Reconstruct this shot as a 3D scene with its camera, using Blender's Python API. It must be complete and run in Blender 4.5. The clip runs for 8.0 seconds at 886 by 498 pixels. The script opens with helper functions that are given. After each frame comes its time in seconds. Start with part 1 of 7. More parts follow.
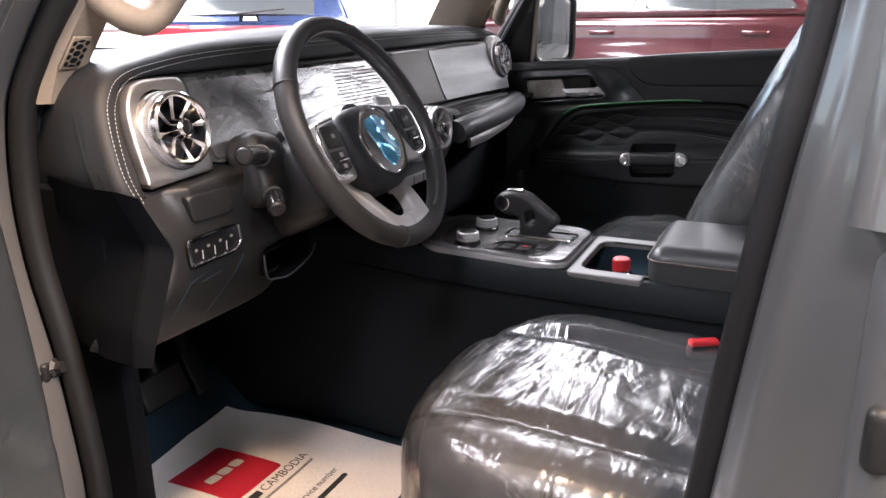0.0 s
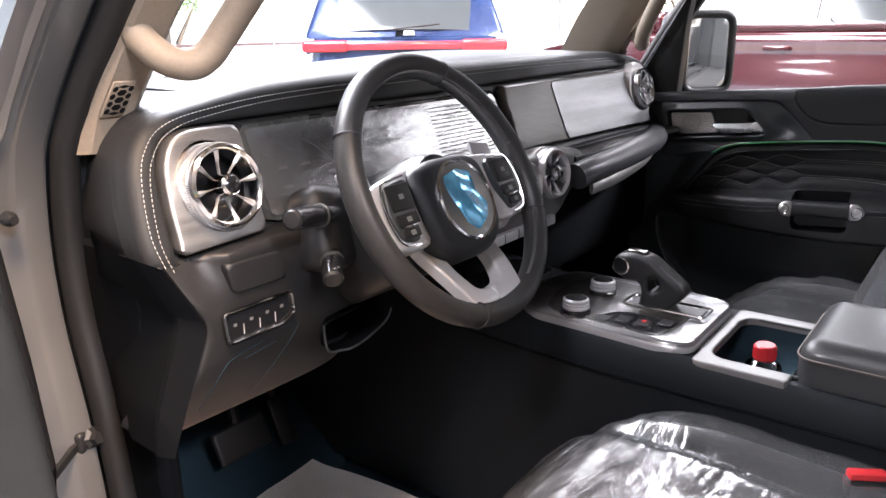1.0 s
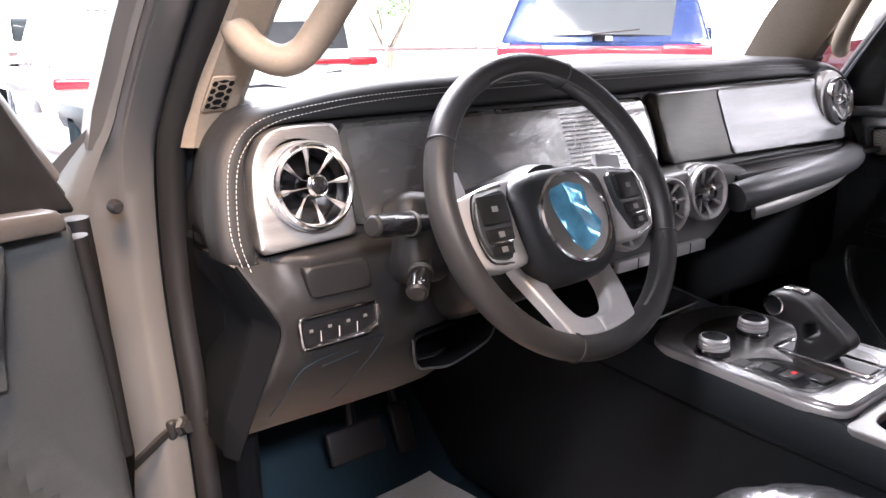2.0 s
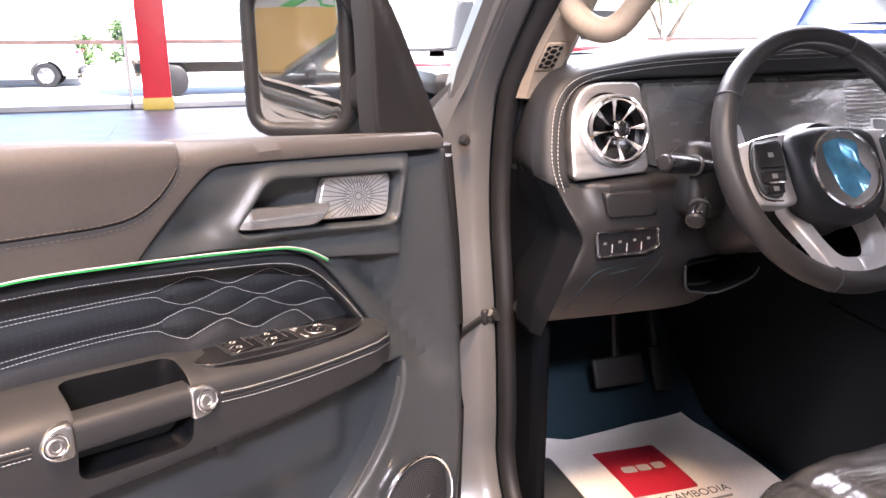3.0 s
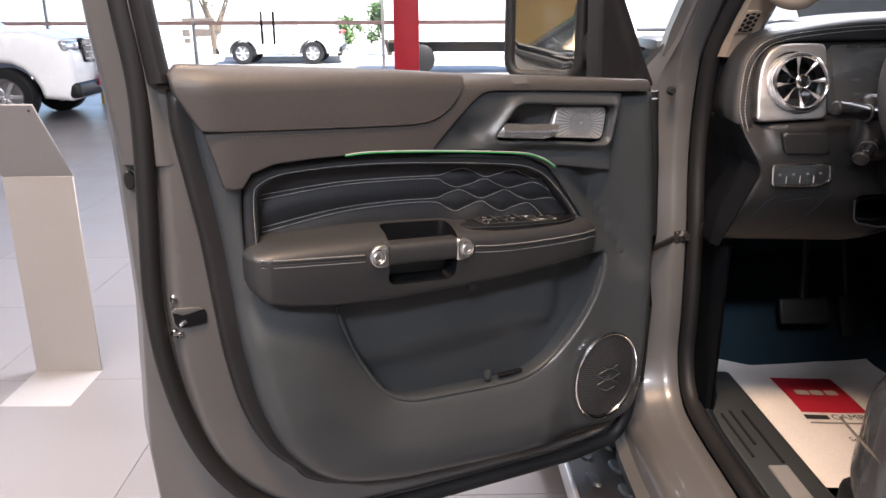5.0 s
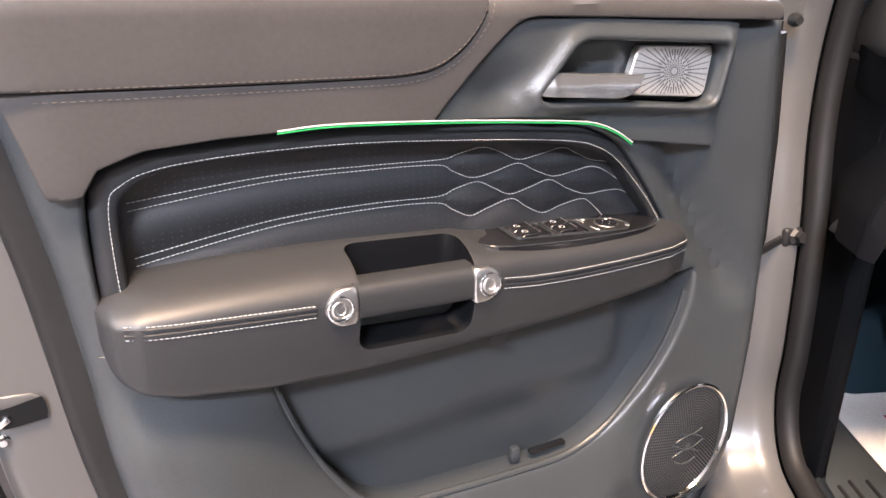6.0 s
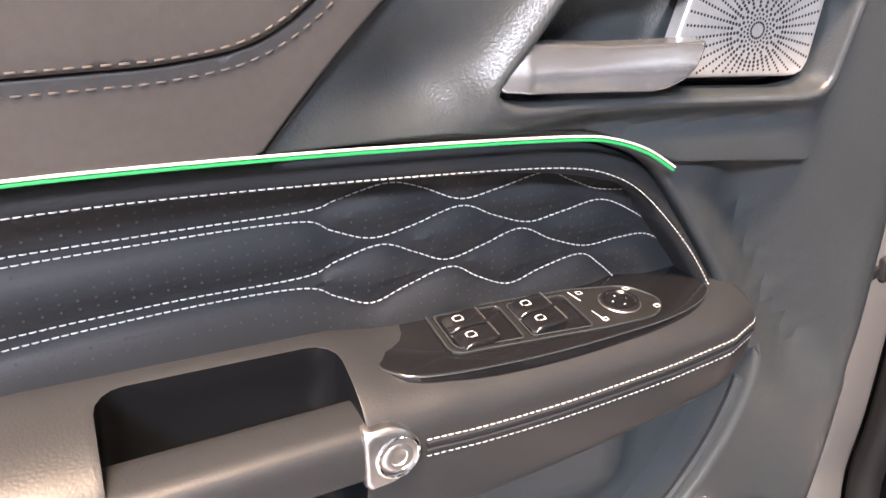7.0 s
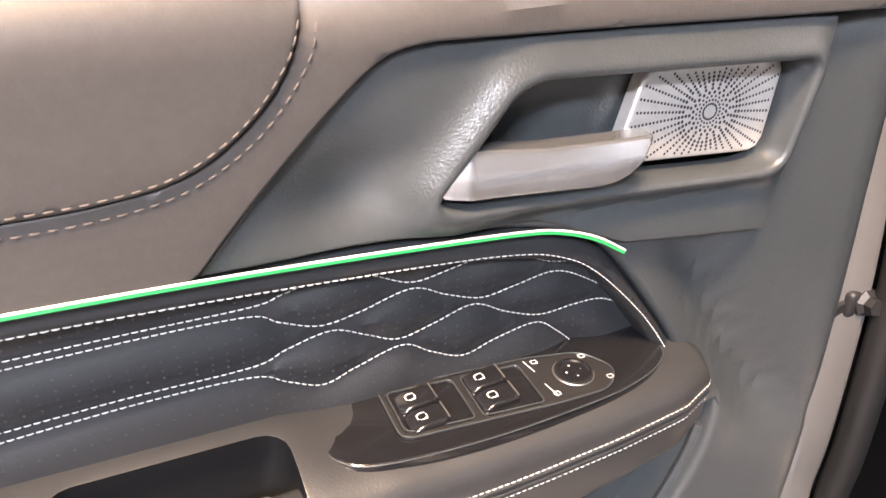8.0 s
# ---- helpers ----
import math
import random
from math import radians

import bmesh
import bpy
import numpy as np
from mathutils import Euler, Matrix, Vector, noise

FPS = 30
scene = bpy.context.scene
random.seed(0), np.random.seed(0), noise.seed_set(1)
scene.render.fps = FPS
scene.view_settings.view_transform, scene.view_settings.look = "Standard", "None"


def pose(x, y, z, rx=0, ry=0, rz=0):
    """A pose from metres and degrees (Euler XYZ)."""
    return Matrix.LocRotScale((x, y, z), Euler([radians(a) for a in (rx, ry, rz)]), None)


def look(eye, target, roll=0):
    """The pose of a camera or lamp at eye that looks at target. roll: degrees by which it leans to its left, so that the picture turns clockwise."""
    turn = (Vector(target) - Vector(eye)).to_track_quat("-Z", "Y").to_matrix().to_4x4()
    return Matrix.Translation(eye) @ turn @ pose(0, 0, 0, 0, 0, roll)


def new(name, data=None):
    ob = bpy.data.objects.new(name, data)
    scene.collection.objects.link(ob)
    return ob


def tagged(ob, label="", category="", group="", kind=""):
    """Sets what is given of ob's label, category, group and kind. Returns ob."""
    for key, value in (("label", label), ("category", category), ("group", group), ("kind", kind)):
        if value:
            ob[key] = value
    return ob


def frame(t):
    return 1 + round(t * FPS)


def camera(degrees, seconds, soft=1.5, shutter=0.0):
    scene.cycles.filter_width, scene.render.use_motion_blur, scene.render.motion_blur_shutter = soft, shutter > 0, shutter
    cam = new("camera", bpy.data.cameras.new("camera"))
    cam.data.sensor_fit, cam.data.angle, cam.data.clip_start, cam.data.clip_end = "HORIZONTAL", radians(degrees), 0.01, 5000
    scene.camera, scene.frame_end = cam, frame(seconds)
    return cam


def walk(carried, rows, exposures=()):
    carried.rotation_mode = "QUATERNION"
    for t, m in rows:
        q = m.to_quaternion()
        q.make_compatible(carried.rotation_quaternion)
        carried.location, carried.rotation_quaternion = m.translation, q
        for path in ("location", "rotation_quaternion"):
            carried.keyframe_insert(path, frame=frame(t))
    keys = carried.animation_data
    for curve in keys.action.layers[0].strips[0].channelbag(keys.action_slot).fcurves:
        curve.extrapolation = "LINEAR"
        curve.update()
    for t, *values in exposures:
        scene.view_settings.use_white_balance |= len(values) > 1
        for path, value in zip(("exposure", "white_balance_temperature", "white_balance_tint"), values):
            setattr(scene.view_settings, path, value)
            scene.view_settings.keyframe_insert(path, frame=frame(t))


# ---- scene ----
cam = camera(60.6, 8.0)
PATH = [
    (0, (-1.367, -0.699, 1.413), (0.374, 0.098, 0.834), -0.5),
    (0.5, (-1.327, -0.677, 1.433), (0.331, 0.288, 0.867), -0.5),
    (1, (-1.152, -0.685, 1.444), (0.391, 0.463, 0.895), -0.7),
    (1.2, (-1.084, -0.691, 1.447), (0.404, 0.531, 0.907), -0.8),
    (2.3, (-1.018, -0.738, 1.428), (0.022, 0.885, 0.895), -0.0),
    (2.5, (-1.056, -0.772, 1.425), (-0.14, 0.924, 0.891), -0.0),
    (3, (-1.186, -0.9, 1.414), (-0.571, 0.921, 0.86), -0.1),
    (3.5, (-1.269, -1.063, 1.406), (-0.893, 0.82, 0.847), 0.0),
    (4, (-1.268, -1.275, 1.416), (-1.086, 0.633, 0.844), 0.0),
    (4.5, (-1.262, -1.359, 1.422), (-1.187, 0.552, 0.837), -0.0),
    (5, (-1.251, -1.264, 1.395), (-1.209, 0.645, 0.801), -0.2),
    (5.2, (-1.257, -1.175, 1.382), (-1.221, 0.732, 0.778), -0.2),
    (6.3, (-1.243, -0.651, 1.333), (-1.184, 1.174, 0.517), 0.3),
    (6.5, (-1.217, -0.564, 1.328), (-1.159, 1.242, 0.472), 0.5),
    (7, (-1.177, -0.43, 1.311), (-1.125, 1.33, 0.363), 0.5),
    (7.5, (-1.16, -0.396, 1.32), (-1.107, 1.324, 0.3), 0.6),
    (8, (-1.153, -0.401, 1.366), (-1.088, 1.316, 0.342), 0.7),
]
EXPOSURES = [(0, 2.75, 6350, 17), (1.0, 3.0, 6350, 17), (2.5, 3.35, 6350, 21), (3.0, 3.3, 6300, 22), (3.5, 3.1, 6250, 20), (4.0, 2.65, 6250, 17), (4.5, 2.3, 6250, 16), (5.0, 2.18, 6250, 16), (5.2, 2.2, 6250, 16), (6.3, 3.5, 6000, 16), (7.0, 3.5, 6050, 16), (7.5, 3.5, 6100, 16), (8.0, 3.65, 6200, 16)]
walk(cam, [(t, look(eye, target, roll)) for t, eye, target, roll in PATH], EXPOSURES)

# ---- light ----
world = bpy.data.worlds.new("sky")
scene.world = world
world.use_nodes = True
wn = world.node_tree
sky = wn.nodes.new("ShaderNodeTexSky")
sky.sky_type = "NISHITA"
sky.sun_disc = False
sky.sun_elevation, sky.sun_rotation = radians(58), radians(150)
wn.links.new(sky.outputs[0], wn.nodes["Background"].inputs[0])
wn.nodes["Background"].inputs[1].default_value = 0.15
SUN = bpy.data.lights.new("sun", "SUN")
SUN.energy, SUN.angle, SUN.color = 5.0, radians(0.6), (1.0, 0.95, 0.88)
sun = new("sun", SUN)
sun.matrix_world = look((10, -17, 30), (0, 0, 0))


def ceiling_lamp(x, y, z, power, sx, sy, colour):
    lamp = bpy.data.lights.new("ceiling_lamp", "AREA")
    lamp.shape, lamp.size, lamp.size_y, lamp.energy, lamp.color = "RECTANGLE", sx, sy, power, colour
    ob = new("ceiling_lamp", lamp)
    ob.location = (x, y, z)
    return ob


WARM, COOL = (1.0, 0.70, 0.44), (0.96, 0.97, 1.0)
# Unseen overhead lamps, sized and placed as added fill for dash, seats and door.
for lx, ly, power, sx, sy, tone in ((5.0, 1.1, 60, 3.0, 1.6, COOL), (3.4, -3.6, 150, 1.5, 0.9, COOL), (-1.5, -1.5, 78, 1.2, 0.6, WARM), (-2.2, -4.8, 140, 1.5, 0.7, COOL), (-4.2, -0.9, 30, 1.5, 0.7, COOL), (8.2, -5.0, 55, 5.0, 2.4, COOL), (0.6, 3.2, 260, 5.0, 2.6, COOL), (-7.0, 6.0, 30, 1.5, 0.7, COOL)):
    ceiling_lamp(lx, ly, 4.35, power, sx, sy, tone)


# ---- materials ----
def nodes_of(name):
    m = bpy.data.materials.new(name)
    m.use_nodes = True
    return m, m.node_tree.nodes, m.node_tree.links, m.node_tree.nodes["Principled BSDF"]


def surface(name, colour, rough=0.5, metal=0.0, stain=0.12, stain_scale=5.0, grain=0.06, grain_scale=220.0, bump=0.0, bump_scale=500.0, cells=False, coat=0.0, per_piece=0.0, stretch=(1, 1, 1), spec=0.5, wear=0.12):
    """A surface with broad stains, fine grain, relief and uneven gloss."""
    m, n, l, b = nodes_of(name)
    co = n.new("ShaderNodeTexCoord")
    mp = n.new("ShaderNodeMapping")
    mp.inputs["Scale"].default_value = stretch
    l.new(co.outputs["Object"], mp.inputs[0])
    big, fine = n.new("ShaderNodeTexNoise"), n.new("ShaderNodeTexNoise")
    big.inputs["Scale"].default_value, big.inputs["Detail"].default_value = stain_scale, 5
    fine.inputs["Scale"].default_value, fine.inputs["Detail"].default_value = grain_scale, 3
    l.new(mp.outputs[0], big.inputs[0])
    l.new(mp.outputs[0], fine.inputs[0])

    def ranged(src, lo, hi, fmin=0.3, fmax=0.7):
        r = n.new("ShaderNodeMapRange")
        r.inputs[1].default_value, r.inputs[2].default_value, r.inputs[3].default_value, r.inputs[4].default_value = fmin, fmax, lo, hi
        l.new(src, r.inputs[0])
        return r.outputs[0]

    def times(a, c):
        t = n.new("ShaderNodeMath")
        t.operation = "MULTIPLY"
        l.new(a, t.inputs[0])
        l.new(c, t.inputs[1])
        return t.outputs[0]

    val = times(ranged(big.outputs[0], 1 - stain, 1 + stain), ranged(fine.outputs[0], 1 - grain, 1 + grain))
    if per_piece:
        info = n.new("ShaderNodeObjectInfo")
        val = times(val, ranged(info.outputs["Random"], 1 - per_piece, 1 + per_piece, 0, 1))
    hsv = n.new("ShaderNodeHueSaturation")
    hsv.inputs["Color"].default_value = (*colour, 1)
    l.new(val, hsv.inputs["Value"])
    l.new(hsv.outputs[0], b.inputs["Base Color"])
    l.new(ranged(big.outputs[0], rough * (1 - wear), min(1.0, rough * (1 + wear))), b.inputs["Roughness"])
    b.inputs["Metallic"].default_value = metal
    b.inputs["Specular IOR Level"].default_value = spec
    b.inputs["Coat Weight"].default_value, b.inputs["Coat Roughness"].default_value = coat, 0.06
    if bump:
        if cells:
            tex = n.new("ShaderNodeTexVoronoi")
            tex.feature = "DISTANCE_TO_EDGE"
            h = tex.outputs["Distance"]
        else:
            tex = n.new("ShaderNodeTexNoise")
            tex.inputs["Detail"].default_value = 4
            h = tex.outputs[0]
        tex.inputs["Scale"].default_value = bump_scale
        l.new(mp.outputs[0], tex.inputs["Vector"])
        bp = n.new("ShaderNodeBump")
        bp.inputs["Strength"].default_value, bp.inputs["Distance"].default_value = bump, 0.0008
        l.new(h, bp.inputs["Height"])
        l.new(bp.outputs[0], b.inputs["Normal"])
    return m


def clear(name, tint, gloss=0.04, rough=0.01, wrinkle=0.0, wrinkle_scale=18.0, stretch=(1, 1, 1), haze=0.0, fine=0.16, creased=False):
    """Thin clear sheet: lets light through, with a glossy skin that grows at a glance."""
    m, n, l, b = nodes_of(name)
    n.remove(b)
    out = n["Material Output"]
    tr, gl, mix, fr = n.new("ShaderNodeBsdfTransparent"), n.new("ShaderNodeBsdfGlossy"), n.new("ShaderNodeMixShader"), n.new("ShaderNodeFresnel")
    tr.inputs[0].default_value = (*tint, 1)
    gl.inputs["Roughness"].default_value = rough
    fr.inputs[0].default_value = 1.45
    add = n.new("ShaderNodeMath")
    add.operation, add.use_clamp = "ADD", True
    add.inputs[1].default_value = gloss
    l.new(fr.outputs[0], add.inputs[0])
    l.new(add.outputs[0], mix.inputs[0])
    l.new(tr.outputs[0], mix.inputs[1])
    l.new(gl.outputs[0], mix.inputs[2])
    if haze:
        milk, blend = n.new("ShaderNodeBsdfDiffuse"), n.new("ShaderNodeMixShader")
        milk.inputs[0].default_value = (0.8, 0.82, 0.85, 1)
        blend.inputs[0].default_value = haze
        l.new(tr.outputs[0], blend.inputs[1])
        l.new(milk.outputs[0], blend.inputs[2])
        l.new(blend.outputs[0], mix.inputs[1])
    l.new(mix.outputs[0], out.inputs[0])
    if wrinkle:
        co, mp = n.new("ShaderNodeTexCoord"), n.new("ShaderNodeMapping")
        mp.inputs["Scale"].default_value = stretch
        mp.inputs["Rotation"].default_value = (0.2, 0.1, 0.6)
        l.new(co.outputs["Object"], mp.inputs[0])
        a, c = n.new("ShaderNodeTexNoise"), n.new("ShaderNodeTexNoise")
        a.inputs["Scale"].default_value, a.inputs["Detail"].default_value, a.inputs["Distortion"].default_value = wrinkle_scale, 4, 0.5
        c.inputs["Scale"].default_value, c.inputs["Detail"].default_value, c.inputs["Distortion"].default_value = wrinkle_scale * 6, 3, 0.7
        if creased:
            c.noise_type = "RIDGED_MULTIFRACTAL"
            c.inputs["Scale"].default_value, c.inputs["Detail"].default_value = wrinkle_scale * 1.6, 2.5
        l.new(mp.outputs[0], a.inputs["Vector"])
        l.new(mp.outputs[0], c.inputs["Vector"])
        s = n.new("ShaderNodeMath")
        s.operation = "MULTIPLY_ADD"
        s.inputs[1].default_value = fine
        l.new(c.outputs[0], s.inputs[0])
        l.new(a.outputs[0], s.inputs[2])
        bp = n.new("ShaderNodeBump")
        bp.inputs["Strength"].default_value, bp.inputs["Distance"].default_value = wrinkle, 0.012
        l.new(s.outputs[0], bp.inputs["Height"])
        l.new(bp.outputs[0], gl.inputs["Normal"])
        l.new(bp.outputs[0], fr.inputs["Normal"])
    return m


def glowing(name, colour, strength):
    m, n, l, b = nodes_of(name)
    b.inputs["Base Color"].default_value = (*colour, 1)
    b.inputs["Emission Color"].default_value = (*colour, 1)
    b.inputs["Emission Strength"].default_value = strength
    return m


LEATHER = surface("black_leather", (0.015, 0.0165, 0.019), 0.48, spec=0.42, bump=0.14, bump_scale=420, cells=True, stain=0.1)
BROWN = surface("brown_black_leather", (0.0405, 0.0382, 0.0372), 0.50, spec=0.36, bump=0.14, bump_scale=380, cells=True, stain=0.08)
ARM_LEATHER = surface("charcoal_soft_leather", (0.0195, 0.0205, 0.022), 0.43, spec=0.5, bump=0.14, bump_scale=420, cells=True, stain=0.06)
DASH_LEATHER = surface("matt_black_dash_leather", (0.012, 0.0125, 0.0135), 0.55, spec=0.3, bump=0.14, bump_scale=420, cells=True, stain=0.1)
# Near-black standing for the shade inside slots, vent throats and the armrest recess.
HOLE_BLACK = surface("deep_black_plastic", (0.004, 0.0045, 0.0055), 0.35, spec=0.22, stain=0.1)
SOFT_BLACK = surface("soft_black_lining", (0.0062, 0.0082, 0.0105), 0.65, spec=0.16, bump=0.4, bump_scale=700, stain=0.15)
PANEL = surface("charcoal_plastic", (0.033, 0.0375, 0.0405), 0.35, spec=0.5, bump=0.3, bump_scale=700, stain=0.1)
TRIM = surface("matt_black_plastic", (0.013, 0.013, 0.0135), 0.42, spec=0.3, bump=0.3, bump_scale=800)
GLOSS = surface("gloss_black_plastic", (0.008, 0.008, 0.009), 0.2, stain=0.05, coat=0.5)
RUBBER = surface("black_rubber", (0.009, 0.009, 0.0095), 0.55, spec=0.3, bump=0.3, bump_scale=300)
PAINT = surface("grey_car_paint", (0.078, 0.0765, 0.076), 0.34, metal=0.1, stain=0.05, grain=0.1, grain_scale=2500, coat=0.3)
# Near-black copy of TRIM: shade on dash and footwell parts, put into the colour.
SHADE_BLACK = surface("matt_black_plastic", (0.0032, 0.0036, 0.0044), 0.8, spec=0.05, stain=0.1, bump=0.3, bump_scale=500)
SPOKE_METAL = surface("bright_satin_spoke", (0.60, 0.60, 0.61), 0.34, metal=0.35, stain=0.04, grain=0.03)
CHROME = surface("chrome", (0.75, 0.75, 0.76), 0.12, metal=1.0, stain=0.03, grain=0.02)
SILVER = surface("brushed_silver", (0.36, 0.35, 0.34), 0.46, metal=1.0, stain=0.04, grain=0.1, grain_scale=60, stretch=(1, 1, 30))
GRILLE = surface("bright_perforated_metal", (0.72, 0.70, 0.67), 0.30, metal=0.75, stain=0.05, bump=0.25, bump_scale=60)
PALE_EDGE = surface("pale_bright_edge", (0.55, 0.55, 0.54), 0.3, metal=0.3)
LEVER = surface("satin_lever_metal", (0.66, 0.68, 0.70), 0.27, metal=0.95, stain=0.03, grain=0.02, grain_scale=400)
MOUNT = surface("cast_satin_metal", (0.62, 0.61, 0.60), 0.32, metal=1.0, stain=0.08, stain_scale=60, bump=0.1, bump_scale=200)
SATIN = surface("satin_silver", (0.50, 0.50, 0.51), 0.32, metal=0.65, stain=0.04, grain=0.03)
BEIGE = surface("beige_plastic", (0.20, 0.163, 0.124), 0.6, bump=0.3, bump_scale=600, stain=0.05)
CARPET = surface("black_carpet", (0.012, 0.024, 0.033), 0.95, spec=0.1, bump=0.8, bump_scale=900, stain=0.2)
THREAD = surface("white_thread", (0.42, 0.42, 0.41), 0.7, stain=0.05)
TAN_THREAD = surface("grey_thread", (0.085, 0.072, 0.064), 0.7, stain=0.05)
PAPER = surface("white_paper", (0.72, 0.69, 0.67), 0.5, stain=0.05, stain_scale=9)
RED_PRINT = surface("red_print", (0.42, 0.02, 0.04), 0.45, stain=0.06)
# Grey leather of the tray lip; on the dash top, light put into the colour.
GREY_LIT_LEATHER = surface("dark_grey_leather", (0.036, 0.037, 0.040), 0.38, bump=0.3, bump_scale=420, cells=True, stain=0.08)
INK = surface("black_ink", (0.03, 0.03, 0.035), 0.5)
PALE_INK = surface("pale_screen_text", (0.34, 0.34, 0.33), 0.6)
WHEEL_LEATHER = surface("worn_smooth_leather", (0.026, 0.026, 0.0265), 0.45, bump=0.25, bump_scale=500, cells=True, spec=0.4)
DIM_INK = surface("dim_symbol", (0.10, 0.10, 0.10), 0.6)
GREY_INK = surface("grey_ink", (0.2, 0.2, 0.2), 0.6)
WHITE_MARK = surface("white_marking", (0.5, 0.5, 0.5), 0.5)
RED_PLASTIC = surface("red_plastic", (0.45, 0.025, 0.03), 0.35, stain=0.05)
SPEAKER = surface("dark_grille_metal", (0.085, 0.086, 0.09), 0.36, metal=0.4, stain=0.0, wear=0.0)
GREEN_LIGHT = glowing("green_light_strip", (0.03, 0.36, 0.09), 0.02)
SCREEN = surface("dark_screen_glass", (0.040, 0.042, 0.040), 0.22, stain=0.4, stain_scale=12, wear=0.6, coat=0.15)
FILM_PANEL = surface("film_on_dark_metal", (0.075, 0.072, 0.066), 0.36, metal=0.4, bump=0.5, bump_scale=22, stretch=(1, 1, 6), stain=0.2)
GLASS = clear("clear_glass", (0.97, 0.985, 0.975), 0.0)
FILM = clear("clear_plastic_film", (0.80, 0.82, 0.85), 0.13, 0.22, wrinkle=0.8, wrinkle_scale=5.5, stretch=(1.0, 3.6, 1.8), haze=0.06, fine=0.20, creased=True)
PLATE_FILM = clear("thin_plate_film", (0.85, 0.85, 0.85), 0.22, 0.20, wrinkle=0.3, wrinkle_scale=12, fine=0.1)
FLAT_FILM = clear("flat_clear_film", (0.7, 0.7, 0.7), 0.25, 0.22, wrinkle=0.26, wrinkle_scale=7, stretch=(1.0, 1.0, 3.0), haze=0.05, fine=0.09)
STREAKED = surface("streaked_film_over_metal", (0.20, 0.20, 0.205), 0.32, metal=0.8, stain=0.35, stain_scale=9, bump=0.8, bump_scale=20, stretch=(0.35, 1, 3.0))
BLUE_FILM = surface("blue_protective_film", (0.14, 0.50, 0.80), 0.12, metal=0.6, stain=0.35, stain_scale=40, bump=0.7, bump_scale=30, coat=1.0)
MIRROR = surface("mirror_glass", (0.85, 0.86, 0.86), 0.015, metal=1.0, stain=0.01, grain=0.0)
BOTTLE = clear("bottle_plastic", (0.8, 0.85, 0.88), 0.08)
FLOOR = surface("polished_grey_tile", (0.150, 0.138, 0.135), 0.42, stain=0.05, stain_scale=2.0, grain=0.03, per_piece=0.03)
GROUT = surface("tile_joint", (0.135, 0.125, 0.122), 0.7)
BACK_WALL = surface("warm_grey_wall_paint", (0.46, 0.45, 0.44), 0.7, stain=0.06, stain_scale=1.0, bump=0.2, bump_scale=60)
WALL = surface("white_wall_paint", (0.72, 0.70, 0.67), 0.7, stain=0.04, stain_scale=1.5, bump=0.2, bump_scale=60)
OCHRE = surface("ochre_panel", (0.50, 0.30, 0.09), 0.5, stain=0.08, stain_scale=1.2)
YELLOW = surface("yellow_paint", (0.62, 0.45, 0.10), 0.5, stain=0.06)
# Red paled in its colour to look washed out by bright daylight.
WASHED_RED = surface("faded_red_film", (0.55, 0.36, 0.32), 0.6, stain=0.1)
RED = surface("red_paint", (0.62, 0.03, 0.045), 0.45, stain=0.06)
GREEN = surface("green_paint", (0.04, 0.32, 0.07), 0.5, stain=0.06)
WHITE = surface("white_sheet_metal", (0.74, 0.73, 0.71), 0.35, stain=0.03)
ASPHALT = surface("asphalt", (0.30, 0.29, 0.28), 0.9, stain=0.2, stain_scale=0.6, bump=0.5, bump_scale=60)
CONCRETE = surface("pale_concrete", (0.5, 0.49, 0.47), 0.85, stain=0.12, stain_scale=0.8, bump=0.4, bump_scale=40)
LEAF = surface("leaf_green", (0.07, 0.13, 0.035), 0.5, stain=0.4, stain_scale=6, per_piece=0.2)
BARK = surface("bark", (0.12, 0.09, 0.06), 0.85, bump=0.6, bump_scale=30)
# Two car glasses whose paler base colour stands for glare and reflections.
PALE_GLASS = surface("pale_car_glass", (0.045, 0.05, 0.052), 0.1, stain=0.05)
GLARE_GLASS = surface("bright_reflecting_glass", (0.45, 0.47, 0.48), 0.1, stain=0.05)
TINTED = surface("tinted_glass", (0.02, 0.024, 0.025), 0.06, stain=0.05, spec=0.3)
RED_LENS = surface("red_lens", (0.5, 0.02, 0.03), 0.15, coat=0.6)
CLEAR_LENS = surface("clear_lens", (0.55, 0.57, 0.6), 0.1, metal=0.6, coat=0.6)


# ---- shaping ----
def part(name, bm, material, parent, label="", kind="", flip=False, smooth=True, second=None):
    """Links a bmesh, given in its parent's own axes, as one mesh under it."""
    if flip:
        for v in bm.verts:
            v.co.x *= -1
        bmesh.ops.reverse_faces(bm, faces=bm.faces)
    me = bpy.data.meshes.new(name)
    bm.to_mesh(me)
    bm.free()
    me.materials.append(material)
    if second:
        me.materials.append(second)
    ob = new(name, me)
    ob.parent = parent
    if smooth:
        me.shade_smooth()
        me.set_sharp_from_angle(angle=radians(38))
    return tagged(ob, label, kind=kind)


def thing(name, label, category, at=(0, 0, 0), group="", kind="", m=None):
    ob = new(name)
    ob.empty_display_size = 0.1
    ob.matrix_basis = m if m else Matrix.Translation(at)
    return tagged(ob, label, category, group, kind)


def joined(*bms):
    """All the given bmeshes in one."""
    me = bpy.data.meshes.new("tmp")
    out = bmesh.new()
    for b in bms:
        b.to_mesh(me)
        b.free()
        out.from_mesh(me)
    bpy.data.meshes.remove(me)
    return out


def moved(bm, m):
    bm.transform(m)
    if m.determinant() < 0:
        bmesh.ops.reverse_faces(bm, faces=bm.faces)
    return bm


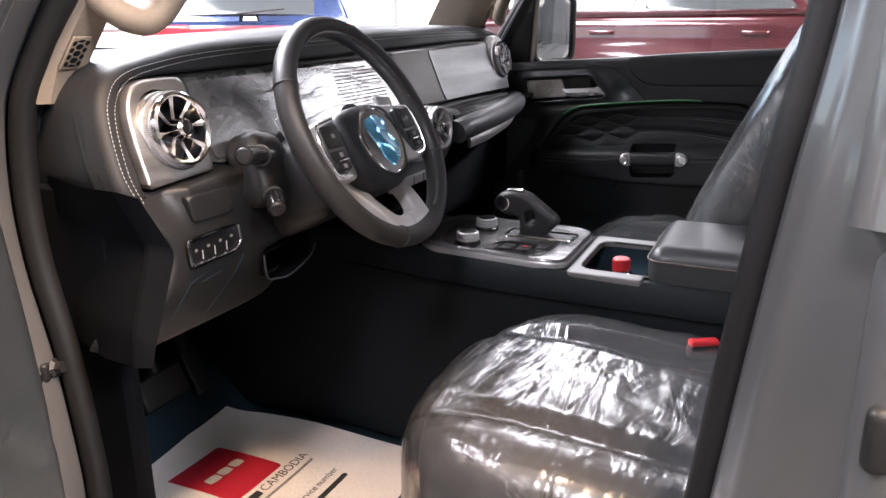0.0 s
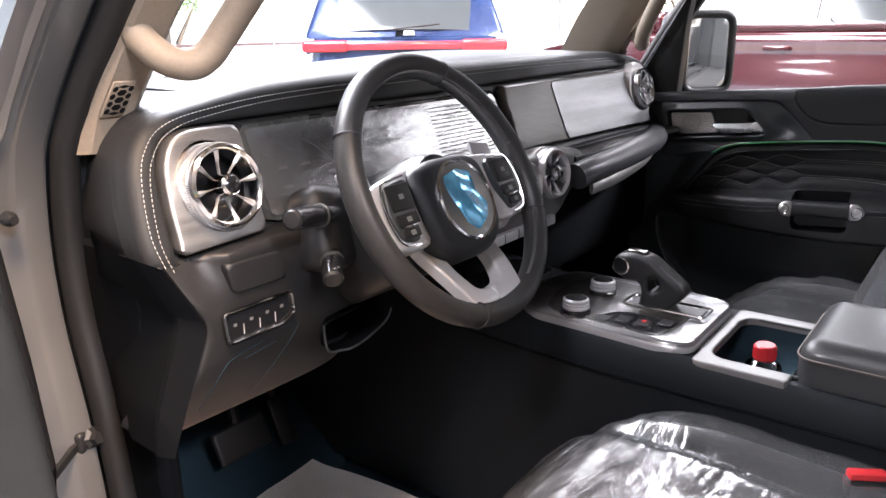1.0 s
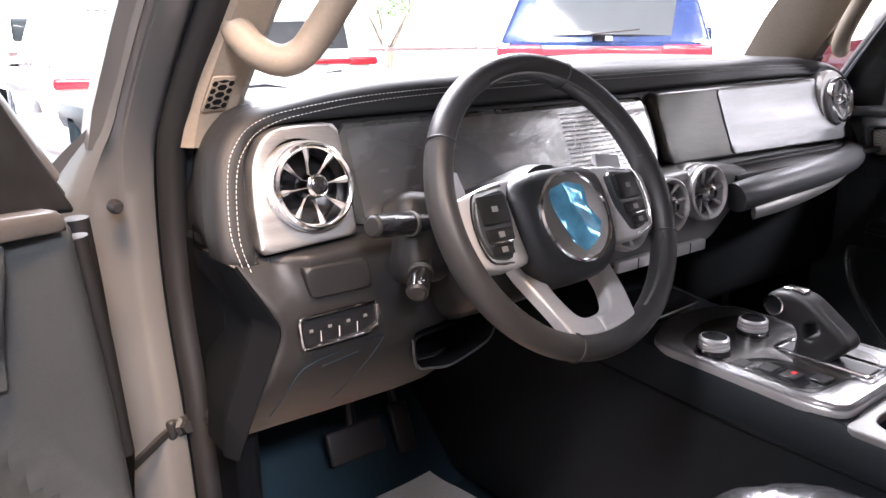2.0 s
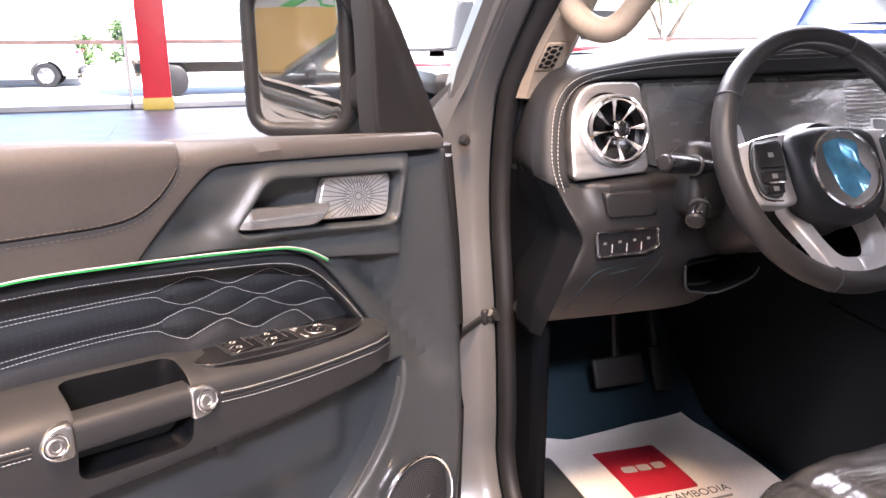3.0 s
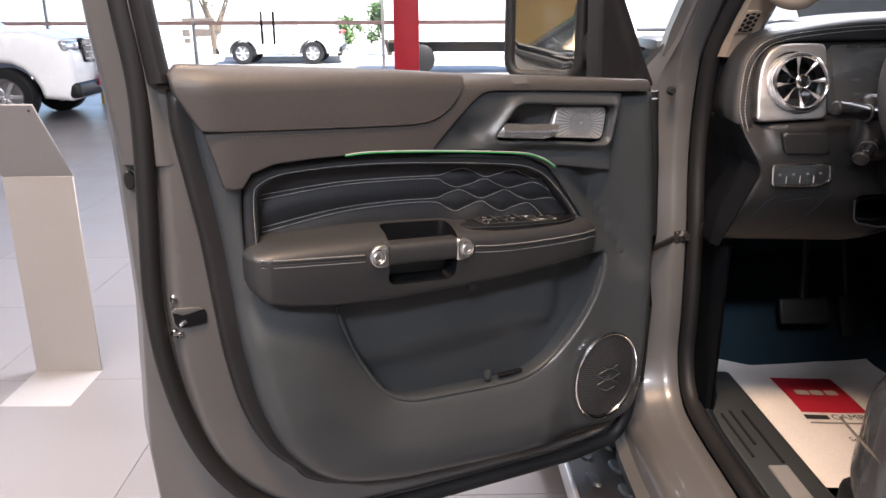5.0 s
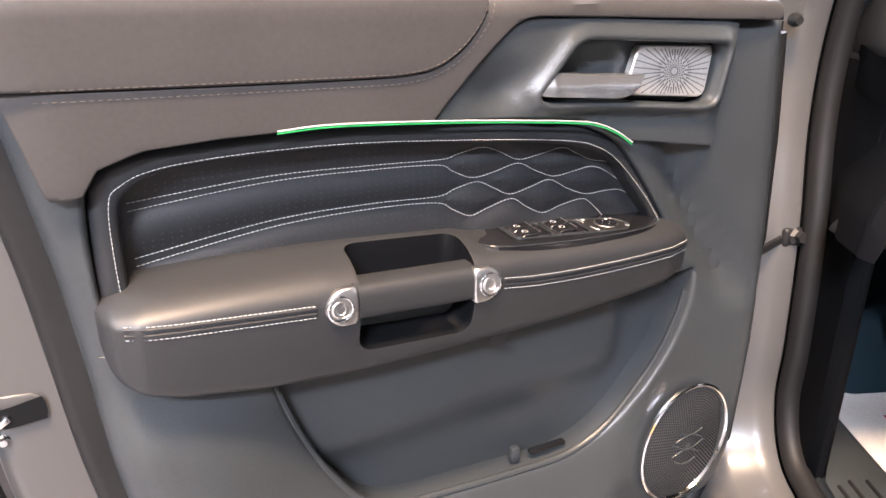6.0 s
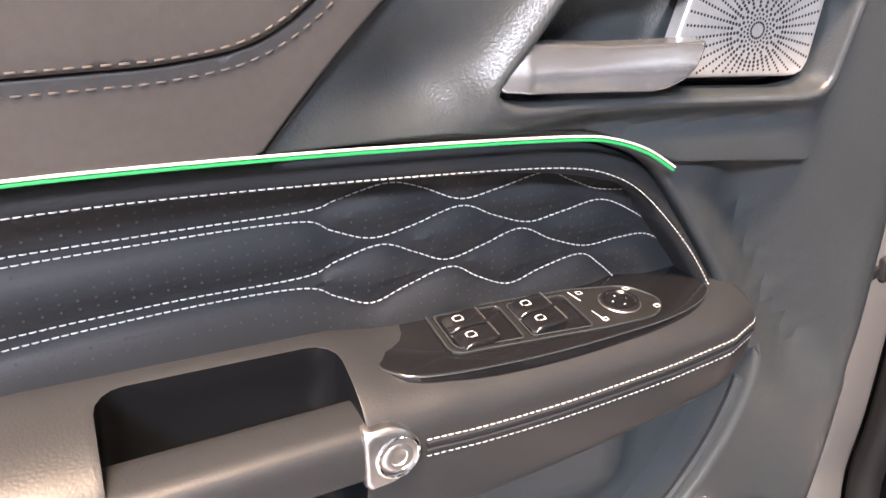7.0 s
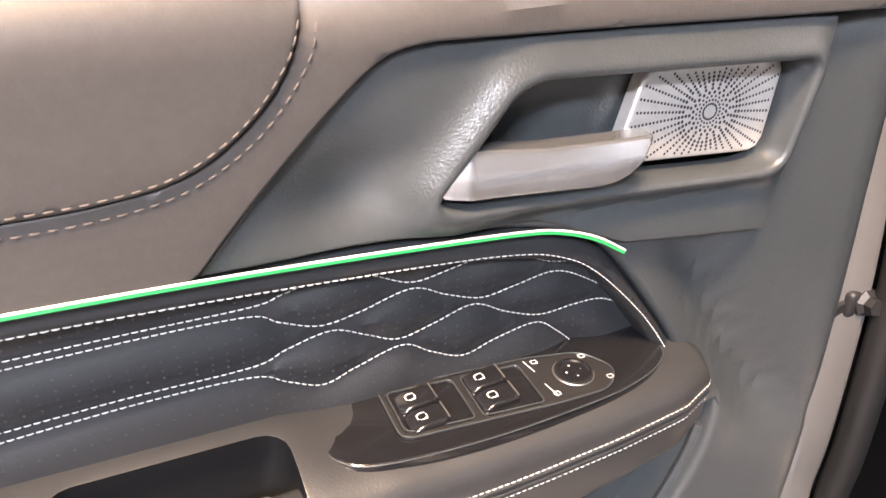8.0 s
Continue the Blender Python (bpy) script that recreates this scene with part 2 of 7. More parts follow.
def rbox(sx, sy, sz, r=0.005, seg=2, at=(0, 0, 0), rot=(0, 0, 0)):
    """A box with rounded edges, its middle at 'at'."""
    bm = bmesh.new()
    bmesh.ops.create_cube(bm, size=1)
    bm.transform(Matrix.Diagonal((sx, sy, sz, 1)))
    r = min(r, 0.45 * min(sx, sy, sz))
    if r > 0:
        bmesh.ops.bevel(bm, geom=bm.edges, offset=r, segments=seg, profile=0.5, affect="EDGES")
    bm.transform(pose(*at, *rot))
    return bm


def lathe(profile, seg=32, at=(0, 0, 0), axis=(0, 0, 1)):
    """A turned body: profile rows of radius and height along the axis."""
    bm = bmesh.new()
    rings = []
    for r, h in profile:
        if r < 1e-6:
            rings.append([bm.verts.new((0, 0, h))])
        else:
            rings.append([bm.verts.new((r * math.cos(2 * math.pi * i / seg), r * math.sin(2 * math.pi * i / seg), h)) for i in range(seg)])
    for a, b in zip(rings, rings[1:]):
        for i in range(seg):
            j = (i + 1) % seg
            if len(a) == 1 and len(b) > 1:
                bm.faces.new((a[0], b[j], b[i]))
            elif len(b) == 1 and len(a) > 1:
                bm.faces.new((a[i], a[j], b[0]))
            elif len(a) > 1:
                bm.faces.new((a[i], a[j], b[j], b[i]))
    bmesh.ops.recalc_face_normals(bm, faces=bm.faces)
    bm.transform(Matrix.Translation(at) @ Vector((0, 0, 1)).rotation_difference(Vector(axis)).to_matrix().to_4x4())
    return bm


def spline(pts, n=8, closed=False):
    """A smooth line through the points."""
    p = [Vector(q) for q in pts]
    out, m = [], len(p)
    for i in range(m if closed else m - 1):
        if closed:
            a, b, c, d = p[i - 1], p[i], p[(i + 1) % m], p[(i + 2) % m]
        else:
            a, b, c, d = p[max(i - 1, 0)], p[i], p[i + 1], p[min(i + 2, m - 1)]
        for k in range(n):
            t = k / n
            out.append(0.5 * ((2 * b) + (c - a) * t + (2 * a - 5 * b + 4 * c - d) * t * t + (3 * b - a - 3 * c + d) * t ** 3))
    if not closed:
        out.append(p[-1])
    return out


def spaced(pts, step, closed=False):
    """The same line with points at even steps."""
    p = np.array([tuple(q) for q in pts], float)
    if closed:
        p = np.vstack([p, p[:1]])
    s = np.concatenate([[0], np.cumsum(np.linalg.norm(np.diff(p, axis=0), axis=1))])
    k = max(3, int(round(s[-1] / step)))
    at = np.linspace(0, s[-1], k + 1)
    out = np.stack([np.interp(at, s, p[:, i]) for i in range(p.shape[1])], 1)
    return out[:-1] if closed else out


def tube(pts, r, seg=10, closed=False, squash=(1, 1), up=(0, 0, 1)):
    """A round bar along a line; r may be a number or one for each point."""
    p = [Vector(q) for q in pts]
    n = len(p)
    bm = bmesh.new()
    rings = []
    for i in range(n):
        a, b = (p[i - 1], p[(i + 1) % n]) if closed else (p[max(i - 1, 0)], p[min(i + 1, n - 1)])
        t = (b - a).normalized()
        s = t.cross(Vector(up))
        s = s.normalized() if s.length > 1e-5 else t.orthogonal().normalized()
        q = s.cross(t).normalized()
        rr = r[i] if isinstance(r, (list, tuple, np.ndarray)) else r
        rings.append([bm.verts.new(p[i] + rr * (squash[0] * math.cos(2 * math.pi * k / seg) * s + squash[1] * math.sin(2 * math.pi * k / seg) * q)) for k in range(seg)])
    for i in range(n if closed else n - 1):
        a, b = rings[i], rings[(i + 1) % n]
        for k in range(seg):
            bm.faces.new((a[k], a[(k + 1) % seg], b[(k + 1) % seg], b[k]))
    if not closed:
        bm.faces.new(rings[0][::-1])
        bm.faces.new(rings[-1])
    bmesh.ops.recalc_face_normals(bm, faces=bm.faces)
    return bm


def loft(sections, closed_ring=True, caps=True):
    """A skin over sections, each a list of as many points."""
    bm = bmesh.new()
    rows = [[bm.verts.new(q) for q in s] for s in sections]
    m = len(rows[0])
    for a, b in zip(rows, rows[1:]):
        for k in range(m if closed_ring else m - 1):
            bm.faces.new((a[k], a[(k + 1) % m], b[(k + 1) % m], b[k]))
    if caps and closed_ring:
        bm.faces.new(rows[0][::-1])
        bm.faces.new(rows[-1])
    bmesh.ops.recalc_face_normals(bm, faces=bm.faces)
    return bm


def fillet(pts, n=5):
    """A polygon with rounded corners: rows of a, b and the corner's radius."""
    out, m = [], len(pts)
    for i in range(m):
        p, a, b = Vector(pts[i][:2]), Vector(pts[i - 1][:2]), Vector(pts[(i + 1) % m][:2])
        r = pts[i][2] if len(pts[i]) > 2 else 0
        if r <= 0:
            out.append(p)
            continue
        da, db = a - p, b - p
        cut = min(r, 0.45 * da.length, 0.45 * db.length)
        s, e = p + da.normalized() * cut, p + db.normalized() * cut
        for k in range(n + 1):
            t = k / n
            out.append(s * (1 - t) ** 2 + p * 2 * t * (1 - t) + e * t * t)
    return out


def oval(cx, cz, rx, rz, n=40, turn=0.0):
    c, s = math.cos(turn), math.sin(turn)
    return [(cx + rx * math.cos(a) * c - rz * math.sin(a) * s, cz + rx * math.cos(a) * s + rz * math.sin(a) * c) for a in (2 * math.pi * i / n for i in range(n))]


def inside(p, poly):
    x, y = p[:, 0], p[:, 1]
    ax, ay = poly[:, 0], poly[:, 1]
    bx, by = np.roll(ax, -1), np.roll(ay, -1)
    dy = np.where(by == ay, 1e-12, by - ay)
    out = []
    for k in range(0, len(p), 4000):
        xx, yy = x[k:k + 4000, None], y[k:k + 4000, None]
        out.append((((ay > yy) != (by > yy)) & (xx < (bx - ax) * (yy - ay) / dy + ax)).sum(1) % 2 == 1)
    return np.concatenate(out) if out else np.zeros(0, bool)


def gap(p, poly, closed=True):
    """How far each point lies from a line."""
    nxt = np.roll(poly, -1, 0) if closed else poly[1:]
    a = poly if closed else poly[:-1]
    ab = nxt - a
    ll = np.maximum((ab * ab).sum(1), 1e-12)
    out = []
    for k in range(0, len(p), 2000):
        d = p[k:k + 2000, None, :] - a[None]
        t = np.clip((d * ab).sum(2) / ll, 0, 1)
        out.append(np.sqrt(((d - t[..., None] * ab) ** 2).sum(2).min(1)))
    return np.concatenate(out) if out else np.zeros(0)


def pad(outline, height=0.0, step=0.012, r=0.008, depth=0.02, holes=(), back=False, facing=1, hole_r=None):
    """A cushion-like plate in the plane of x and z, its front towards +y (facing 1) or -y (facing -1): rounded rim, sides going back by depth.
    height: metres to the front, or a function of arrays x and z."""
    from mathutils.geometry import delaunay_2d_cdt
    rims = [spaced(outline, step * 0.8, True)] + [spaced(h, step * 0.8, True) for h in holes]
    rims = [np.array(q)[:, :2] for q in rims]
    hr = r if hole_r is None else hole_r

    def fall(p):
        d = np.zeros(len(p))
        for i, q in enumerate(rims):
            rr = r if i == 0 else hr
            if rr > 0:
                k = np.clip(gap(p, q) / rr, 0, 1)
                d = np.maximum(d, rr * (1 - np.sqrt(np.clip(1 - (1 - k) ** 2, 0, 1))))
        return d

    def within(p):
        ok = inside(p, rims[0])
        for q in rims[1:]:
            ok &= ~inside(p, q)
        return ok

    pts, edges = [], []
    for q in rims:
        k = len(pts)
        pts += [tuple(v) for v in q]
        edges += [(k + i, k + (i + 1) % len(q)) for i in range(len(q))]
    near = np.full(0, 0.0)
    extra = []
    for i, q in enumerate(rims):
        rr = r if i == 0 else hr
        if rr <= 0:
            continue
        t = np.roll(q, -1, 0) - np.roll(q, 1, 0)
        nrm = np.stack([-t[:, 1], t[:, 0]], 1) / np.maximum(np.linalg.norm(t, axis=1, keepdims=True), 1e-9)
        for f in (0.06, 0.2, 0.42, 0.72, 1.05):
            for sgn in (1, -1):
                c = q + sgn * nrm * rr * f
                c = c[within(c)]
                if len(c):
                    ok = np.min([gap(c, z) for z in rims], 0) > 0.9 * rr * f
                    extra.append(c[ok])
    lo, hi = rims[0].min(0), rims[0].max(0)
    gx, gz = np.meshgrid(np.arange(lo[0] + step / 2, hi[0], step), np.arange(lo[1] + step / 2, hi[1], step))
    g = np.stack([gx.ravel(), gz.ravel()], 1)
    g = g[within(g)]
    if len(g):
        g = g[np.min([gap(g, q) - (1.1 * (r if i == 0 else hr) + 0.2 * step) for i, q in enumerate(rims)], 0) > 0]
        extra.append(g)
    for e in extra:
        pts += [tuple(v) for v in e]
    vs, es, fs, *_ = delaunay_2d_cdt([Vector(v) for v in pts], edges, [], 0, 1e-6)
    p = np.array([tuple(v) for v in vs])
    tri = np.array(fs)
    tri = tri[within(p[tri].mean(1))]
    h = (height(p[:, 0], p[:, 1]) if callable(height) else np.full(len(p), float(height)))
    y = h - fall(p)
    bm = bmesh.new()
    bv = [bm.verts.new((a, facing * w, b)) for (a, b), w in zip(p, y)]
    for t in tri:
        q = [bv[i] for i in t]
        try:
            bm.faces.new(q[::-1] if facing > 0 else q)
        except ValueError:
            pass
    if depth > 0:
        border = [e for e in bm.edges if len(e.link_faces) == 1]
        made = bmesh.ops.extrude_edge_only(bm, edges=border)["geom"]
        new_v = [v for v in made if isinstance(v, bmesh.types.BMVert)]
        for v in new_v:
            v.co.y = facing * (np.interp(0, [0], [0]) + (float(height(np.array([v.co.x]), np.array([v.co.z]))[0]) if callable(height) else height) - max(r, hr) - depth)
        if back:
            rest = [e for e in bm.edges if len(e.link_faces) == 1]
            bmesh.ops.holes_fill(bm, edges=rest, sides=0)
    loose = [v for v in bm.verts if not v.link_faces]
    bmesh.ops.delete(bm, geom=loose, context="VERTS")
    bmesh.ops.recalc_face_normals(bm, faces=bm.faces) if back else None
    return bm


def leaned(bm, slope, z0):
    """Leans a plate back: y grows with height."""
    for v in bm.verts:
        v.co.y += slope * (v.co.z - z0)
    return bm


def stitches(line, normal, long=0.0031, pitch=0.0040, wide=0.0006, high=0.0006):
    """A row of thread stitches along a line."""
    p = spaced(line, 0.001)
    s = np.concatenate([[0], np.cumsum(np.linalg.norm(np.diff(p, axis=0), axis=1))])
    bm = bmesh.new()
    up = Vector(normal).normalized()
    at = 0.0
    while at + long < s[-1]:
        a, b = (Vector([np.interp(k, s, p[:, i]) for i in range(3)]) for k in (at, at + long))
        t = (b - a).normalized()
        side = t.cross(up).normalized() * wide / 2
        m = (a + b) / 2 + up * high
        v = [bm.verts.new(q) for q in (a - side, a + side, b + side * 1.1, b - side * 0.9, m - side * 0.7 - t * long * 0.2, m + side * 0.7 - t * long * 0.2, m + side * 0.7 + t * long * 0.2, m - side * 0.7 + t * long * 0.2)]
        for f in ((4, 5, 6, 7), (0, 1, 5, 4), (1, 2, 6, 5), (2, 3, 7, 6), (3, 0, 4, 7)):
            bm.faces.new([v[i] for i in f])
        at += pitch
    return bm


def lettering(text, size, deep=0.0004):
    """The outline of a word as a mesh in the plane of x and y."""
    cu = bpy.data.curves.new("word", "FONT")
    cu.body, cu.size, cu.extrude, cu.align_x, cu.align_y = text, size, deep, "CENTER", "CENTER"
    ob = bpy.data.objects.new("word", cu)
    scene.collection.objects.link(ob)
    bpy.context.view_layer.update()
    me = bpy.data.meshes.new_from_object(ob.evaluated_get(bpy.context.evaluated_depsgraph_get()))
    bm = bmesh.new()
    bm.from_mesh(me)
    bpy.data.objects.remove(ob)
    bpy.data.meshes.remove(me)
    return bm


# ---- showroom and street ----
def slab(name, sx, sy, sz, at, material, label, category="wall", kind="structure"):
    ob = part(name, rbox(sx, sy, sz, 0.006, 1), material, None, label, kind)
    ob.location = at
    ob["category"] = category
    return ob


ground = slab("ground", 900, 900, 0.2, (0, 0, -0.35), ASPHALT, "pale dusty asphalt ground out to the horizon", "ground")
floor = slab("floor", 34, 24.5, 0.25, (-1, 2.8, -0.129), GROUT, "polished light grey tiled showroom floor", "floor")
slab("ceiling", 34.4, 25, 0.25, (-1, 2.8, 4.6), WALL, "flat white showroom ceiling", "ceiling")
slab("wall_back", 34.4, 0.2, 4.6, (-1, -9.6, 2.2), BACK_WALL, "plain warm grey painted back wall")
slab("wall_panel", 12, 0.1, 1.9, (-8, -9.42, 0.95), OCHRE, "ochre timber panelling on the back wall", "wall panel")
# Unseen wall added to keep low sky light out of the cabin.
slab("wall_west", 0.2, 17, 4.6, (-17.9, -1.1, 2.2), WALL, "plain white wall closing the side of the room")
slab("wall_panel", 11, 0.1, 1.9, (9, -9.42, 0.95), OCHRE, "ochre timber panelling on the back wall", "wall panel")
slab("wall_side", 0.2, 10, 4.6, (16.1, -4.6, 2.2), WALL, "plain white wall closing the side of the room")
slab("pavement", 40, 3.2, 0.14, (-1, 16.9, -0.2), CONCRETE, "pale concrete pavement outside the showroom", "pavement")


def pillar(x, y, w, d, z0, z1, material, label, foot):
    ob = thing("pillar", label, "pillar", (x, y, 0), kind="structure")
    part("shaft", rbox(w, d, z1 - z0, 0.012, 2, (0, 0, (z0 + z1) / 2)), material, ob)
    if foot:
        part("foot", rbox(w + 0.05, d + 0.05, 0.22, 0.01, 2, (0, 0, 0.11)), YELLOW, ob, "dull yellow base")
    return ob


pillar(-1.62, 14.6, 0.5, 0.4, 0.2, 4.5, RED, "red painted steel pillar with a yellow base", True)
pillar(4.1, 13.5, 0.55, 0.4, 0, 4.5, YELLOW, "yellow painted showroom pillar", False)
pillar(-6.35, 11.5, 0.3, 0.4, 0, 4.5, YELLOW, "yellow painted showroom pillar behind the pickup", False)
pillar(-13, 14.6, 0.5, 0.4, 0.2, 4.5, RED, "red painted steel pillar with a yellow base", True)
pillar(15.9, 14.6, 0.5, 0.4, 0.2, 4.5, RED, "red painted steel pillar with a yellow base", True)

facade = thing("window_1", "tall clear shopfront glazing with slim grey mullions", "window", (0, 14.75, 0), kind="structure")
for i, x in enumerate((-17.5, -14.6, -11.7, -8.8, -5.9, -2.1, 0.8, 3.4, 6.6, 9.5, 12.4, 15.9)):
    part("mullion", rbox(0.06, 0.1, 4.5, 0.006, 1, (x, 0, 2.25)), SATIN, facade)
part("rail", rbox(33.4, 0.1, 0.1, 0.006, 1, (-0.8, 0, 0.05)), SATIN, facade)
part("rail", rbox(33.4, 0.05, 0.08, 0.006, 1, (-0.8, -0.02, 1.22)), WASHED_RED, facade, "red band across the glazing, paled for glare")
for x in (-4.52, -4.28):
    part("door_handle", rbox(0.05, 0.06, 0.64, 0.02, 2, (x, -0.12, 1.12)), TRIM, facade, "black vertical pull handle")
facade_side = thing("window_2", "tall clear side glazing with slim mullions", "window", (16.1, 8, 0), kind="structure")
for y in (-5.5, -2.5, 0.5, 3.5, 6.4):
    part("mullion", rbox(0.1, 0.12, 4.5, 0.006, 1, (0, y, 2.25)), WHITE, facade_side)
part("rail", rbox(0.1, 13, 0.5, 0.006, 1, (0, 0.4, 0.25)), RED, facade_side)

sign = thing("wall_sign", "green painted letter shapes on a white band", "sign", (-9.6, -9.46, 2.45))
for k, lean in ((0, 24), (0.75, -24), (1.5, 24), (2.6, 0)):
    part("stroke", rbox(0.32, 0.06, 1.15, 0.01, 1, (k, 0, 0), (0, lean, 0)), GREEN, sign)

# brochure stand of folded sheet metal beside the door
stand = thing("display_stand", "white folded sheet-metal information stand on the showroom floor", "display stand", (-2.715, 1.580, 0))
STAND = surface("white_powder_coat", (0.26, 0.247, 0.238), 0.4, stain=0.05, stain_scale=2.0)
part("base_plate", rbox(0.266, 0.296, 0.006, 0.002, 1, (0, -0.148, 0.004)), STAND, stand)
part("panel", rbox(0.266, 0.008, 0.815, 0.003, 1, (0, 0, 0.4075)), STAND, stand)
part("sloping_top", moved(rbox(0.266, 0.008, 0.365, 0.003, 1), pose(0, -0.108, 0.96, 37, 0, 0)), STAND, stand, "white sloping top panel with one hole")
part("hole", lathe([(0, 0.001), (0.005, 0.001), (0.005, 0)], 12, (0.112, -0.207, 1.082), (0, -0.80, -0.60)), INK, stand)

# street: kerb, box lorry, white jeep, far wall and trees
kerb = slab("kerb", 120, 0.3, 0.16, (-2, 27.5, -0.17), CONCRETE, "long pale concrete kerb beyond the road", "kerb")
slab("far_wall", 120, 0.3, 2.4, (-2, 46, 0.9), CONCRETE, "long low pale boundary wall across the road", "wall")
slab("verge", 120, 9, 0.1, (-2, 33, -0.2), CONCRETE, "pale dusty verge beyond the kerb", "pavement")


def wheel_parts(parent, x, y, r, wide, facing):
    """Tyre with a spoked rim, its axle along x."""
    t = lathe([(r * 0.62, -wide / 2), (r * 0.93, -wide / 2), (r, -wide * 0.36), (r, wide * 0.36), (r * 0.93, wide / 2), (r * 0.62, wide / 2)], 36, (x, y, r), (facing, 0, 0))
    ty = part("wheel", t, RUBBER, parent, "black road wheel")
    spokes = [lathe([(0, wide * 0.40), (0.06, wide * 0.40), (0.06, wide * 0.2)], 16), lathe([(r * 0.55, wide * 0.25), (r * 0.62, wide * 0.5), (r * 0.655, wide * 0.5), (r * 0.655, wide * 0.2), (r * 0.5, -wide * 0.3), (0.02, -wide * 0.3)], 32)]
    for k in range(6):
        spokes.append(moved(rbox(0.05, r * 0.55, 0.03, 0.008, 1, (0, r * 0.32, wide * 0.36)), Matrix.Rotation(k * math.pi / 3, 4, "Z")))
    rim = joined(*spokes)
    rim.transform(Matrix.Translation((x, y, r)) @ Vector((0, 0, 1)).rotation_difference(Vector((facing, 0, 0))).to_matrix().to_4x4())
    part("rim", rim, SATIN, ty, "silver spoked alloy rim")


def road_car(name, label, paint, m, length=4.7, wide=1.9, high=1.75, hood=1.05, belt=1.08, cab=(-2.1, 0.95), rake=(0.35, 0.75), bed=False, bar_z=1.05, group="", pale_glass=False):
    """A whole car, its nose towards +y, standing at m."""
    car = thing(name, label, "car", m=m, group=group)
    pane_mat = {0: TINTED, 1: PALE_GLASS, 2: GLARE_GLASS}[int(pale_glass)]
    h, r = length / 2, 0.37
    front_axle, rear_axle = h - 0.88, -h + 0.95
    arch = lambda c: [(c + 0.46 * math.cos(a), 0.34 + 0.46 * math.sin(a)) for a in np.linspace(0, math.pi, 11)]
    side = [(h - 0.06, 0.30), *[p for p in arch(front_axle)], *[p for p in arch(rear_axle)], (-h + 0.06, 0.36), (-h, 0.6), (-h + 0.03, belt - 0.05), (-h + 0.1, belt), (cab[1], belt), (h - 0.5, hood), (h - 0.1, hood - 0.12), (h, hood - 0.3), (h, 0.45)]
    side = side[::-1]

    def tumble(a, z):
        taper = np.clip((np.abs(a) - (h - 0.7)) / 0.7, 0, 1) ** 2
        return wide / 2 - 0.10 * taper - 0.05 * np.clip((z - 0.75) / 0.5, 0, 1) ** 2 - 0.03 * np.clip((0.6 - z) / 0.3, 0, 1)

    def both(outline, height, r, depth, step=0.06):
        a = moved(pad(outline, height, step, r, depth), pose(0, 0, 0, 0, 0, -90))
        b = a.copy()
        b.transform(Matrix.Diagonal((-1, 1, 1, 1)))
        bmesh.ops.reverse_faces(b, faces=b.faces)
        return joined(a, b)

    flip_y = [(-a, z) for a, z in side]
    part("body", both(flip_y, tumble, 0.09, wide / 2 - 0.02), paint, car)
    c0, c1 = cab
    roof = [(c0, belt - 0.02), (c1, belt - 0.02), (c1 - rake[1], high - 0.03), (c1 - rake[1] - 0.15, high), (c0 + rake[0] + 0.1, high), (c0 + rake[0], high - 0.03)]
    cab_w = lambda a, z: wide / 2 - 0.06 - 0.17 * np.clip((z - belt) / (high - belt), 0, 1)
    part("cabin", both([(-a, z) for a, z in roof][::-1], cab_w, 0.05, wide / 2 - 0.2), paint, car)
    glass_w = lambda a, z: cab_w(a, z) + 0.006
    mid = (c0 + c1) / 2 - 0.1
    for a0, a1, s0, s1 in ((c0 + 0.12, mid - 0.04, rake[0] * 0.9, 0.0), (mid + 0.04, c1 - 0.14, 0.0, -rake[1] * 0.86)):
        win = [(a0, belt + 0.03), (a1, belt + 0.03), (a1 + s1, high - 0.1), (a0 + s0, high - 0.1)]
        for flip in (False, True):
            pane = moved(pad(fillet([(-a, z, 0.05) for a, z in win][::-1]), glass_w, 0.06, 0.004, 0.004), pose(0, 0, 0, 0, 0, -90))
            part("side_window", pane, pane_mat, car, "side glass paled for glare" if pale_glass else "dark tinted side glass", flip=flip)
    for nm, yb, yt, sgn in (("windscreen", c1 - 0.02, c1 - rake[1] - 0.02, 1), ("rear_window", c0 + 0.02, c0 + rake[0] + 0.02, -1)):
        ang = math.degrees(math.atan2(abs(yt - yb), high - belt))
        lo_w, hi_w, hh = wide - 0.32, wide - 0.6, math.hypot(yt - yb, high - belt)
        q = fillet([(-lo_w / 2, -hh * 0.43, 0.06), (lo_w / 2, -hh * 0.43, 0.06), (hi_w / 2, hh * 0.38, 0.08), (-hi_w / 2, hh * 0.38, 0.08)])
        g = pad(q, lambda a, z: 0.03 - 0.05 * (a / lo_w * 2) ** 2, 0.08, 0.004, 0.01)
        rot = pose(0, (yb + yt) / 2, (belt + high) / 2, ang if sgn > 0 else ang, 0, 0 if sgn > 0 else 180)
        part(nm, moved(g, rot), pane_mat, car, "sloping glass")
    for x, f in ((wide / 2 - 0.14, 1), (-wide / 2 + 0.14, -1)):
        wheel_parts(car, x, front_axle, r, 0.24, f)
        wheel_parts(car, x, rear_axle, r, 0.24, f)
        part("headlight", moved(rbox(0.34, 0.22, 0.15, 0.05, 3), pose(x * 0.86, h - 0.13, hood - 0.2, 0, 0, -12 * f)), CLEAR_LENS, car, "clear headlight")
        part("fog_light", moved(rbox(0.22, 0.06, 0.05, 0.02, 2), pose(x * 0.84, h - 0.05, 0.58)), CLEAR_LENS, car)
